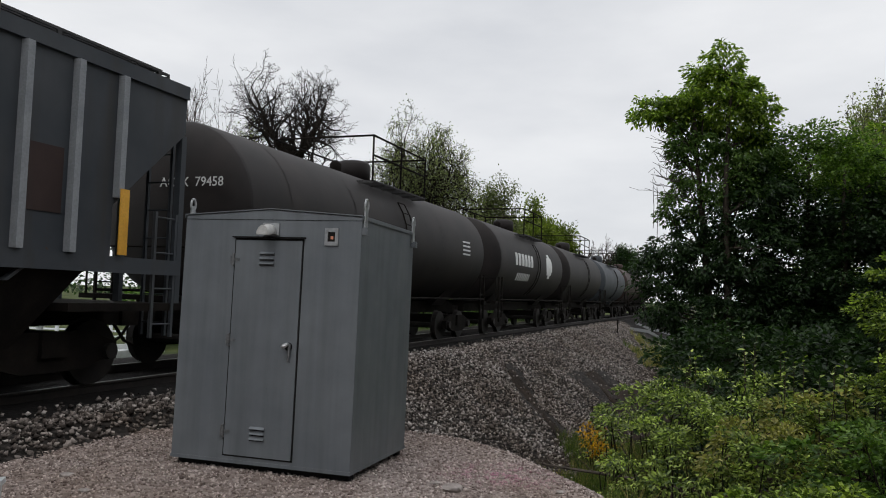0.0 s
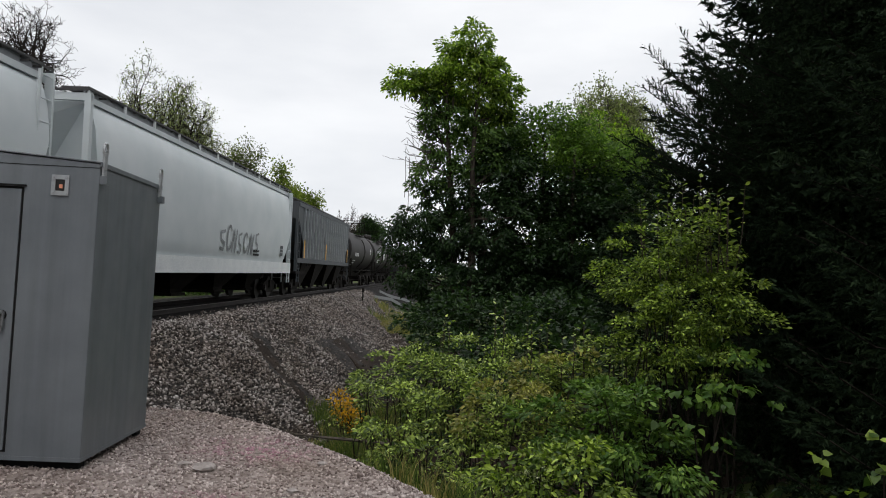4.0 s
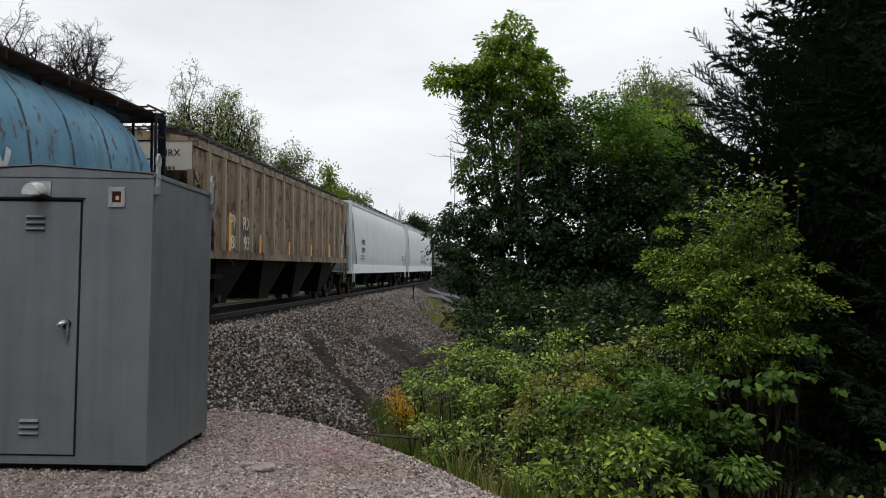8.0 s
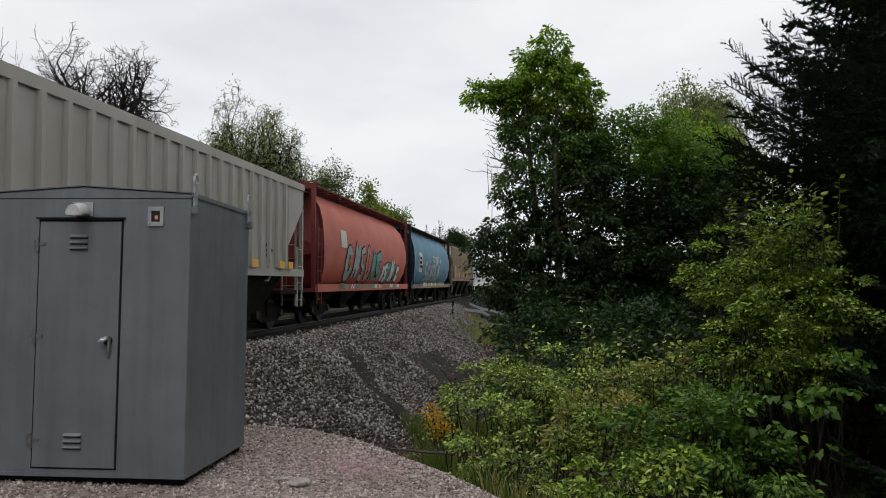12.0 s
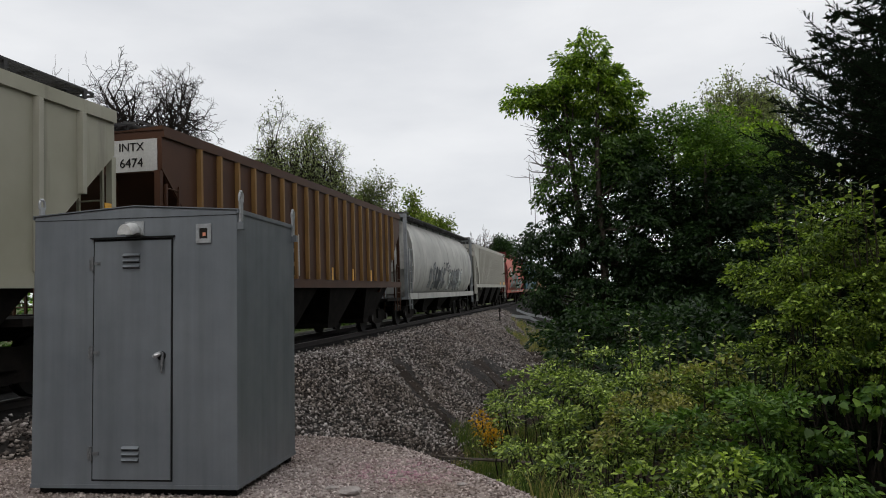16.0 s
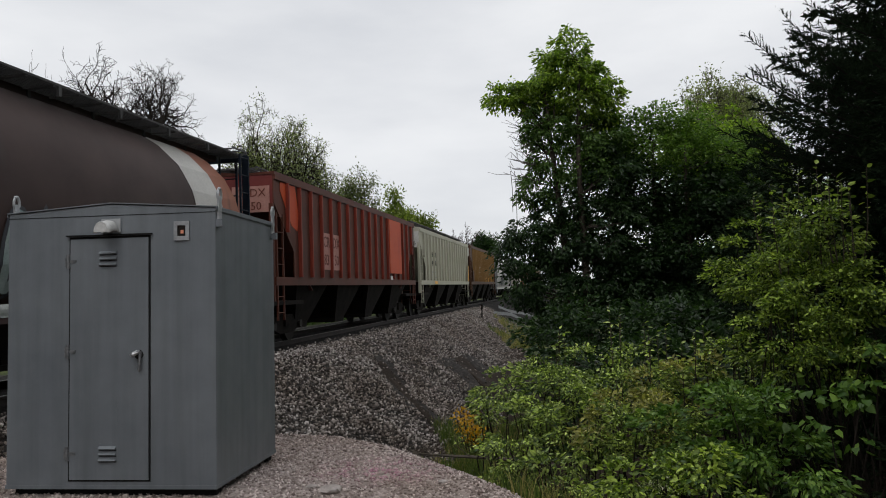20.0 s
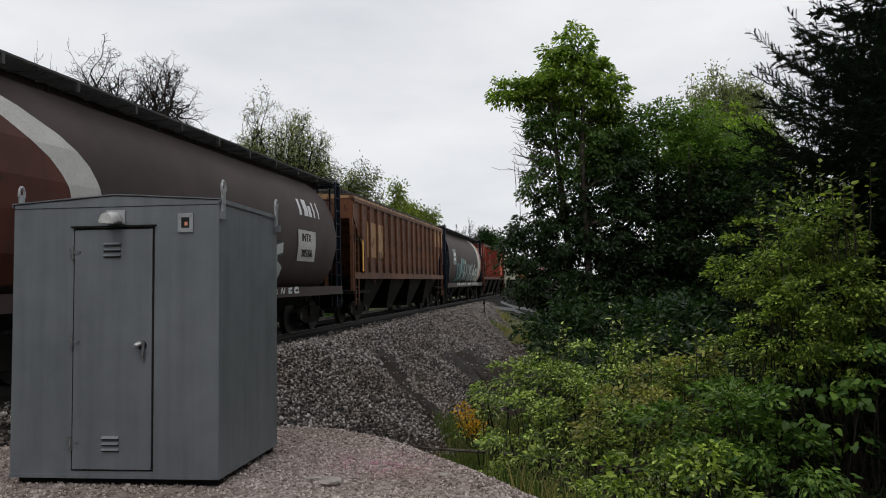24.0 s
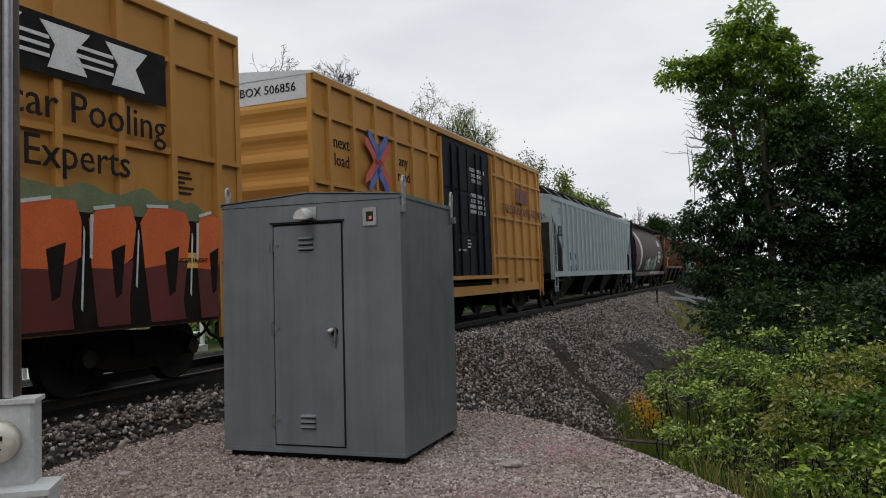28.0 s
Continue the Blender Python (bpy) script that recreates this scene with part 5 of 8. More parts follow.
M_DOORNAVY = paint("door_navy", (0.0055, 0.010, 0.014), (0.011, 0.018, 0.024), amount=0.1, streak=0.2, rough=0.7, spec=0.1)
M_WHITEPANEL = plain("white_panel", (0.50, 0.52, 0.54), (0.60, 0.62, 0.63), 1, 0.6)
M_BAND = plain("off_white_band", (0.46, 0.45, 0.42), (0.56, 0.55, 0.52), 2, 0.65)
M_BANDRED = paint("faded_brick_band", (0.23, 0.085, 0.05), (0.30, 0.125, 0.08), amount=0.2)
M_TEAL = plain("spray_teal", (0.05, 0.22, 0.22), (0.09, 0.3, 0.28), 3, 0.6)
M_SPRAYBLUE = plain("spray_blue", (0.04, 0.16, 0.32), (0.07, 0.24, 0.42), 3, 0.6)
M_SPRAYDARK = plain("spray_dark", (0.03, 0.035, 0.045), (0.06, 0.065, 0.075), 3, 0.6)
M_SPRAYWHITE = plain("spray_white", (0.45, 0.5, 0.48), (0.6, 0.62, 0.6), 3, 0.6)
M_SPRAYPALE = plain("spray_pale_teal", (0.20, 0.27, 0.26), (0.30, 0.36, 0.35), 3, 0.6)
M_SPRAYGREY = plain("spray_grey", (0.16, 0.17, 0.18), (0.26, 0.27, 0.28), 3, 0.6)
M_SPRAYORANGE = plain("spray_orange", (0.55, 0.09, 0.012), (0.66, 0.14, 0.02), 1.2, 0.55)
M_SPRAYRED = plain("spray_red", (0.075, 0.008, 0.007), (0.13, 0.013, 0.01), 1.2, 0.55)
M_SPRAYGREEN = plain("spray_green", (0.10, 0.13, 0.06), (0.16, 0.19, 0.09), 3, 0.6)
M_CROSSBLUE = plain("arrow_blue", (0.05, 0.10, 0.34), (0.07, 0.13, 0.4), 3, 0.6)
M_PINKPLATE = plain("faded_pink_panel", (0.36, 0.16, 0.125), (0.44, 0.22, 0.18), 3, 0.65)
M_DARKRED = plain("dark_red_lettering", (0.11, 0.022, 0.010), (0.16, 0.034, 0.015), 3, 0.65)
M_CROSSRED = plain("arrow_red", (0.50, 0.06, 0.03), (0.56, 0.08, 0.05), 3, 0.6)


# front ends of the cars along the line at the start, lead car first
FRONTS = [79.5, 66.5, 53.5, 40.5, 27.7, 14.6, -0.6, -18.0, -37.2, -57.7, -75.8, -93.3, -110.4, -127.6, -145.2, -162.6, -180.2, -197.8, -214.6, -232.4, -249.2, -269.3, -286.2, -303.1]


def car_length(i):
    return FRONTS[i] - FRONTS[i + 1]


def make_train():
    S = -1.5
    # tank cars
    for i in range(6):
        lab = ["black tank car with roof platform and rails", "dark grey tank car, dusty", "dull silver tank car with dark ends", "dark blue-black tank car",
               "black tank car with white owner's mark and disc", "sooty black tank car with white stencils"][i]
        m = (M_BLACK, M_UMBER, M_GREYDARK, M_BLACK, M_BLACK, M_BLACK)[i]
        c = tank_car(lab, car_length(i), m)
        if i == 4:
            for k in range(6):
                tank_mark(c, 1.49, 2.62, -3.4 + k * 0.5, 2.75, 0.36, 0.46, M_WHITE_MARK, name="owner_mark")
            for k in range(8):
                tank_mark(c, 1.49, 2.62, -3.0 + k * 0.26, 2.1, 0.17, 0.28, M_WHITE_MARK, name="car_mark")
            for zz, w in ((3.15, 0.45), (3.0, 0.95), (2.85, 1.15), (2.7, 1.2), (2.55, 1.15), (2.4, 0.95), (2.25, 0.45)):
                tank_mark(c, 1.49, 2.62, 2.4, zz, w, 0.155, M_WHITE_MARK, name="white_disc")
        if i == 5:
            sign(c, "ACFX 79458", 0.36, M_WHITE_MARK, -3.9, -1.5, 2.3)
            sign(c, "ACFX  79458", 0.22, M_WHITE_MARK, -car_length(5) / 2 + 0.735, -0.55, 3.0, end=True)
            for k in range(3):
                tank_mark(c, 1.49, 2.62, -4.0, 1.9 - 0.16 * k, 1.3 - 0.3 * k, 0.05, M_WHITE_MARK, name="stencil")
            for k in range(4):
                tank_mark(c, 1.49, 2.62, 4.7, 2.9 - 0.12 * k, 0.7, 0.05, M_WHITE_MARK, name="stencil")
    # 6: dark grey ribbed hopper
    L = car_length(6)
    c = ribbed_hopper("dark grey ribbed covered hopper with pale ribs", L, M_GREYDARK, M_GREYRIB, n_ribs=20, margin=1.25)
    sign(c, "INTX", 0.2, M_WHITE_MARK, -L / 2 + 0.645, -0.92, 3.72, end=True)
    sign(c, "706144", 0.17, M_WHITE_MARK, -L / 2 + 0.645, -0.92, 3.36, end=True)
    for x in (-6.9, -1.1, 6.85):
        part("reflector", Shape().box(x - 0.075, x + 0.075, S - 0.1, S - 0.086, 1.68, 2.5), M_YELLOW_MARK, c, "yellow reflector strip")
    part("patch", Shape().box(5.45, 5.95, S - 0.012, S - 0.002, 2.1, 2.85), M_UMBER, c, "dark overpainted patch")
    # 7, 8: white curved hoppers
    L = car_length(7)
    c, pr = curved_hopper("white smooth-sided covered hopper with white sill", L, M_WHITEPAINT, flat=True, sill_mat=M_WHITESILL, end_mat=M_WHITEPAINT)
    bar_writing(c, L / 2 - 6.2, -1.53, 1.72, 1.1, 2, M_BLACK_MARK)
    bar_writing(c, L / 2 - 2.5, -1.54, 1.95, 0.5, 3, M_SPRAYDARK, 0.12, 0.02)
    graffiti(c, pr, -1, 3.5, 1.6, 2.5, [M_SPRAYGREY], 5, n=7)
    L = car_length(8)
    c, pr = curved_hopper("white smooth-sided covered hopper with black stencils", L, M_WHITEPAINT, flat=True, sill_mat=M_WHITESILL, end_mat=M_WHITEPAINT)
    sign(c, "GPLX", 0.36, M_BLACK_MARK, -7.1, -1.556, 2.5)
    sign(c, "75774", 0.36, M_BLACK_MARK, -7.1, -1.552, 2.1)
    sign(c, "GPLX", 0.19, M_BLACK_MARK, -L / 2 + 0.66, -1.0, 3.78, end=True)
    sign(c, "75774", 0.19, M_BLACK_MARK, -L / 2 + 0.66, -1.0, 3.57, end=True)
    bar_writing(c, -7.0, -1.545, 1.8, 1.4, 2, M_SPRAYGREY)
    bar_writing(c, L / 2 - 2.6, -1.55, 2.0, 0.7, 3, M_BLACK_MARK)
    # 9: rusty tan ribbed
    L = car_length(9)
    c = ribbed_hopper("tan ribbed covered hopper streaked with rust", L, M_BROWNRUST, M_TANRIB, n_ribs=16, end_mat=M_CREAMGREY, top=4.33)
    sign(c, "PMRX", 0.22, M_BLACK_MARK, -L / 2 + 0.645, -0.92, 3.78, end=True)
    sign(c, "8893", 0.18, M_BLACK_MARK, -L / 2 + 0.645, -0.92, 3.42, end=True)
    for t, x in (("PM", -5.75), ("RX", -4.78)):
        sign(c, t, 0.5, M_WHITE_MARK, x, S - 0.005, 2.4)
    for t, x in (("88", -5.75), ("93", -4.78)):
        sign(c, t, 0.5, M_WHITE_MARK, x, S - 0.005, 1.88)
    for x, h in ((-6.3, 0.95), (-3.9, 0.5), (-1.0, 0.4), (1.8, 0.4), (4.6, 0.5), (6.9, 0.6)):
        part("reflector", Shape().box(x - 0.075, x + 0.075, S - 0.1, S - 0.086, 1.66, 1.66 + h), M_YELLOW_MARK, c, "yellow reflector strip")
    # 10: blue curved
    L = car_length(10)
    c, pr = curved_hopper("sky-blue round-sided covered hopper with rust runs and graffiti", L, M_BLUE, end_mat=M_NAVY, roof_mat=M_BLUE, sill_mat=M_BROWNRUST, seams=13, seam_mat=M_BLUESEAM, walk_mat=M_RUSTDARK)
    part("mark_panel", Shape().loft([[(x, -side_y(pr, z) - 0.022, z) for z in np.linspace(1.9, 3.0, 6)] for x in (-5.9, -4.8)], close=False, caps=False), M_BAND, c, "pale stencil panel")
    bar_writing(c, -5.35, -1.585, 2.6, 0.8, 3, M_BLACK_MARK, 0.16, 0.08)
    graffiti(c, pr, -3.8, 2.2, 1.25, 2.7, [M_SPRAYPALE, M_SPRAYGREY], 11, n=6, edge=M_SPRAYDARK)
    graffiti(c, pr, -0.5, 3.0, 2.55, 3.0, [M_SPRAYWHITE], 12, n=5)
    bar_writing(c, 4.6, -1.565, 2.0, 1.0, 1, M_SPRAYDARK, 0.12)
    graffiti(c, pr, -4.5, 4.5, 1.12, 1.3, [M_SPRAYWHITE, M_YELLOW_MARK], 8, n=12, flat_y=1.545)
    # 11: salmon red curved
    L = car_length(11)
    c, pr = curved_hopper("faded salmon-red round-sided covered hopper with graffiti", L, M_RED, end_mat=M_REDDARK, roof_mat=M_REDDARK, sill_mat=M_RED, walk_mat=M_REDDARK)
    graffiti(c, pr, -4.4, 1.4, 1.3, 2.75, [M_TEAL, M_SPRAYPALE, M_SPRAYBLUE, M_PINKPLATE], 21, n=6, edge=M_BLACK_MARK)
    graffiti(c, pr, 1.6, 5.5, 1.3, 2.3, [M_SPRAYWHITE, M_SPRAYPALE, M_TEAL], 22, n=6, edge=M_BLACK_MARK)
    graffiti(c, pr, -5.5, 5.5, 1.06, 1.22, [M_SPRAYWHITE, M_TEAL, M_SPRAYGREEN], 23, n=14, flat_y=1.545)
    part("mark_panel", Shape().loft([[(x, -side_y(pr, z) - 0.022, z) for z in np.linspace(2.5, 3.1, 4)] for x in (-5.2, -4.4)], close=False, caps=False), M_BAND, c)
    # 12: pale grey ribbed
    L = car_length(12)
    c = ribbed_hopper("pale grey ribbed covered hopper, fairly clean", L, M_CREAMGREY, M_CREAMGREY, n_ribs=22, top=4.2, margin=1.7)
    sign(c, "CRDX", 0.32, M_BLACK_MARK, -L / 2 + 0.645, -0.92, 3.75, end=True, spacing=1.2)
    sign(c, "8578", 0.28, M_BLACK_MARK, -L / 2 + 0.645, -0.92, 3.38, end=True, spacing=1.2)
    for x in (4.0, 5.9, 6.6):
        part("reflector", Shape().box(x - 0.2, x + 0.2, S - 0.1, S - 0.088, 1.66, 1.85), M_YELLOW_MARK, c, "yellow reflector strip")
    bar_writing(c, 5.2, S - 0.004, 2.2, 0.5, 3, M_BLACK_MARK)
    # 13: dirty white curved
    L = car_length(13)
    c, pr = curved_hopper("dirty white round-sided covered hopper with black graffiti", L, M_GREYWHITE, end_mat=M_GREYWHITE, roof_mat=M_SPRAYGREY, frame_mat=M_SPRAYGREY, band=[(-1, M_BAND, 0.0, 0.28, 0.0)])
    graffiti(c, pr, -4.3, -0.6, 1.4, 2.5, [M_SPRAYGREY, M_SPRAYDARK], 31, n=6, edge=M_SPRAYDARK)
    graffiti(c, pr, 0.3, 4.2, 1.4, 2.4, [M_SPRAYGREY, M_SPRAYWHITE], 32, n=7, edge=M_SPRAYDARK)
    graffiti(c, pr, -1.2, 0.6, 2.2, 2.7, [M_SPRAYDARK], 33, n=4)
    # 14: brown ribbed
    L = car_length(14)
    c = ribbed_hopper("brown ribbed covered hopper with ochre ribs", L, M_BROWN, M_GOLDRIB, n_ribs=19, margin=1.2, eave=4.1, top=4.2, rib_w=0.035, walk_y=0.45)
    part("end_plate", Shape().box(-L / 2 + 0.638, -L / 2 + 0.65, -1.42, -0.5, 3.42, 3.96), M_BAND, c, "pale stencilled plate")
    sign(c, "INTX", 0.2, M_BLACK_MARK, -L / 2 + 0.633, -0.95, 3.83, end=True)
    sign(c, "6474", 0.22, M_BLACK_MARK, -L / 2 + 0.633, -0.95, 3.56, end=True)
    for x in (-3.2, -2.35):
        part("mark_panel", Shape().box(x - 0.36, x + 0.36, S - 0.012, S - 0.002, 1.75, 2.75), M_CREAMGREY, c, "pale stencilled panel")
        bar_writing(c, x, S - 0.012, 2.4, 0.45, 3, M_BLACK_MARK, 0.22, 0.1)
    for x in (0.2, 2.0, 3.9):
        part("reflector", Shape().box(x - 0.05, x + 0.05, S - 0.1, S - 0.086, 1.66, 2.0), M_YELLOW_MARK, c, "yellow reflector strip")
    # 15: cream ribbed
    L = car_length(15)
    c = ribbed_hopper("cream ribbed covered hopper with large black lettering", L, M_CREAM, M_CREAMRIB, n_ribs=18, roof_mat=M_CREAM, rib_w=0.04, top=4.36)
    xa, xb = -5.15, -4.29
    for x, a, b in ((xa, "IN", "349"), (xb, "TX", "876")):
        sign(c, a, 0.36, M_BLACK_MARK, x, S - 0.016, 2.95)
        sign(c, b, 0.36, M_BLACK_MARK, x, S - 0.016, 2.52)
        bar_writing(c, x, S - 0.004, 2.05, 0.6, 3, M_SPRAYGREY)
    part("end_plate", Shape().box(-L / 2 + 0.638, -L / 2 + 0.65, -1.46, -0.3, 3.2, 3.95), M_BAND, c, "pale stencilled plate")
    sign(c, "INTX", 0.26, M_BLACK_MARK, -L / 2 + 0.633, -0.92, 3.74, end=True)
    sign(c, "349876", 0.27, M_BLACK_MARK, -L / 2 + 0.633, -0.92, 3.38, end=True)
    part("reflector", Shape().box(xb - 0.35, xb + 0.35, S - 0.05, S - 0.031, 1.5, 1.64), M_YELLOW_MARK, c, "orange reflector strip")
    part("reflector", Shape().box(L / 2 - 0.95, L / 2 - 0.8, S - 0.05, S - 0.031, 1.7, 2.7), M_YELLOW_MARK, c, "orange reflector strip")
    # 16: oxide red ribbed
    L = car_length(16)
    c = ribbed_hopper("oxide-red ribbed covered hopper with bright red ribs", L, M_REDBROWN, M_REDRIB, n_ribs=18, eave=4.12, top=4.24, rib_w=0.035, walk_y=0.45, end_mat=M_REDDARK, slope_mat=M_REDBROWN)
    part("orange_panel", Shape().box(3.15, 5.1, S - 0.10, S - 0.002, 1.9, 3.97), M_ORANGE, c, "orange painted side panel")
    part("orange_patch", Shape().slab([(-7.75, 3.98), (-6.75, 3.98), (-6.5, 3.3), (-6.62, 2.85), (-7.0, 2.95), (-7.75, 3.75)], S - 0.012, S - 0.002), M_ORANGE, c, "fresh orange paint at the corner")
    for x, a, b in ((-4.28, "CR", "83"), (-3.36, "DX", "50")):
        part("mark_panel", Shape().box(x - 0.36, x + 0.36, S - 0.012, S - 0.002, 1.9, 2.95), M_PINKPLATE, c, "faded pink stencilled panel")
        sign(c, a, 0.44, M_DARKRED, x, S - 0.016, 2.68)
        sign(c, b, 0.44, M_DARKRED, x, S - 0.016, 2.17)
    part("end_plate", Shape().box(-L / 2 + 0.638, -L / 2 + 0.65, -1.4, -0.45, 3.22, 3.85), M_PINKPLATE, c, "faded pink stencilled plate")
    sign(c, "CRDX", 0.28, M_DARKRED, -L / 2 + 0.633, -0.92, 3.68, end=True)
    sign(c, "8350", 0.28, M_DARKRED, -L / 2 + 0.633, -0.92, 3.36, end=True)
    part("notice", Shape().box(3.5, 3.85, S - 0.02, S - 0.003, 1.64, 1.8), M_WHITE_MARK, c, "white notice plate")
    # 17: umber curved with banded end
    L = car_length(17)
    c, pr = curved_hopper("umber round-sided covered hopper, white banded end, graffiti", L, M_UMBER, end_mat=M_NAVY, roof_mat=M_UMBER, band=[(1, M_BAND, 0.75, 1.9, 0.0), (1, M_BANDRED, 0.0, 0.75, 0.0)])
    graffiti(c, pr, -4.4, -0.2, 1.3, 2.75, [M_SPRAYPALE, M_SPRAYWHITE, M_TEAL], 41, n=6, edge=M_SPRAYDARK)
    graffiti(c, pr, 0.1, 4.6, 1.3, 2.55, [M_SPRAYPALE, M_SPRAYWHITE], 42, n=8, edge=M_SPRAYDARK)
    graffiti(c, pr, -4.5, 5.4, 1.06, 1.24, [M_SPRAYWHITE], 43, n=16, flat_y=1.545)
    part("mark_panel", Shape().loft([[(x, -side_y(pr, z) - 0.022, z) for z in np.linspace(2.3, 3.2, 5)] for x in (-5.8, -4.7)], close=False, caps=False), M_SPRAYGREY, c, "grey stencilled panel")
    bar_writing(c, -5.25, -1.585, 2.8, 0.8, 2, M_WHITE_MARK, 0.18, 0.1)
    # 18: heavy rust ribbed
    L = car_length(18)
    c = ribbed_hopper("heavily rusted ribbed covered hopper", L, M_RUSTPAINT, M_RUSTPAINT, n_ribs=16, roof_mat=M_RUSTTAN)
    part("tan_patch", Shape().box(L / 2 - 2.9, L / 2 - 0.75, S - 0.02, S - 0.003, 3.1, 4.0), M_RUSTTAN, c, "peeling tan paint over rust")
    part("tan_patch", Shape().box(-L / 2 + 2.2, -L / 2 + 4.4, S - 0.02, S - 0.003, 2.2, 3.4), M_RUSTTAN, c, "peeling tan paint over rust")
    part("reflector", Shape().box(-L / 2 + 1.35, -L / 2 + 1.48, S - 0.1, S - 0.086, 1.7, 2.7), M_YELLOW_MARK, c, "yellow reflector strip")
    # 19: umber curved with white sweep
    L = car_length(19)
    c, pr = curved_hopper("brown round-sided covered hopper with white sweep at its end", L, M_UMBER, end_mat=M_NAVY, roof_mat=M_UMBER)
    rise = sorted(set(p[1] for p in pr if p[1] > 1.3) | set(np.linspace(1.35, 4.2, 16).round(3)))
    inner = lambda z: float(np.interp(z, [1.3, 2.0, 2.6, 3.0, 3.4, 3.8, 4.2], [-5.3, -5.0, -4.96, -5.25, -5.95, -6.75, -7.1]))
    outer = lambda z: float(np.interp(z, [1.3, 2.0, 2.6, 3.0, 3.4, 3.8, 4.2], [-4.85, -4.4, -4.25, -4.42, -4.95, -6.0, -6.95]))
    part("painted_sweep", Shape().loft([[(f(z), -side_y(pr, z) - 0.008, z) for z in rise] for f in (inner, outer)], close=False, caps=False), M_BAND, c, "off-white painted sweep")
    part("painted_band", Shape().loft([[(f(z), -side_y(pr, z) - 0.006, z) for z in rise] for f in (lambda z: -L / 2 + 0.72 + 0.62 + 0.75 * ((z - 2.7) / 1.6) ** 2, inner)], close=False, caps=False), M_REDBROWN, c, "dull red-brown end")
    for k, (w, h) in enumerate(((0.16, 0.42), (0.3, 0.44), (0.22, 0.3), (0.12, 0.42), (0.1, 0.44))):
        part("owner_mark", Shape().loft([[(4.2 + k * 0.36 + o, -side_y(pr, z) - 0.006, z) for z in np.linspace(3.1, 3.1 + h, 4)] for o in (0, w)], close=False, caps=False), M_WHITE_MARK, c, "worn white block lettering")
    part("mark_panel", Shape().loft([[(x, -side_y(pr, z) - 0.022, z) for z in np.linspace(1.9, 2.7, 5)] for x in (3.9, 5.2)], close=False, caps=False), M_BAND, c, "pale stencilled panel")
    sign(c, "INTX", 0.3, M_BLACK_MARK, 4.5, -1.575, 2.5)
    sign(c, "385306", 0.28, M_BLACK_MARK, 4.5, -1.572, 2.1)
    graffiti(c, pr, -2.6, 3.0, 1.3, 2.2, [M_SPRAYPALE, M_SPRAYWHITE], 51, n=9, edge=M_SPRAYDARK)
    graffiti(c, pr, -1.5, 4.0, 1.06, 1.24, [M_SPRAYWHITE], 52, n=12, flat_y=1.545)
    # 20: blue-grey ribbed
    L = car_length(20)
    c = ribbed_hopper("light blue-grey ribbed covered hopper with roof walkway posts", L, M_BLUEGREY, M_BLUEGREYRIB, n_ribs=20, margin=1.45, rails=True, eave=4.15, top=4.45, walk_mat=M_RUSTDARK, cut=1.5, sill=1.33, mid=3.45, end_mat=M_BLUEGREY, slope_mat=M_SPRAYGREY)
    part("end_plate", Shape().box(-L / 2 + 0.638, -L / 2 + 0.65, -1.45, 0.3, 3.2, 3.6), M_BLUEGREY, c)
    sign(c, "CRDX 10015", 0.24, M_BLACK_MARK, -L / 2 + 0.633, -0.62, 3.42, end=True)
    part("notice", Shape().box(-8.55, -7.95, S - 0.02, S - 0.003, 2.72, 3.1), M_NAVY, c, "dark notice plate with small text bars")
    bar_writing(c, -8.25, S - 0.022, 3.02, 0.45, 5, M_SPRAYGREY, 0.024, 0.036)
    bar_writing(c, -L / 2 + 2.0, S - 0.004, 3.75, 0.8, 3, M_SPRAYGREY, 0.05, 0.04)
    for x, a, b in ((-6.7, "CR", "10"), (-5.86, "DX", "015")):
        sign(c, a, 0.42, M_BLACK_MARK, x, S - 0.005, 1.95)
        sign(c, b, 0.42, M_BLACK_MARK, x, S - 0.005, 1.45)
    bar_writing(c, 6.6, S - 0.004, 1.7, 0.5, 3, M_BLACK_MARK)
    # 21, 22: yellow boxcars
    L = car_length(21)
    c, B, W = boxcar("yellow ribbed boxcar with dark blue plug doors", L, 1)
    y = -W - 0.006
    for t, x in (("FB", -6.42), ("OX", -5.52)):
        sign(c, t, 0.5, M_BLACK_MARK, x, y, 2.55)
    for t, x in (("50", -6.42), ("68", -5.52), ("56", -4.6)):
        sign(c, t, 0.46, M_BLACK_MARK, x, y, 2.12)
    sign(c, "next\nload", 0.33, M_BLACK_MARK, -6.42, y, 3.62)
    sign(c, "any\nroad", 0.33, M_BLACK_MARK, -3.75, y, 3.62)
    # four arms of paired stripes, blue outside and red inside, each cut to an arrow tip
    for sx in (-1, 1):
        for sz in (-1, 1):
            for o, mm, w in ((0.13, M_CROSSBLUE, 0.16), (-0.05, M_CROSSRED, 0.17)):
                f = lambda u, v: (-5.08 + sx * (u * 0.74 - v * 0.67), 3.6 + sz * (u * 0.67 + v * 0.74))
                arm = [f(0.0, o - w / 2), f(0.55, o - w / 2), f(0.55, o - w / 2 - 0.05 * (mm is M_CROSSRED)), f(0.74, o), f(0.55, o + w / 2 + 0.05 * (mm is M_CROSSBLUE)), f(0.55, o + w / 2), f(0.0, o + w / 2)]
                if sx * sz < 0:
                    arm = arm[::-1]
                part("crossed_arrow", Shape().slab(arm, y - 0.08 - 0.004 * (mm is M_CROSSBLUE), y - 0.07), mm, c, "red and blue crossed arrows emblem")
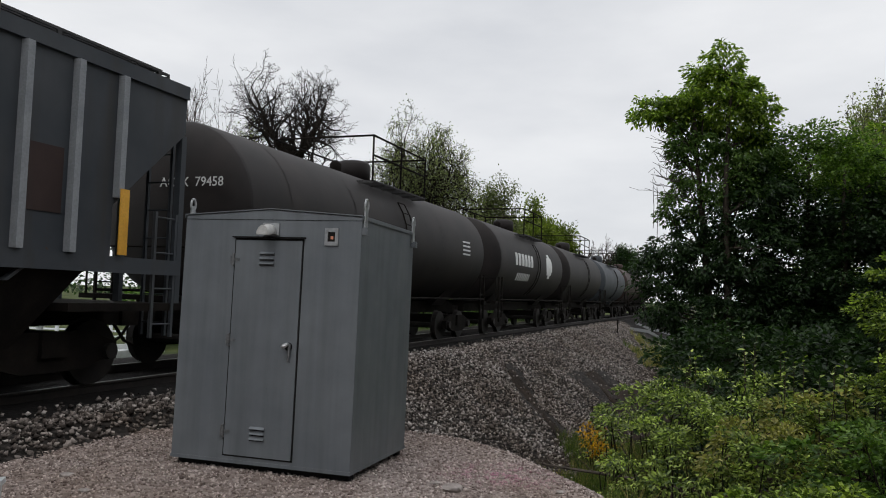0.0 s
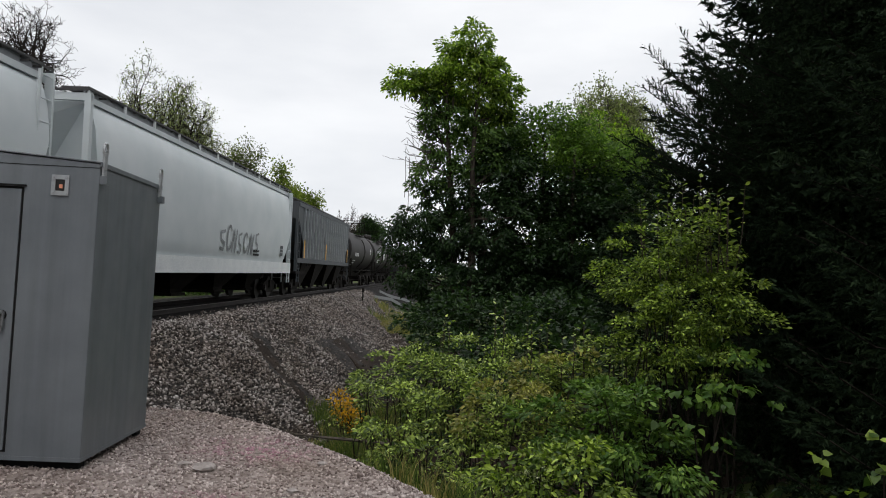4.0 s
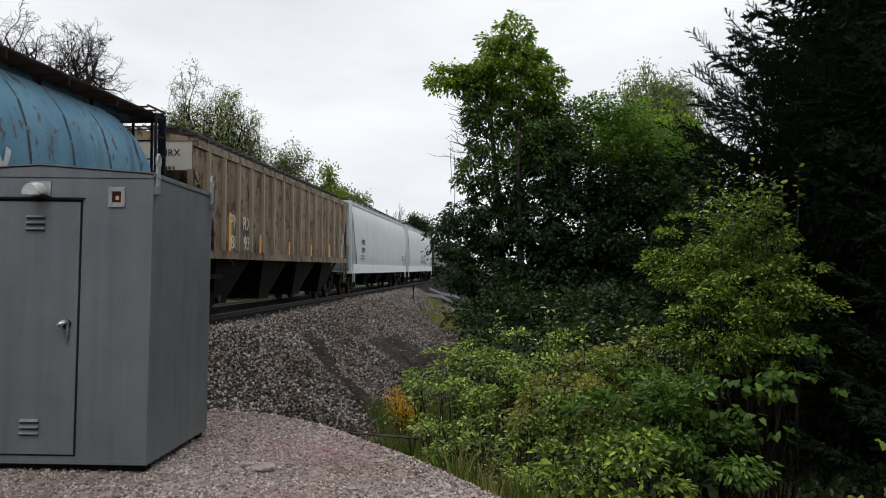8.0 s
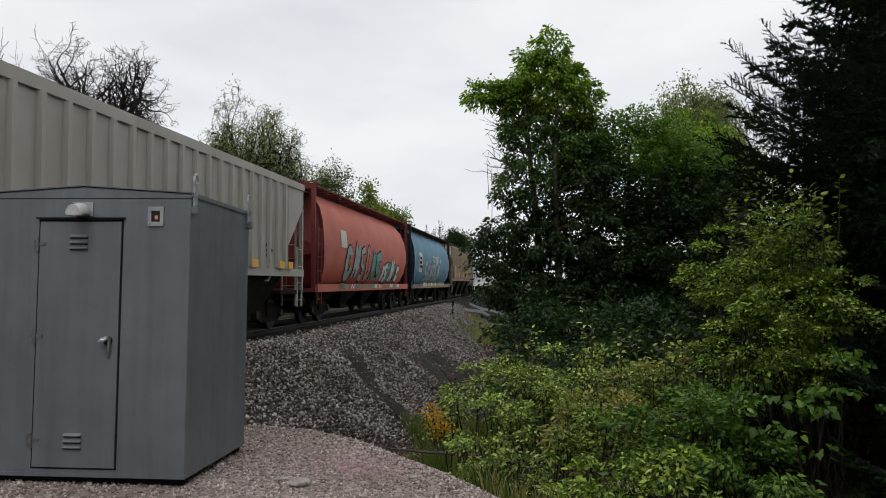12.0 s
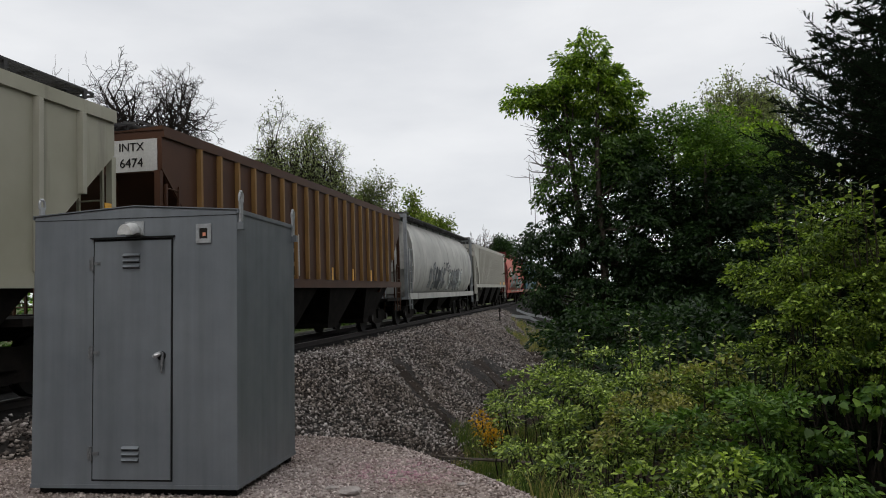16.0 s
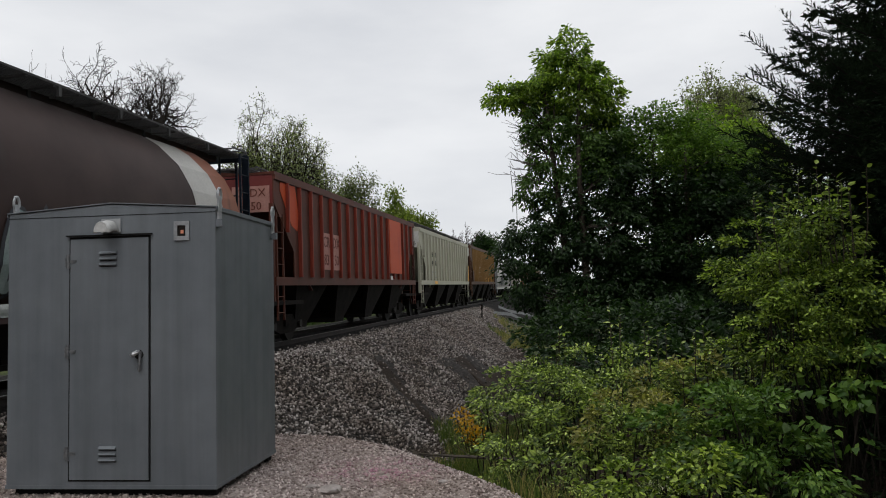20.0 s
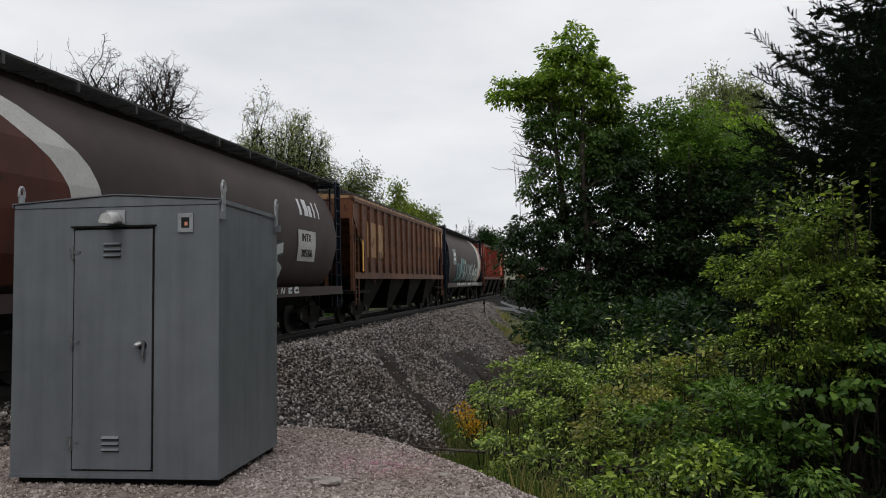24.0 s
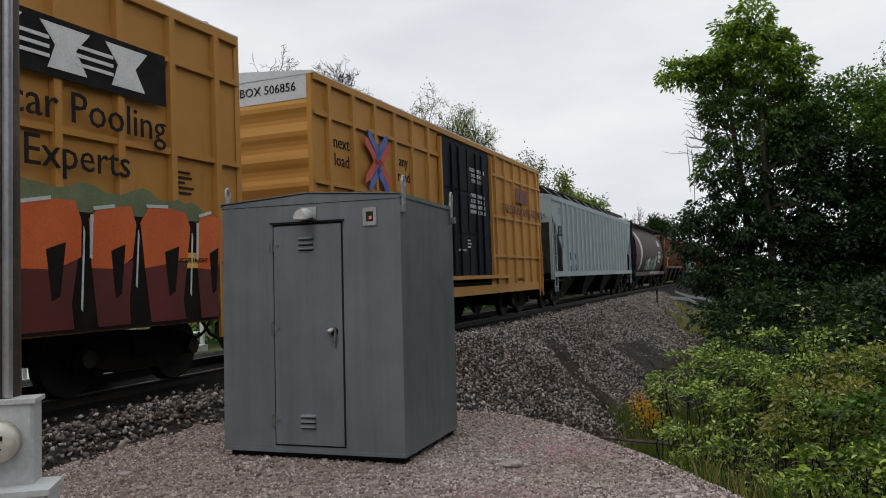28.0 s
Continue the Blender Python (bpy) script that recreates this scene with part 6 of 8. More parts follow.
    for k in range(3):
        part("owner_mark", Shape().box(4.28 + k * 0.5, 4.7 + k * 0.5, y - 0.076, y - 0.068, 3.55, 4.0), M_DARKRED, c, "red block emblem, worn")
    sign(c, "RAILCAR POOLING EXPERTS", 0.385, M_DARKRED, 5.2, y - 0.072, 3.27, spacing=0.9)
    sign(c, "CLOSE AND LOCK\nDOOR BEFORE\nMOVING CAR", 0.145, M_WHITE_MARK, 0.85, y - 0.05, 3.96)
    sign(c, "CIERRE Y PONGA\nEL SEGURO A LA\nPUERTA ANTES DE\nMOVER EL CARRO", 0.145, M_WHITE_MARK, 0.85, y - 0.05, 3.2)
    sign(c, "XGH52A", 0.15, M_DARKRED, 4.77, y - 0.002, 1.14)
    sign(c, "DO NOT HUMP", 0.075, M_WHITE_MARK, -0.45, y - 0.05, 1.95)
    part("notice", Shape().box(-1.3, -0.95, y - 0.05, y - 0.042, 2.98, 3.12), M_WHITE_MARK, c, "white notice label")
    part("notice", Shape().box(-1.3, -0.95, y - 0.05, y - 0.042, 2.66, 2.76), M_WHITE_MARK, c, "white notice label")
    bar_writing(c, 0.1, y - 0.045, 2.2, 0.3, 3, M_WHITE_MARK, 0.035, 0.05)
    part("reflector", Shape().box(-1.5, -1.38, y - 0.05, y - 0.042, 1.62, 2.1), M_YELLOW_MARK, c, "yellow reflector strip")
    sign(c, "FBOX 506856", 0.22, M_BLACK_MARK, -B - 0.036, -0.55, 4.66, end=True)
    bar_writing(c, -5.9, y, 1.6, 0.8, 3, M_SPRAYDARK, 0.05, 0.05)
    for z in (3.8, 3.1, 2.6):
        part("end_notice", Shape().box(-B - 0.066, -B - 0.06, 0.5, 1.0, z, z + 0.1), M_SPRAYDARK, c, "small stencilled lines")
    L = car_length(22)
    c, B, W = boxcar("yellow ribbed boxcar with orange and black graffiti", L, 2)
    y = -W - 0.006
    part("owner_panel", Shape().box(2.9, 5.85, y - 0.082, y - 0.07, 3.55, 4.2), M_BLACK_MARK, c, "black emblem panel with white blocks")
    for k, x in enumerate((3.45, 4.32, 5.2)):
        part("owner_mark", Shape().slab([(x - 0.33, 4.13), (x + 0.33, 4.13), (x + 0.13, 3.9), (x + 0.28, 3.64), (x - 0.24, 3.64), (x - 0.14, 3.9)], y - 0.09, y - 0.082), M_WHITE_MARK, c, "white block emblem")
        for q in range(3):
            part("emblem_stripe", Shape().box(x - 0.75, x - 0.22, y - 0.094, y - 0.082, 3.74 + 0.1 * q, 3.78 + 0.1 * q), M_WHITE_MARK, c)
    sign(c, "Railcar Pooling", 0.50, M_BLACK_MARK, 4.35, y - 0.074, 3.25)
    sign(c, "Experts", 0.48, M_BLACK_MARK, 4.5, y - 0.074, 2.72)
    # sprayed letters: a green cloud, black blocks, orange tops over dark red feet, white edge lines
    rng = random.Random(5)
    x1 = B - 0.62
    cloud = [(2.0, 1.6)]
    for k in range(40):
        u = 2.0 + (x1 - 2.0) * k / 39
        cloud.append((u, 2.34 + 0.10 * abs(math.sin(k * 0.42)) + 0.07 * math.sin(k * 0.9 + 1) - 0.12 * (k > 33)))
    cloud.append((x1, 1.6))
    gb = part("graffiti", Shape().slab(cloud[::-1], y - 0.072, y - 0.062), M_SPRAYGREEN, c, "large orange, red and black sprayed letters")
    part("stroke", Shape().box(2.0, x1, y - 0.076, y - 0.066, 0.8, 2.12), M_UNDER, gb)
    x = 2.05
    for k in range(6):
        w = (0.78, 0.66, 0.84, 0.72, 0.86, 0.62)[k]
        j = [rng.uniform(-0.05, 0.05) for _ in range(8)]
        top = [(x + 0.02, 1.5), (x - 0.02 + j[0], 2.05), (x + 0.10, 2.2 + j[1]), (x + w * 0.5, 2.26 + j[2]), (x + w - 0.1, 2.2 + j[3]), (x + w - 0.02, 2.02), (x + w - 0.06 + j[4], 1.62), (x + w * 0.55, 1.52 + j[5])]
        foot = [(x + 0.02, 1.5), (x + w * 0.55, 1.54 + j[5]), (x + w - 0.08, 1.6), (x + w - 0.2 + j[6], 1.1), (x + w - 0.14, 0.84), (x + 0.06 + j[7], 0.84)]
        part("stroke", Shape().slab(top[::-1], y - 0.082, y - 0.074), M_SPRAYORANGE, gb)
        part("stroke", Shape().slab(foot[::-1], y - 0.081, y - 0.073), M_SPRAYRED, gb)
        part("stroke", Shape().slab([(x + w * 0.42, 1.7), (x + w * 0.72, 1.78), (x + w * 0.62, 1.2), (x + w * 0.5, 1.15)], y - 0.086, y - 0.08), M_UNDER, gb)
        part("stroke", Shape().slab([(x + 0.06, 2.19 + j[1]), (x + w * 0.5, 2.25 + j[2]), (x + w * 0.5, 2.29 + j[2]), (x + 0.05, 2.23 + j[1])], y - 0.09, y - 0.08), M_SPRAYWHITE, gb)
        part("stroke", Shape().slab([(x + w - 0.05, 1.25 + j[0] * 4), (x + w - 0.03, 1.22 + j[0] * 4), (x + w + 0.02, 1.9), (x + w + 0.005, 1.96)], y - 0.09, y - 0.08), M_SPRAYWHITE, gb)
        if k % 2:
            part("stroke", Shape().slab([(x - 0.01, 1.62), (x + 0.02, 1.6), (x + 0.05, 2.1), (x + 0.01, 2.1)], y - 0.092, y - 0.082), M_SPRAYWHITE, gb)
        x += w + 0.09
    part("notice", Shape().box(B - 1.5, B - 0.75, y - 0.08, y - 0.06, 1.5, 1.7), M_YELLOW_MARK, c, "yellow height notice plate")
    sign(c, "EXCESS HEIGHT", 0.085, M_BLACK_MARK, B - 1.12, y - 0.083, 1.6)
    bar_writing(c, B - 1.2, y - 0.004, 2.75, 0.5, 5, M_RUSTDARK, 0.028, 0.04)


make_train()


# ---- plants ----
LEAF_LONG = (np.array([(0, 0, 0), (-0.22, 0.28, 0.05), (-0.2, 0.6, 0.04), (0, 1.0, -0.08), (0.2, 0.6, 0.04), (0.22, 0.28, 0.05)], float),
             np.array([(0, 2, 1), (0, 3, 2), (0, 4, 3), (0, 5, 4)]))
LEAF_HEART = (np.array([(0, 0, 0), (-0.42, 0.0, 0.06), (-0.46, 0.4, 0.05), (0, 1.0, -0.1), (0.46, 0.4, 0.05), (0.42, 0.0, 0.06)], float),
              np.array([(0, 2, 1), (0, 3, 2), (0, 4, 3), (0, 5, 4)]))
LEAF_SMALL = (np.array([(0, 0, 0), (-0.28, 0.45, 0.06), (0, 1.0, 0), (0.28, 0.45, 0.06)], float), np.array([(0, 2, 1), (0, 3, 2)]))


def leaf_cloud(name, pts, heading, size, form, mat, parent, rng, droop=0.35, spread=0.6, label="", normals=None):
    """Many leaves joined: pts where they sit, heading the way their tips point (unit, roughly)."""
    base, tris = form
    n = len(pts)
    tip = heading + rng.normal(0, spread, (n, 3))
    tip[:, 2] -= droop
    tip /= np.linalg.norm(tip, axis=1)[:, None] + 1e-9
    up = np.array([0, 0, 1.0]) + rng.normal(0, 0.55, (n, 3)) if normals is None else normals + rng.normal(0, 0.5, (n, 3))
    side = np.cross(tip, up)
    side /= np.linalg.norm(side, axis=1)[:, None] + 1e-9
    nor = np.cross(side, tip)
    v = base[None, :, 0, None] * side[:, None] + base[None, :, 1, None] * tip[:, None] + base[None, :, 2, None] * nor[:, None]
    v = v * size[:, None, None] + pts[:, None]
    k = len(base)
    f = (tris[None] + k * np.arange(n)[:, None, None]).reshape(-1, 3)
    ob = new(name, raw_mesh(name, v.reshape(-1, 3), f, mat))
    ob.parent = parent
    return tagged(ob, label)


def clumps_in(lobes, per_m2, rng, shell=0.5):
    """Places of leaf clumps: spread through the lobes, more of them near their skins."""
    out, away = [], []
    for x, y, z, rh, rv in lobes:
        n = max(3, int(per_m2 * 4 * rh * (rh + rv) * (0.4 if z < -0.4 else 1.0)))
        d = rng.normal(size=(n, 3))
        d /= np.linalg.norm(d, axis=1)[:, None]
        r = shell + (1 - shell) * rng.random(n) ** 0.6
        r = r * (1 + 0.30 * np.sin(5 * d[:, 0] + 3 * x) * np.sin(4 * d[:, 2] + 2 * y + 3 * d[:, 1]))
        out.append(np.array([x, y, z]) + d * r[:, None] * np.array([rh, rh, rv]))
        away.append(d)
    return np.concatenate(out), np.concatenate(away)


def crown(name, lobes, per_m2, leaves, size, form, mat, parent, rng, loose=0.2, droop=0.35, shell=0.5, label="", spread=0.6, flat=0.7):
    c, d = clumps_in(lobes, per_m2, rng, shell)
    n = len(c) * leaves
    idx = np.repeat(np.arange(len(c)), leaves)
    # each clump is a small dome: leaves lie like tiles over it, tips out and down
    u = rng.normal(size=(n, 3)) + 0.55 * d[idx] + np.array([0, 0, 0.75])
    u /= np.linalg.norm(u, axis=1)[:, None]
    wide = np.repeat(rng.uniform(0.6, 1.35, len(c)), leaves)[:, None] * loose
    pts = c[idx] + u * np.array([1, 1, flat]) * wide * rng.uniform(0.45, 1.1, (n, 1))
    heading = u * np.array([1.0, 1.0, 0.3]) + d[idx] * 0.35
    leaf_cloud(name, pts, heading, size * rng.uniform(0.6, 1.25, n), form, mat, parent, rng, droop, spread * 0.6, label, u + np.array([0, 0, 0.25]))
    return c


def limb(sh, a, b, r0, r1, rng, n=5, bend=0.12, sides=6):
    a, b = Vector(a), Vector(b)
    ln = (b - a).length
    pts = []
    for i in range(n + 1):
        t = i / n
        p = a.lerp(b, t)
        if 0 < i < n:
            p += Vector(rng.normal(0, bend * ln * 0.35, 3))
        p.z -= 0.12 * ln * (t - t * t) * 1.2
        pts.append(p)
    sh.tube(pts, [r0 + (r1 - r0) * i / n for i in range(n + 1)], sides)


def leafy_tree(name, label, base, top, crowns, *, r=0.12, leaves=48, seed=1, limbs=60, bark=None, loose=0.33, lean=(0, 0), stems=1, extra=None, droop=0.5, form=LEAF_LONG):
    """crowns: rows of (lobes, material, clumps per square metre, leaf size, label)."""
    rng = np.random.default_rng(seed)
    tree = thing(name, label, "tree", m=pose(base[0], base[1], 0))
    inv = Vector((base[0], base[1], 0))
    nodes = []
    for k in range(stems):
        sh = Shape()
        pts = []
        off = Vector((0.35 * math.cos(2.1 * k + seed), 0.35 * math.sin(2.1 * k + seed), 0)) if stems > 1 else Vector()
        for i in range(11):
            t = i / 10
            p = Vector((lean[0] * t + 0.10 * math.sin(5 * t + k), lean[1] * t + 0.10 * math.cos(4 * t + 2 * k), base[2] - 0.3 + (top - base[2]) * t)) + off * (0.4 + 1.2 * t)
            pts.append(p)
        sh.tube(pts, [r * (1 - 0.85 * i / 10) + 0.012 for i in range(11)], 9)
        nodes += pts[3:]
        part("trunk", sh, bark or M_BARK, tree, smooth=True)
    ends = []
    for lobes, mat, per_m2, size, lab in crowns:
        loc = [(x - inv.x, y - inv.y, z, a, b) for x, y, z, a, b in lobes]
        ends.append(crown("crown", loc, per_m2, leaves, size, form, mat, tree, rng, loose, droop, label=lab, flat=0.85, spread=0.7))
    c = np.concatenate(ends)
    br = Shape()
    pick = rng.choice(len(c), min(limbs, len(c)), replace=False)
    for i in pick:
        e = Vector(c[i])
        low = [p for p in nodes if p.z < e.z - 0.1] or nodes[:1]
        s = min(low, key=lambda p: (p - e).length)
        limb(br, s, e, 0.035, 0.007, rng, 5, 0.14, 5)
    tagged(part("branch_tangle", br, bark or M_BARK, tree), kind="stuff")
    if extra:
        extra(tree, inv, rng)
    return tree


def bare_twigs(tree, inv, rng):
    """Dead twigs that hang out of the crown's thin flank."""
    sh = Shape()
    for k in range(16):
        a = Vector((5.6, 19.0, 4.2 + 0.09 * k)) - inv
        b = a + Vector((-0.75 - 0.35 * rng.random(), 0.25 * rng.normal(), 0.0 + 0.6 * rng.random()))
        limb(sh, a, b, 0.016, 0.005, rng, 4, 0.2, 4)
        for q in range(4):
            m = a.lerp(b, 0.4 + 0.15 * q)
            limb(sh, m, m + Vector(rng.normal(0, 0.22, 3)), 0.007, 0.004, rng, 2, 0.2, 3)
    for k in range(2):
        p = Vector((4.72 + 0.1 * k, 19.2, 4.6)) - inv
        sh.tube([p, p + Vector((0.03, 0, -0.5)), p + Vector((0.02, 0, -1.05 - 0.4 * k))], 0.008, 4)
    tagged(part("dead_twig_tangle", sh, M_BARK_PALE, tree, "bare grey dead twigs"), kind="stuff")


# leaf colour steps down from a lit top to a shaded lower crown
TALL_TOP = [(6.35, 18.9, 7.65, 0.36, 0.5), (6.1, 18.9, 7.15, 0.55, 0.5), (5.55, 19.0, 6.95, 0.4, 0.4), (6.75, 18.8, 6.95, 0.42, 0.4), (4.6, 19.2, 6.5, 0.42, 0.3), (5.15, 19.1, 6.3, 0.5, 0.38),
            (6.2, 18.9, 6.45, 0.85, 0.5), (7.25, 18.7, 6.4, 0.38, 0.36), (6.95, 18.8, 5.95, 0.5, 0.4)]
TALL_MID = [(5.35, 19.1, 5.75, 0.45, 0.4), (6.4, 18.9, 5.5, 0.55, 0.55), (7.05, 18.8, 5.2, 0.5, 0.6), (5.65, 19.0, 4.9, 0.45, 0.5), (6.35, 18.9, 4.5, 0.6, 0.6), (5.35, 19.1, 4.05, 0.5, 0.4), (7.3, 18.7, 5.5, 0.4, 0.5), (6.9, 18.8, 4.6, 0.5, 0.5), (5.9, 19.0, 5.6, 0.5, 0.4)]
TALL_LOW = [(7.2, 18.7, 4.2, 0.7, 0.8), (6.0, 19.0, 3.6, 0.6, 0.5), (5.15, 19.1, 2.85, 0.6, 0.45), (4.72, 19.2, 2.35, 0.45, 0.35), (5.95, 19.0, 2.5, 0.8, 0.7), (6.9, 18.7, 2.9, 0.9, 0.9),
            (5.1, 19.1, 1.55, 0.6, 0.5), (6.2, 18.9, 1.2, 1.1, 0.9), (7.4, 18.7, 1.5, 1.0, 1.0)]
leafy_tree("broadleaf_tree", "tall broadleaf tree, top coloured as lit, open lower crown as shaded", (6.25, 18.9, -0.9), 7.5,
           [(TALL_TOP, M_LEAF_TREE, 13.0, 0.115, "light-green leaves of the top, lit tone in the colour"), (TALL_MID, M_LEAF_MID, 9.5, 0.11, "thin green middle crown with gaps"), (TALL_LOW, M_LEAF_DARK, 12.0, 0.11, "green lower crown, colour darkened for shade")],
           seed=3, extra=bare_twigs, stems=2, leaves=70, loose=0.25, limbs=120, droop=0.8)
# upper and lower leaves of one tree, toned for light and shade
SECOND_TOP = [(8.05, 19.1, 5.55, 0.5, 0.45), (8.65, 19.0, 5.8, 0.42, 0.4), (9.15, 18.9, 5.7, 0.45, 0.45), (9.7, 18.8, 5.35, 0.5, 0.5), (8.5, 19.0, 5.0, 0.8, 0.6), (9.5, 18.8, 4.7, 0.9, 0.6), (10.4, 18.5, 4.8, 0.55, 0.6),
              (7.75, 19.1, 4.8, 0.5, 0.6)]
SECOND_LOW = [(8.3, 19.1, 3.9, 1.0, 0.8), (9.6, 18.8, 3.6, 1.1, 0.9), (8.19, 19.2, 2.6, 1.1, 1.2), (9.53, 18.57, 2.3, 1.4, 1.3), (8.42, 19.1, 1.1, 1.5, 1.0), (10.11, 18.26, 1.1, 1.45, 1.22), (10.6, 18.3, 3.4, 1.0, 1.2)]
leafy_tree("broadleaf_tree", "green broadleaf tree behind the bushes, lower crown coloured as shaded", (9.0, 18.9, -0.9), 5.4,
           [(SECOND_TOP, M_LEAF_FRESH, 16.0, 0.10, "mid-green upper leaves"), (SECOND_LOW, M_LEAF_DARK, 14.0, 0.12, "green lower leaves, colour darkened for shade")], seed=5, stems=3, form=LEAF_SMALL, leaves=48)
leafy_tree("broadleaf_tree", "light green broadleaf tree in fresh leaf", (12.1, 22.0, -0.8), 6.2,
           [([(11.2, 22.46, 5.9, 0.8, 0.7), (11.9, 22.1, 6.1, 0.7, 0.7), (12.6, 21.7, 5.6, 0.8, 0.9), (13.2, 21.43, 4.9, 0.9, 1.0), (12.0, 22.0, 4.4, 1.6, 1.2), (12.0, 22.0, 2.8, 1.8, 1.4)], M_LEAF_TREE, 9.5, 0.13, "")], seed=7, form=LEAF_SMALL)


def shrub(name, label, lobes, mat, *, seed, per_m2=7, leaves=130, size=0.055, form=LEAF_LONG, loose=0.2, category="bush", droop=0.3, shell=0.45, second=None, stems=14, share=0.45):
    rng = np.random.default_rng(seed)
    x0 = sum(l[0] for l in lobes) / len(lobes)
    y0 = sum(l[1] for l in lobes) / len(lobes)
    bush = thing(name, label, category, m=pose(x0, y0, 0))
    loc = [(x - x0, y - y0, z, a, b) for x, y, z, a, b in lobes]
    c = crown("foliage", loc, per_m2, leaves, size, form, mat, bush, rng, loose, droop, shell, flat=0.5)
    if second:
        m2, frac, lab = second
        c2 = [loc[i] for i in frac]
        crown("foliage", [(x, y, z + 0.17, a * 0.9, b * 0.85) for x, y, z, a, b in c2], per_m2 * share, leaves, size, form, m2, bush, rng, loose, droop, 0.8, lab)
    st = Shape()
    for k in range(stems * max(1, len(lobes) // 2)):
        e = Vector(c[rng.integers(len(c))])
        gx, gy = e.x * 0.8 + rng.normal(0, 0.1), e.y * 0.8 + rng.normal(0, 0.1)
        limb(st, (gx, gy, zg(gx + x0, gy + y0) - 0.05), e, 0.014, 0.005, rng, 4, 0.1, 5)
    tagged(part("stem_tangle", st, M_SPRUCE_BARK, bush), kind="stuff")
    return bush


BUSH_A = [(2.27, 10.13, 0.05, 0.53, 0.49), (2.71, 9.5, 0.25, 0.61, 0.4), (2.3, 8.78, -0.25, 0.63, 0.5), (2.35, 9.6, -0.5, 0.7, 0.55)]
shrub("shrub", "bright green leafy shrub at the edge of the ditch", BUSH_A, M_LEAF_BUSH, seed=11)
BUSH_B = [(3.18, 9.14, 0.40, 0.56, 0.46), (2.78, 8.22, -0.1, 0.63, 0.5), (3.51, 8.37, 0.22, 0.63, 0.5)]
shrub("shrub", "dense green leafy shrub with upright shoots", BUSH_B, M_LEAF_BUSH, seed=12)
BUSH_C = [(3.83, 7.78, 0.22, 0.5, 0.41), (3.11, 7.45, -0.15, 0.59, 0.45), (4.3, 7.52, 0.45, 0.44, 0.38)]
shrub("shrub", "green shrub with a patch of yellowing leaves", BUSH_C, M_LEAF_BUSH, seed=13, second=(M_LEAF_TAN, (0, 1), "yellowing tan leaves"), share=0.8)
BUSH_D = [(3.53, 6.81, 0.0, 0.53, 0.45), (3.79, 6.2, 0.12, 0.42, 0.48), (3.95, 6.9, -0.1, 0.5, 0.6)]
shrub("shrub", "green shrub tangled with vine leaves", BUSH_D, M_LEAF_VINE, seed=14, size=0.068)
FRONT = [(2.52, 6.07, -0.22, 0.31, 0.21), (2.88, 6.01, -0.13, 0.39, 0.27), (3.09, 5.68, -0.16, 0.28, 0.21), (2.75, 6.0, -0.5, 0.5, 0.35)]
shrub("shrub", "low lime-green leafy shrub beside the gravel", FRONT, M_LEAF_LIME, seed=15, size=0.064)
bloom_at = np.random.default_rng(71)
spots = np.repeat(np.array([2.62, 6.0, -0.15]) + bloom_at.normal(0, 1, (26, 3)) * np.array([0.12, 0.12, 0.05]), 7, 0)
spray = thing("blossom_sprays", "small white blossom sprays on the low shrub", "flower", kind="stuff")
leaf_cloud("petals", spots + bloom_at.normal(0, 0.014, spots.shape), bloom_at.normal(0, 1, spots.shape), np.full(len(spots), 0.02), LEAF_SMALL, M_BLOSSOM, spray, bloom_at, 0.0, 0.5)
shrub("shrub", "low green weeds at the gravel's edge", [(2.19, 7.15, -0.45, 0.36, 0.28), (2.4, 6.6, -0.55, 0.3, 0.25)], M_LEAF_BUSH, seed=16, size=0.06)


def shoots(label, places, mat, seed, size=0.08):
    """Upright leafy shoots that stand out of the thicket."""
    rng = np.random.default_rng(seed)
    x0, y0 = places[0][0], places[0][1]
    sp = thing("sapling", label, "sapling", m=pose(x0, y0, 0))
    pts, head = [], []
    st = Shape()
    for x, y, z, rh, rv in places:
        for k in range(5):
            bx, by = x - x0 + rng.normal(0, rh), y - y0 + rng.normal(0, rh)
            tz = z + 0.06 + rv * rng.uniform(0.4, 1.4)
            bend = Vector((rng.normal(0, 0.05), rng.normal(0, 0.05), 0))
            a, b = Vector((bx, by, z - rv * 2.6)), Vector((bx, by, tz)) + bend
            st.tube([a, a.lerp(b, 0.5) + bend * 0.3, b], [0.008, 0.006, 0.003], 4)
            for q in range(22):
                t = q / 21
                ang = 2.4 * q
                p = a.lerp(b, t)
                pts.append(p)
                head.append((math.cos(ang) * 0.9, math.sin(ang) * 0.9, 0.35))
    tagged(part("stem_tangle", st, M_BARK, sp), kind="stuff")
    n = len(pts)
    leaf_cloud("foliage", np.array(pts), np.array(head), size * rng.uniform(0.6, 1.2, n), LEAF_LONG, mat, sp, rng, 0.1, 0.25)


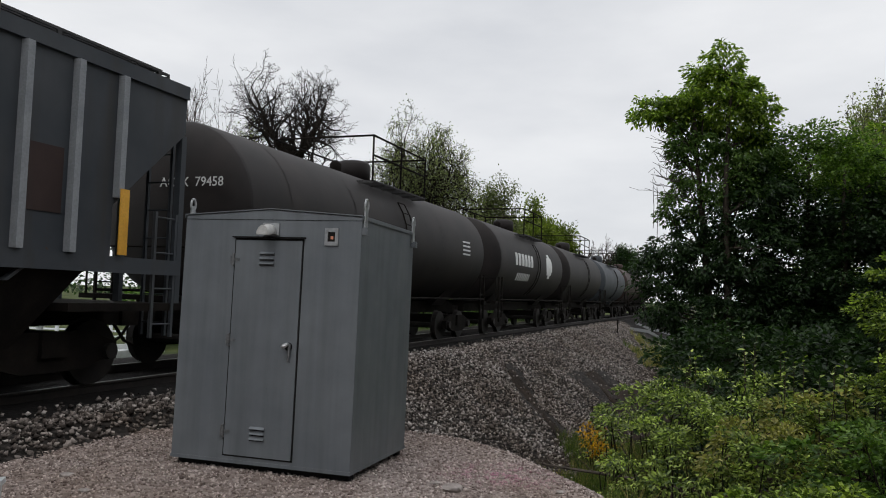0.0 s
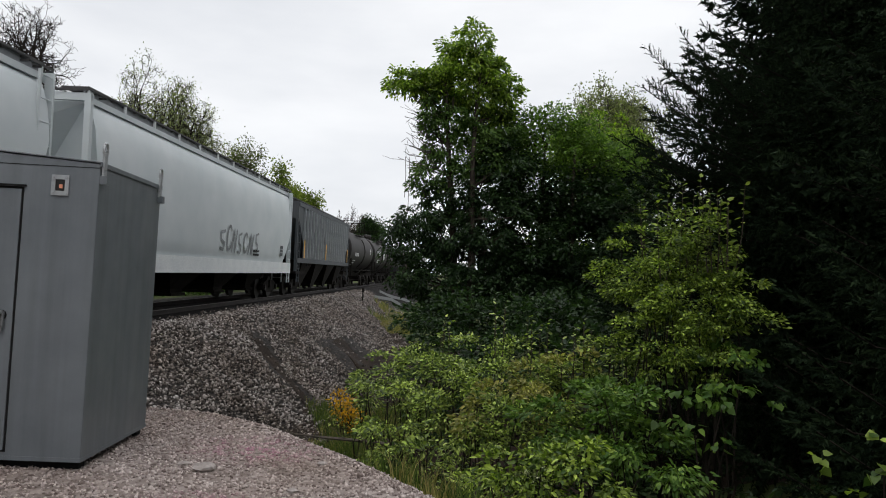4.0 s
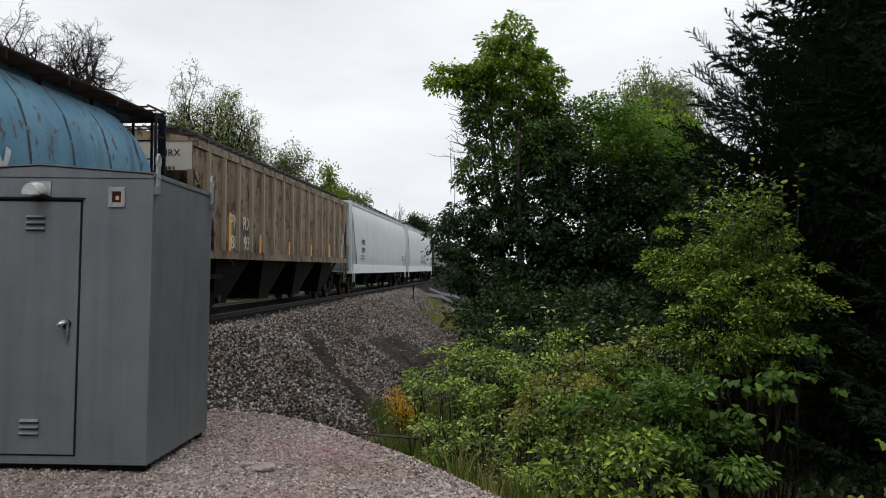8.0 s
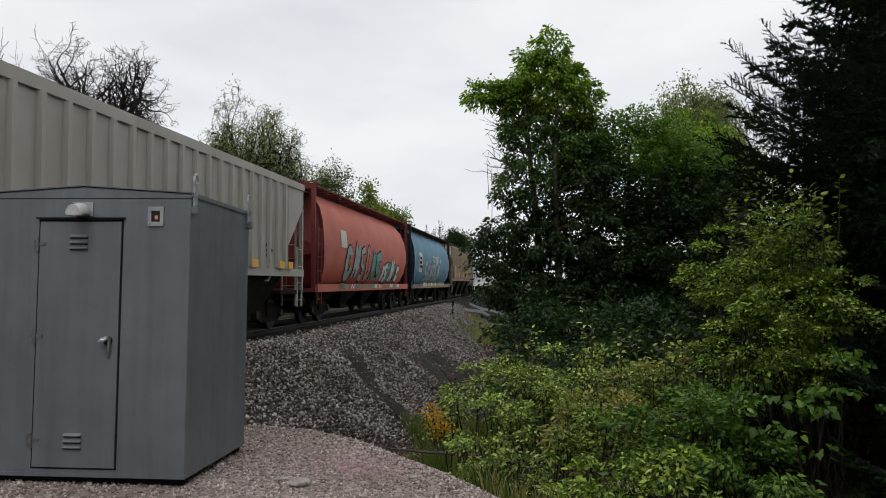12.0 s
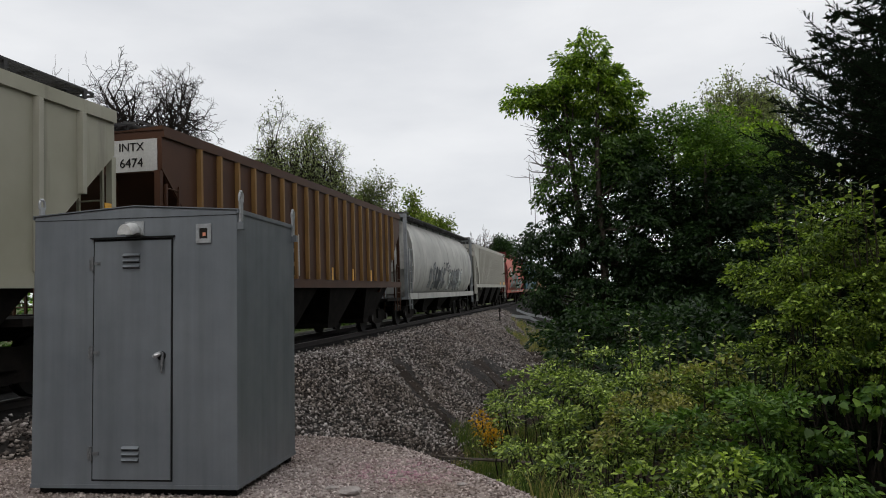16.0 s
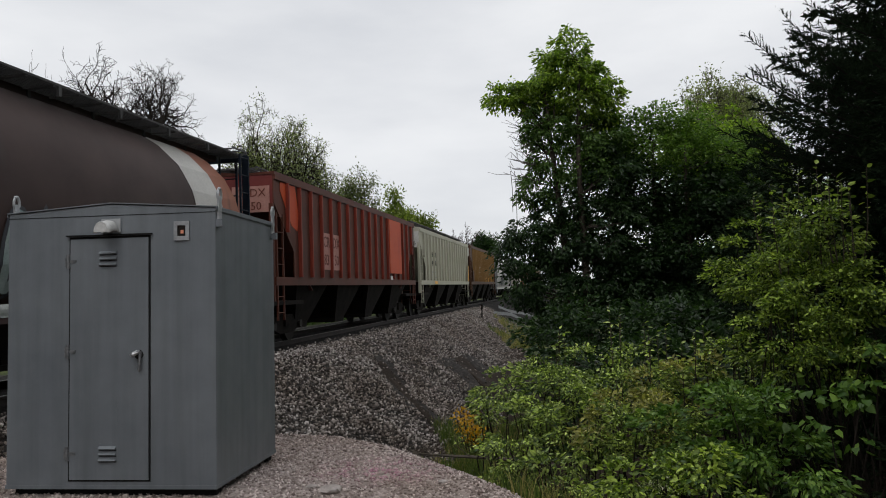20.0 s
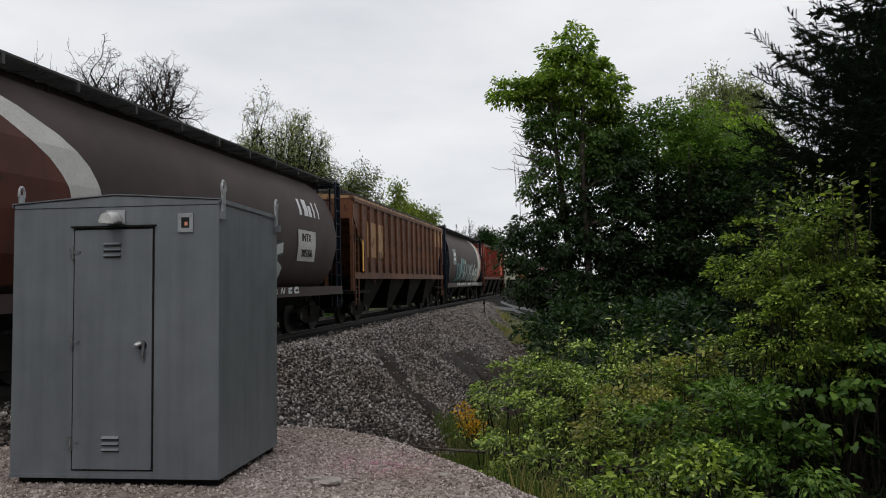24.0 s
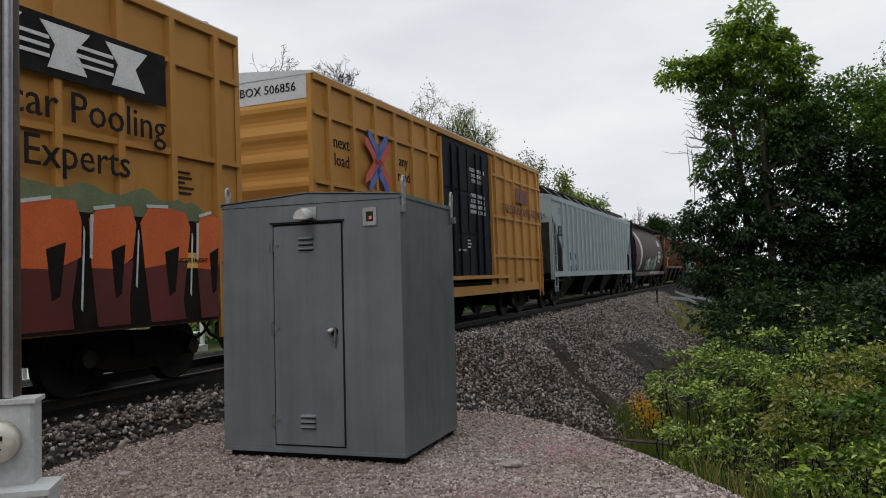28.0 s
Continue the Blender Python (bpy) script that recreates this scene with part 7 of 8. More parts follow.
shoots("thin green shoots rising from the shrubs", [(3.4, 8.84, 0.80, 0.08, 0.31), (2.85, 9.46, 0.58, 0.09, 0.25), (3.68, 8.29, 0.70, 0.09, 0.25), (4.24, 7.56, 0.80, 0.15, 0.28),
                                                    (3.98, 7.81, 0.66, 0.11, 0.22)], M_LEAF_BUSH, 21)
shoots("lime-green leafy shoots above the tall shrub", [(4.92, 6.88, 2.24, 0.07, 0.24), (4.72, 7.14, 2.17, 0.07, 0.24), (5.02, 6.69, 2.14, 0.08, 0.24), (4.5, 7.35, 2.05, 0.1, 0.2)], M_LEAF_LIME, 22)
BUSH_T = [(4.89, 7.03, 1.95, 0.37, 0.31), (4.57, 7.36, 1.78, 0.54, 0.35), (4.4, 7.58, 1.45, 0.35, 0.38), (4.74, 7.01, 1.42, 0.65, 0.49), (4.84, 6.7, 1.1, 0.51, 0.36), (4.53, 6.91, 0.82, 0.6, 0.33)]
shrub("tall_shrub", "tall lime-green shrub overgrown with creeper", BUSH_T, M_LEAF_LIME, seed=17, size=0.048, per_m2=14, leaves=120, loose=0.17, stems=10)
shrub("vine", "trailing vine with broad heart-shaped leaves", [(4.73, 6.27, 0.72, 0.34, 0.2), (4.57, 5.9, 0.48, 0.36, 0.10), (4.22, 6.16, 0.25, 0.33, 0.38), (4.62, 6.55, 0.55, 0.4, 0.3)], M_LEAF_VINE,
      seed=18, form=LEAF_HEART, size=0.075, per_m2=12, leaves=10, loose=0.13, category="vine", droop=0.8, stems=8)
shrub("sapling", "sparse lime-green sprigs in front of the spruce", [(3.53, 3.62, 0.35, 0.3, 0.28), (4.05, 4.52, 0.05, 0.3, 0.25), (3.7, 4.0, -0.2, 0.35, 0.3)], M_LEAF_LIME,
      seed=19, form=LEAF_HEART, size=0.06, per_m2=9, leaves=7, loose=0.1, category="sapling", stems=8)
# feet of the shrubs above, shade put into a darker leaf colour
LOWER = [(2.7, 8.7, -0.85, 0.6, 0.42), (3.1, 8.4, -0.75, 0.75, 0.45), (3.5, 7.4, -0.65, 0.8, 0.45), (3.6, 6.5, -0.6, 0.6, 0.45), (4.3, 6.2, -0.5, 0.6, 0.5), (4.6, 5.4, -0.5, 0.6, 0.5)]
shrub("undergrowth", "low foliage of the shrubs, leaf colour darkened for shade", LOWER, M_LEAF_DARK, seed=25, size=0.07, per_m2=8, leaves=60, stems=5)
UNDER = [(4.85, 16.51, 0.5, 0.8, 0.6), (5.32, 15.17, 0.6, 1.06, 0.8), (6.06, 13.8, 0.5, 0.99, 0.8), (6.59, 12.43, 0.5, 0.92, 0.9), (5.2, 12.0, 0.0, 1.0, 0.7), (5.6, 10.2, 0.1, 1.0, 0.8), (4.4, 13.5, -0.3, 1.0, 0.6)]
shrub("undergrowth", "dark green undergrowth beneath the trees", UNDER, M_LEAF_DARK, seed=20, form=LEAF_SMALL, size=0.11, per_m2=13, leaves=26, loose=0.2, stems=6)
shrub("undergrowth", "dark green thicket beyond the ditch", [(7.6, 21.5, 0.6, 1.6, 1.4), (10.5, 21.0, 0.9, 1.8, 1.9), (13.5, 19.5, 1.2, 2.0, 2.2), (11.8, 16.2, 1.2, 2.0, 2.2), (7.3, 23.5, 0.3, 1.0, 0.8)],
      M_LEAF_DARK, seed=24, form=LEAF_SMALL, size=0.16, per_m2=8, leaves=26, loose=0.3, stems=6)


# ---- spruce ----
def spruce(x, y, height, reach, seed, near=True, arms=()):
    """arms: single long limbs, as (x, y, z of the tip, rise from the trunk)."""
    rng = np.random.default_rng(seed)
    base = zg(x, y)
    tree = thing("spruce_tree", "tall dark spruce with dense needle branches, tips turned up", "tree", m=pose(x, y, base))
    part("trunk", Shape().tube([(0, 0, -0.3), (0.03, 0, height * 0.5), (0, 0, height)], [0.26, 0.15, 0.02], 10), M_SPRUCE_BARK, tree, smooth=True)
    wood = Shape()
    seg_a, seg_b, broad = [], [], []

    def bough(z, ang, ln, coarse):
        d = Vector((math.cos(ang), math.sin(ang), 0))
        sag = rng.uniform(0.22, 0.36)
        pts = [d * (ln * t) + Vector((0, 0, z + ln * (0.04 * t - sag * t * t + (sag + 0.06) * t ** 4))) for t in (0, 0.2, 0.4, 0.6, 0.8, 1.0)]
        wood.tube(pts, [0.024 * (1 - t) + 0.005 for t in (0, 0.2, 0.4, 0.6, 0.8, 1.0)], 4)
        side = Vector((-d.y, d.x, 0))
        steps = int(ln / (0.34 if coarse else 0.10))
        for j in range(1, steps + 1):
            t = j / steps
            f = t * 5
            a = pts[min(int(f), 4)].lerp(pts[min(int(f) + 1, 5)], f - min(int(f), 4))
            tl = (0.20 + 0.62 * (1 - t) ** 0.8) * rng.uniform(0.6, 1.2)
            for sg in (-1, 1):
                b = a + side * (sg * tl * 0.7) + d * (tl * 0.7) + Vector((0, 0, tl * (rng.uniform(-0.7, 0.1) + 0.35 * t)))
                seg_a.append(a)
                seg_b.append(b)
                if t < 0.85 and (j % 2 or coarse):
                    m = a.lerp(b, 0.55)
                    seg_a.append(m)
                    seg_b.append(m + d * 0.1 + side * (sg * 0.06) + Vector((0, 0, -rng.uniform(0.15, 0.5))))
        seg_a.append(pts[4])
        seg_b.append(pts[5] + d * 0.16 + Vector((0, 0, 0.12)))
        broad.extend([coarse] * (len(seg_a) - len(broad)))

    fine_a, fine_b = [], []

    def arm(tip, drop):
        """One long slender limb whose end turns up, set with short pointed twigs."""
        root = Vector((0, 0, tip.z - drop))
        pts = [Vector((tip.x * t, tip.y * t, root.z + drop * (0.25 * t + 0.75 * t ** 3.0))) for t in [k / 12 for k in range(13)]]
        wood.tube(pts, [0.026 * (1 - k / 12) + 0.004 for k in range(13)], 4)
        ln = (tip - root).length
        n = int(ln * 0.62 / 0.05)
        for j in range(n + 1):
            t = 0.38 + 0.62 * j / n
            f = min(t * 12, 11.999)
            p, q = pts[int(f)], pts[int(f) + 1]
            a = p.lerp(q, f - int(f))
            d = (q - p).normalized()
            for sg in (0, 1):
                w = Vector(rng.normal(0, 1, 3))
                w -= w.dot(d) * d
                w = w.normalized()
                tl = (0.09 + 0.42 * (1 - t) ** 0.8) * rng.uniform(0.6, 1.25)
                b = a + (d * 0.72 + w * 0.66 + Vector((0, 0, 0.12))) * tl
                fine_a.append(a)
                fine_b.append(b)
                if tl > 0.16:
                    for h in (0.35, 0.65):
                        m = a.lerp(b, h)
                        v = Vector(rng.normal(0, 0.6, 3))
                        fine_a.append(m)
                        fine_b.append(m + (d * 0.8 + w * 0.4 + v * 0.7).normalized() * tl * 0.5)
        fine_a.append(pts[9])
        fine_b.append(pts[12] + (pts[12] - pts[11]) * 0.3)

    z = 0.25
    while z < height - 0.3:
        k = 1 - z / height
        n = 11 if z < 8.5 else 6
        ph = rng.uniform(0, 6.28)
        for i in range(n):
            if z > 12.5 and i % 2:
                continue
            ang = ph + 2 * math.pi * i / n + rng.normal(0, 0.15)
            # branches on the far side stay coarse
            coarse = math.cos(ang) > 0.35 or math.sin(ang) > 0.6 or z > 8.5 or not near
            bough(z, ang, reach * k ** 0.75 * rng.uniform(0.72, 1.04), coarse)
        z += rng.uniform(0.17, 0.27) if z < 9.5 else 0.45
    for tx, ty, tz, drop in arms:
        arm(Vector((tx - x, ty - y, tz - base)), drop)
    tagged(part("branch_tangle", wood, M_SPRUCE_BARK, tree), kind="stuff")
    sets = [(seg_a, seg_b, np.array(broad), 30 if near else 20, 0.0115 if near else 0.018, (0.025, 0.055), 0.05)]
    if fine_a:
        sets.append((fine_a, fine_b, np.zeros(len(fine_a), bool), 40, 0.0035, (0.010, 0.022), 0.018))
    for sa, sb, wide_ones, per, thin, (n0, n1), lean in sets:
        a, b = np.array([tuple(p) for p in sa]), np.array([tuple(p) for p in sb])
        n = len(a) * per
        t = np.tile(np.linspace(0.05, 1.0, per), len(a))
        ax = np.repeat(b - a, per, 0)
        ln = np.linalg.norm(ax, axis=1)[:, None]
        ax = ax / ln
        p = np.repeat(a, per, 0) + ax * ln * t[:, None]
        out = rng.normal(size=(n, 3))
        out -= (out * ax).sum(1)[:, None] * ax
        out /= np.linalg.norm(out, axis=1)[:, None]
        wide = np.repeat(np.where(wide_ones, 1.6, 1.0), per)[:, None]
        tip = p + ax * lean + out * rng.uniform(n0, n1, (n, 1)) * wide
        w = np.cross(ax, out) * thin * wide ** 2
        v = np.stack([p - w, p + w, tip], 1).reshape(-1, 3)
        ob = new("needles", raw_mesh("needles", v, np.arange(3 * n).reshape(-1, 3), M_NEEDLE))
        ob.parent = tree


ARMS = ((5.02, 8.4, 4.4, 1.3), (5.34, 8.5, 4.24, 0.9), (5.58, 8.5, 4.71, 1.5), (4.94, 8.3, 3.87, 0.8), (5.33, 8.8, 4.1, 1.0), (4.97, 8.2, 3.59, 0.7), (5.11, 8.3, 3.29, 0.6), (5.28, 9.6, 3.53, 1.0),
        (5.43, 9.4, 3.57, 1.1), (5.33, 9.5, 3.24, 0.9), (5.99, 8.6, 4.88, 0.7), (5.82, 8.2, 4.48, 0.9), (5.63, 8.3, 4.4, 1.2), (5.43, 9.2, 3.26, 0.8), (5.2, 8.5, 4.0, 1.2), (5.15, 8.6, 3.7, 0.9),
        (5.5, 8.4, 4.1, 1.1), (5.7, 8.6, 4.5, 1.1))
spruce(9.6, 9.0, 12.2, 5.2, 31, arms=ARMS)
# mostly unseen spruce, set close to put the right-hand bushes in shade
spruce(8.0, 4.3, 13.0, 4.1, 32)
# coarse spruces added behind as dark backing for gaps in the first
spruce(12.8, 12.2, 15.0, 4.6, 33, False)
spruce(13.5, 7.0, 15.0, 4.6, 34, False)


# ---- far trees ----
def grow(height, wide, seed, *, fork=0.45, limbs=5, thick=0.35, wild=0.16, levels=4, vase=0.55, lift_by=0.05):
    """Curving limbs, each with side branches: rows of (points, radii, level), scaled to the height and half-width."""
    rng = np.random.default_rng(seed)
    out = []
    lift = np.array([0, 0, 1.0])

    def run(p, d, ln, r, lv):
        n = 7 if lv < 3 else 4
        pts, rad = [p], [r]
        for i in range(n):
            d = d + rng.normal(0, wild * (1.0 + 0.25 * lv), 3) + lift * (lift_by if lv < 3 else 0.0)
            d = d / np.linalg.norm(d)
            p = p + d * ln / n
            pts.append(p)
            rad.append(r * (1 - 0.82 * (i + 1) / n) + 0.006)
            if lv < levels and i >= (1 if lv else 2):
                for q in range(2 if rng.random() < (0.55 if lv < 3 else 0.35) else 1):
                    side = rng.normal(size=3)
                    side -= side.dot(d) * d
                    side /= np.linalg.norm(side)
                    nd = d * 0.72 + side * rng.uniform(0.55, 0.95)
                    run(p, nd / np.linalg.norm(nd), ln * rng.uniform(0.42, 0.62) * (1 - 0.35 * i / n), max(rad[-1] * 0.6, 0.012), lv + 1)
        out.append((pts, rad, lv))

    trunk = [np.zeros(3)]
    for i in range(5):
        trunk.append(trunk[-1] + np.array([rng.normal(0, 0.12), rng.normal(0, 0.12), height * fork / 5]))
    out.append((trunk, [thick * (1 - 0.09 * i) for i in range(6)], 0))
    ph = rng.uniform(0, 6.28)
    for k in range(limbs):
        ang = ph + 2 * math.pi * k / limbs + rng.normal(0, 0.25)
        lean = vase * (0.25 + 0.95 * ((k * 0.618) % 1.0))
        d = np.array([math.cos(ang) * lean, math.sin(ang) * lean, 1.0])
        run(trunk[-1 - (k % 2)], d / np.linalg.norm(d), height * (1 - fork) * rng.uniform(0.85, 1.05), thick * 0.5, 1)
    tips = np.array([p[0][-1] for p in out])
    kz = (height * (1 - fork)) / (np.percentile(tips[:, 2], 99) - height * fork)
    kr = wide / np.percentile(np.hypot(tips[:, 0], tips[:, 1]), 95)
    fit = lambda p: (p[0] * kr, p[1] * kr, p[2] if p[2] < height * fork else height * fork + (p[2] - height * fork) * kz)
    return [([fit(p) for p in pts], rad, lv) for pts, rad, lv in out]


def far_tree(name, label, x, y, height, wide, seed, leaf=None, leaves=0, size=0.16, loose=0.3, bark=None, thick=0.3, fork=0.45, limbs=5, wild=0.16, levels=4, vase=0.55, lift_by=0.05, base=None):
    rng = np.random.default_rng(seed + 100)
    z0 = zg(x, y) if base is None else base
    tree = thing(name, label, "tree", m=pose(x, y, z0))
    runs = grow(height, wide, seed, fork=fork, limbs=limbs, thick=thick, wild=wild, levels=levels, vase=vase, lift_by=lift_by)
    trunk, twigs = Shape(), Shape()
    spots = []
    for pts, rad, lv in runs:
        (trunk if lv == 0 else twigs).tube(pts, rad, (8, 6, 4, 3, 3)[lv], cap=False)
        if lv >= levels - 1:
            spots += pts[1:]
    part("trunk", trunk, bark or M_BARK, tree)
    tagged(part("branch_tangle", twigs, bark or M_BARK, tree), kind="stuff")
    if leaf:
        e = np.array(spots)
        idx = np.repeat(np.arange(len(e)), leaves)
        n = len(idx)
        off = rng.normal(0, loose, (n, 3))
        leaf_cloud("crown", e[idx] + off, off / loose * 0.5, size * rng.uniform(0.6, 1.3, n), LEAF_SMALL, leaf, tree, rng, 0.2, 0.6)
    return tree


far_tree("bare_tree", "bare dark branching tree with no leaves", -12.0, 53.7, 18.1, 5.6, 40, thick=0.5, fork=0.62, limbs=9, wild=0.17, vase=2.1, lift_by=0.03, bark=M_SPRUCE_BARK)
far_tree("bare_tree", "thin bare tree with pale twigs", -20.8, 57.0, 18.2, 2.6, 4, thick=0.16, fork=0.4, levels=3)
far_tree("budding_tree", "small rounded tree in thin pale spring leaf", -17.6, 57.0, 14.6, 2.6, 9, M_LEAF_PALE, 2, 0.17, 0.2, thick=0.2, levels=3, fork=0.6)
far_tree("budding_tree", "rounded tree in thin spring leaf with dark limbs", -3.3, 52.5, 13.6, 4.4, 26, M_LEAF_BUD, 1, 0.13, 0.2, thick=0.32, fork=0.55, limbs=15, wild=0.16, vase=1.9, lift_by=0.02, bark=M_SPRUCE_BARK)
far_tree("budding_tree", "tree in thin pale spring leaf", 1.9, 66.0, 11.9, 2.7, 13, M_LEAF_PALE, 4, 0.2, 0.25, thick=0.24, levels=3, fork=0.5, limbs=7, vase=1.5, wild=0.22)
far_tree("broadleaf_tree", "olive-green leafy tree beyond the railway", 6.4, 80.0, 11.4, 2.8, 14, M_LEAF_OLIVE, 12, 0.3, 0.4, thick=0.24, levels=3, limbs=8, vase=1.6, wild=0.22)
far_tree("broadleaf_tree", "olive-green leafy tree beyond the railway", 9.6, 86.0, 10.0, 2.6, 15, M_LEAF_OLIVE, 12, 0.34, 0.45, thick=0.24, levels=3, limbs=8, vase=1.6, wild=0.22)
far_tree("bare_tree", "bare spreading tree far along the line", 18.6, 108.0, 10.6, 2.4, 16, thick=0.2, fork=0.5)
far_tree("broadleaf_tree", "dark green round tree far along the line", 26.2, 127.0, 10.0, 2.4, 17, M_LEAF_DARK, 20, 0.4, 0.5, thick=0.22, levels=3)
far_tree("budding_tree", "airy tree in pale spring leaf behind the thicket", 14.4, 27.0, 10.0, 1.9, 18, M_LEAF_BUD, 2, 0.11, 0.13, bark=M_BARK_PALE, thick=0.14, fork=0.4)
far_tree("budding_tree", "airy tree in pale spring leaf behind the thicket", 16.4, 27.0, 9.6, 1.9, 19, M_LEAF_BUD, 2, 0.11, 0.13, bark=M_BARK_PALE, thick=0.14, fork=0.4)


def woods_belt():
    """A belt of woods that closes the view all round; unseen trees added close behind the gravel pad block light."""
    rng = np.random.default_rng(77)
    pts, head = [], []
    for k in range(150):
        a = 2 * math.pi * k / 150 + rng.normal(0, 0.01)
        # the unseen side is drawn in and made taller to dim low light
        near = smooth01((-math.cos(a) + 0.25) / 0.6)
        r = rng.uniform(150, 190) * (1 - near) + rng.uniform(24, 34) * near
        x, y = r * math.sin(a), r * math.cos(a)
        s, d = line_place(np.array([x]), np.array([y]))
        if abs(d[0]) < 9:
            continue
        z0, h = zg(x, y), rng.uniform(5, 9.0) + 4 * near
        m = 260 + int(400 * near)
        u = rng.normal(size=(m, 3))
        u /= np.linalg.norm(u, axis=1)[:, None]
        c = np.array([x, y, z0 + h * 0.5]) + u * np.array([5.5 - 2.5 * near, 5.5 - 2.5 * near, h * 0.5]) * (0.6 + 0.45 * rng.random((m, 1)))
        pts.append(c)
        head.append(u)
    pts, head = np.concatenate(pts), np.concatenate(head)
    ob = leaf_cloud("woods_belt", pts, head, rng.uniform(0.5, 1.3, len(pts)), LEAF_SMALL, M_LEAF_DARK, None, rng, 0.2, 0.5)
    tagged(ob, "belt of dark green woods, its unseen near side added to block light", "woods", kind="stuff")


woods_belt()
HEDGE = [(0, 0, 0.9, 1.5, 1.4), (0.8, 2.2, 0.8, 1.4, 1.2), (-0.8, -2.2, 1.0, 1.4, 1.4)]
for k, s in enumerate((-46, -39, 14.5, 21, 27, 33, 39, 45, 52, 59, 66)):
    p = track(s, -8.6 - 0.5 * (k % 3))
    zz = zg(p.x, p.y)
    shrub("hedge_bush", "green bush on the far side of the track", [(p.x + a, p.y + b, zz + c, d, e) for a, b, c, d, e in HEDGE], M_LEAF_MID, seed=60 + k, form=LEAF_SMALL, size=0.2, per_m2=6, leaves=22, loose=0.3, stems=3)


def rail_fence():
    """A pale concrete deck across the track, kerbed and railed along its open edges."""
    z = -0.34
    x1, y1 = -9.55, 24.3
    slab = Shape().box(-20.0, x1, 8.0, y1, z - 0.6, z)
    tagged(new("concrete_deck", slab.mesh("concrete_deck", M_BOXGREY)), "pale concrete deck across the railway", "pavement", kind="structure")
    fence = thing("rail_fence", "pale metal post-and-rail fence round the concrete deck", "fence", m=pose(0, 0, 0))
    part("kerb", Shape().box(x1 - 0.25, x1 + 0.04, 8.0, y1 + 0.03, z - 0.6, z + 0.16), M_BOXGREY, fence, "grey concrete kerb")
    part("kerb", Shape().box(-20.0, x1 - 0.26, y1 - 0.2, y1 + 0.03, z - 0.6, z + 0.14), M_BOXGREY, fence, "grey concrete kerb")
    for k in range(7):
        part("post", Shape().cbox(x1 - 0.17, x1 - 0.05, y1 - 0.1 - 2.35 * k, y1 + 0.02 - 2.35 * k, z + 0.12, z + 1.05, 0.012), M_BOXGREY, fence)
    for k in range(1, 5):
        part("post", Shape().cbox(x1 - 1.75 * k, x1 + 0.1 - 1.75 * k, y1 - 0.14, y1 - 0.04, z + 0.1, z + 1.05, 0.012), M_WHITESILL, fence)
    for h in (0.55, 0.98):
        part("rail", Shape().tube([(x1 - 0.11, 9.0, z + h), (x1 - 0.11, y1 - 0.04, z + h), (-18.5, y1 - 0.09, z + h)], 0.035, 6), M_WHITESILL, fence)


rail_fence()


# ---- grass, weeds and fallen wood ----
def grass(name, label, boxes, mats, seed, high=0.28, least=2):
    rng = np.random.default_rng(seed)
    tuft = tagged(new(name), label, "grass", kind="stuff")
    for mi, (mat, share) in enumerate(mats):
        ps = []
        for x0, x1, y0, y1, n in boxes:
            n = int(n * share)
            c = np.stack([rng.uniform(x0, x1, n // 14 + 1), rng.uniform(y0, y1, n // 14 + 1)], 1)
            ps.append(np.repeat(c, 14, 0)[:n] + rng.normal(0, 0.05, (n, 2)))
        ps = np.concatenate(ps)
        z, kind = ground_height(ps[:, 0], ps[:, 1])
        ok = kind >= least
        ps, z = ps[ok], z[ok]
        n = len(ps)
        root = np.column_stack([ps, z - 0.02])
        ang = rng.uniform(0, 6.28, n)
        w = np.column_stack([np.cos(ang), np.sin(ang), np.zeros(n)]) * 0.004
        h = high * rng.uniform(0.4, 1.2, n)
        lean = rng.normal(0, 0.3, (n, 2)) * h[:, None]
        mid = root + np.column_stack([lean * 0.35, h * 0.6])
        tip = root + np.column_stack([lean, h])
        v = np.stack([root - w, root + w, mid - w * 0.8, mid + w * 0.8, tip], 1).reshape(-1, 3)
        f = (np.array([(0, 1, 3), (0, 3, 2), (2, 3, 4)])[None] + 5 * np.arange(n)[:, None, None]).reshape(-1, 3)
        ob = new("blades", raw_mesh("blades", v, f, mat))
        ob.parent = tuft


grass("grass", "rough green grass at the edge of the gravel and in the ditch", [(1.5, 2.6, 4.2, 8.0, 3500), (1.2, 3.2, 8.0, 13.0, 7500), (2.2, 4.5, 12, 17, 6500)],
      [(M_GRASS, 0.8), (M_DRY, 0.2)], 41)


grass("grass", "pale yellow-green grass on the end of the bank", [(8.4, 10.2, 36, 41, 3000), (10.0, 11.8, 42, 47, 2500)], [(M_GRASS, 0.45), (M_DRY, 0.55)], 43, 0.42, 0)


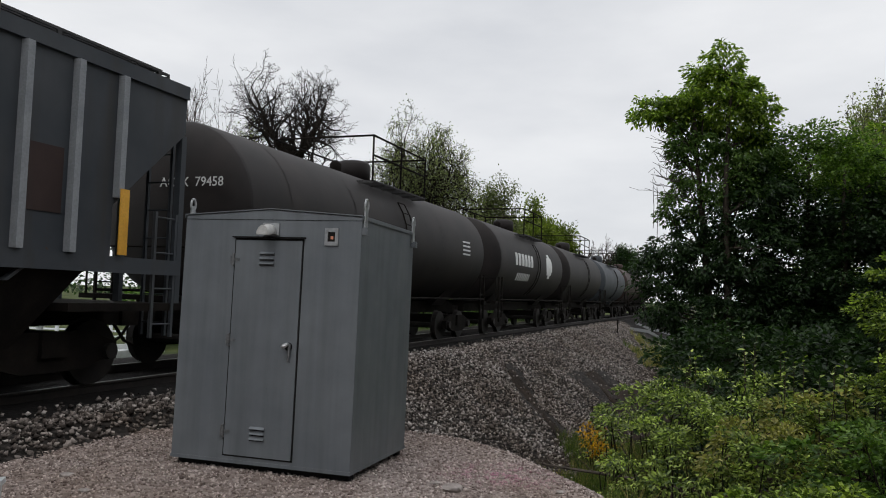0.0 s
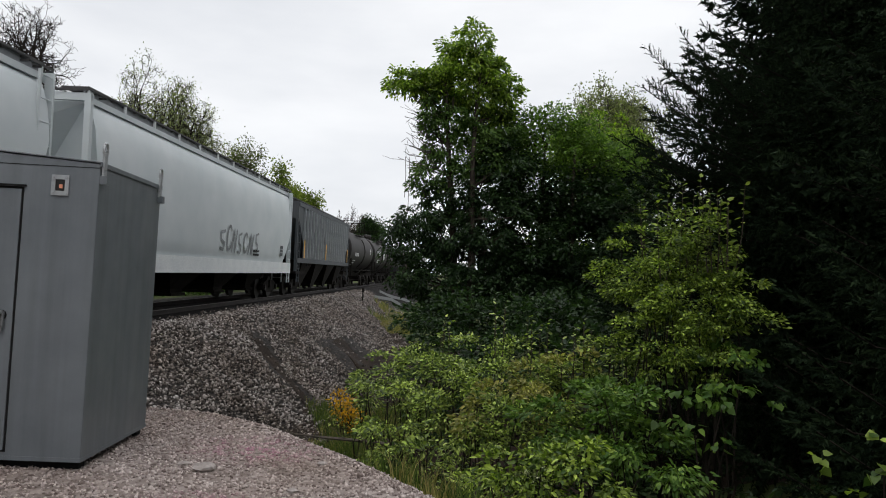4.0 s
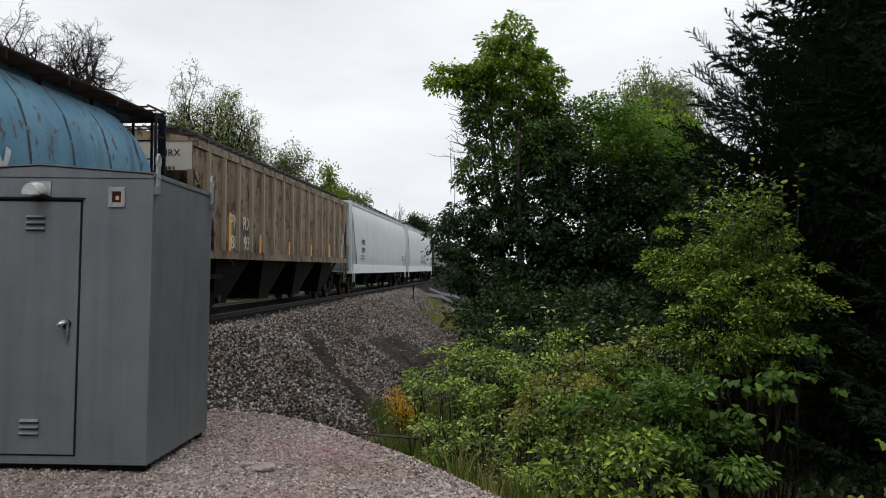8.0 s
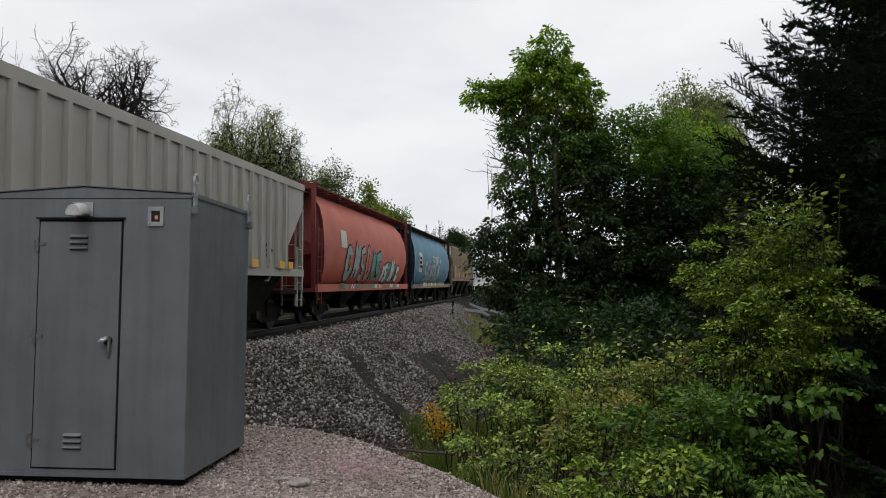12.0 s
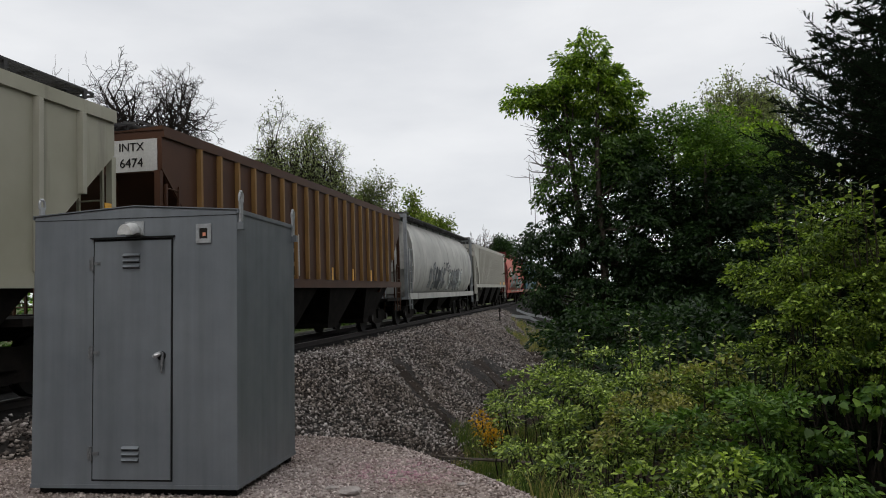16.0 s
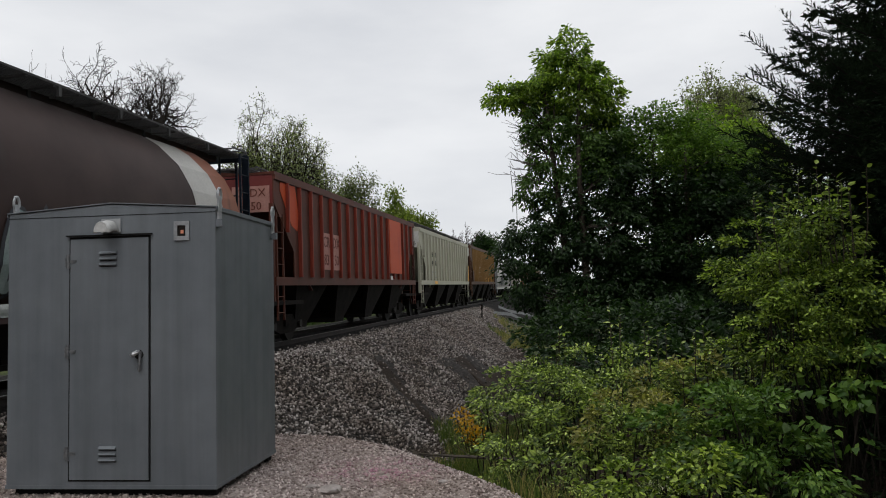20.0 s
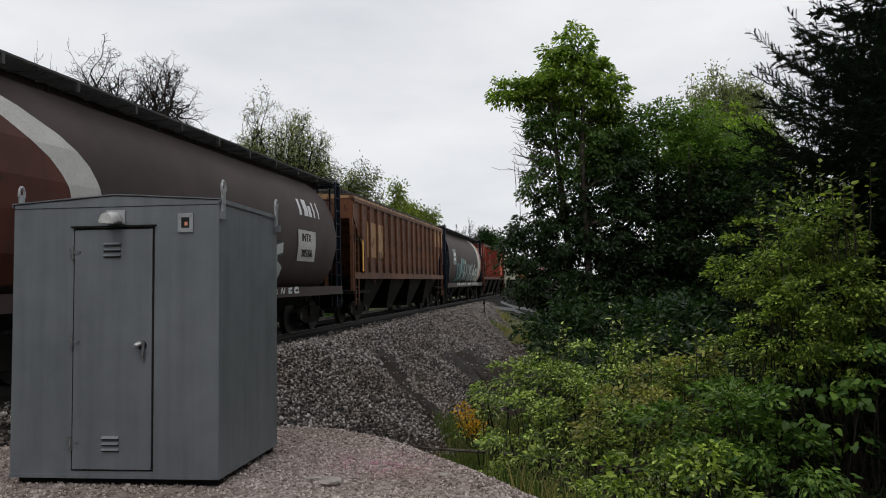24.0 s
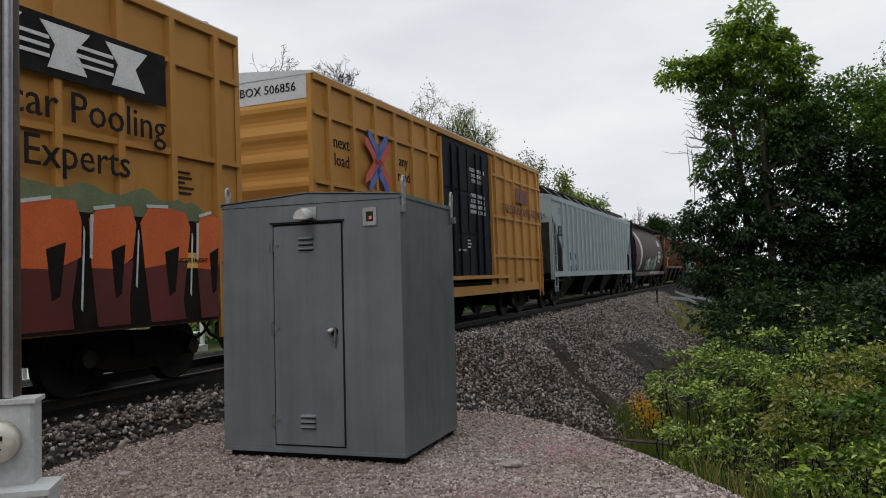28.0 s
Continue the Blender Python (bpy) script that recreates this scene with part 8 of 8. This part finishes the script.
def yellow_weed():
    rng = np.random.default_rng(5)
    x, y = 2.62, 14.13
    z = zg(x, y)
    w = thing("yellow_flower", "small weed in bright yellow bloom by the ditch", "flower", m=pose(x, y, z))
    st = Shape()
    tips = []
    for k in range(26):
        e = Vector((rng.normal(0, 0.16), rng.normal(0, 0.14), rng.uniform(0.3, 0.85)))
        st.tube([(e.x * 0.3, e.y * 0.3, -0.05), (e.x * 0.7, e.y * 0.7, e.z * 0.6), e], [0.01, 0.007, 0.004], 4)
        tips.append(tuple(e))
    tagged(part("stem_tangle", st, M_BARK, w), kind="stuff")
    t = np.repeat(np.array(tips), 26, 0)
    off = rng.normal(0, 0.06, t.shape)
    tagged(leaf_cloud("bloom", t + off, off * 6, np.full(len(t), 0.055), LEAF_SMALL, M_FLOWER, w, rng, 0.0, 0.6), "yellow petals", kind="stuff")
    t = np.repeat(np.array(tips) * np.array([1, 1, 0.5]), 10, 0)
    off = rng.normal(0, 0.08, t.shape)
    leaf_cloud("foliage", t + off, off * 6, np.full(len(t), 0.07), LEAF_LONG, M_LEAF_BUSH, w, rng, 0.2, 0.6)


yellow_weed()


def fallen_branch():
    rng = np.random.default_rng(9)
    ob = thing("fallen_branch", "dead dark branch lying across the ditch", "branch", m=pose(0, 0, 0))
    sh = Shape()
    pts = [(1.3, 12.45), (1.9, 12.13), (2.4, 11.95), (2.85, 11.7), (3.3, 11.3)]
    line = [Vector((x, y, max(zg(x, y) + 0.06, -1.05 - 0.02 * k))) for k, (x, y) in enumerate(pts)]
    sh.tube(line, [0.012, 0.022, 0.028, 0.032, 0.036], 6)
    limb(sh, line[3], line[3] + Vector((-0.38, 0.1, 0.62)), 0.018, 0.006, rng, 4, 0.1, 5)
    for k in range(7):
        a = line[0].lerp(line[3], rng.random())
        limb(sh, a, a + Vector((rng.normal(-0.25, 0.15), rng.normal(0, 0.2), rng.uniform(0.0, 0.25))), 0.009, 0.004, rng, 3, 0.1, 4)
    part("wood", sh, M_WOOD_OLD, ob)
    sh = Shape()
    for k in range(26):
        x, y = 1.75 + rng.random() * 0.8, 5.9 + rng.random() * 1.2
        a = Vector((x, y, zg(x, y) + 0.03))
        limb(sh, a, a + Vector((rng.normal(0, 0.3), rng.normal(0, 0.2), rng.uniform(0.02, 0.2))), 0.006, 0.003, rng, 3, 0.1, 4)
    tagged(part("dry_sticks", sh, M_WOOD_OLD), "thin dry sticks among the weeds", "sticks", kind="stuff")
    sh = Shape()
    for s, d, h in ((12.2, 3.9, 0.75), (16.6, 4.4, 0.6), (9.0, 4.6, 0.45)):
        p = track(s, d)
        z = zg(p.x, p.y)
        for k in range(3):
            limb(sh, (p.x, p.y, z - 0.05), (p.x + rng.normal(0, 0.12), p.y + rng.normal(0, 0.1), z + h * rng.uniform(0.6, 1.0)), 0.01, 0.003, rng, 4, 0.06, 4)
    tagged(part("dead_stalks", sh, M_WOOD_OLD), "thin dead weed stalks on the bank", "stalks", kind="stuff")


fallen_branch()


def motions():
    """The train rolls away along the line at a steady speed."""
    for i, (car, length) in enumerate(CARS):
        s0 = (FRONTS[i] + FRONTS[i + 1]) / 2
        walk(car, [(t, track_pose(s0 + SPEED * t)) for t in range(0, 29, 2)])


motions()
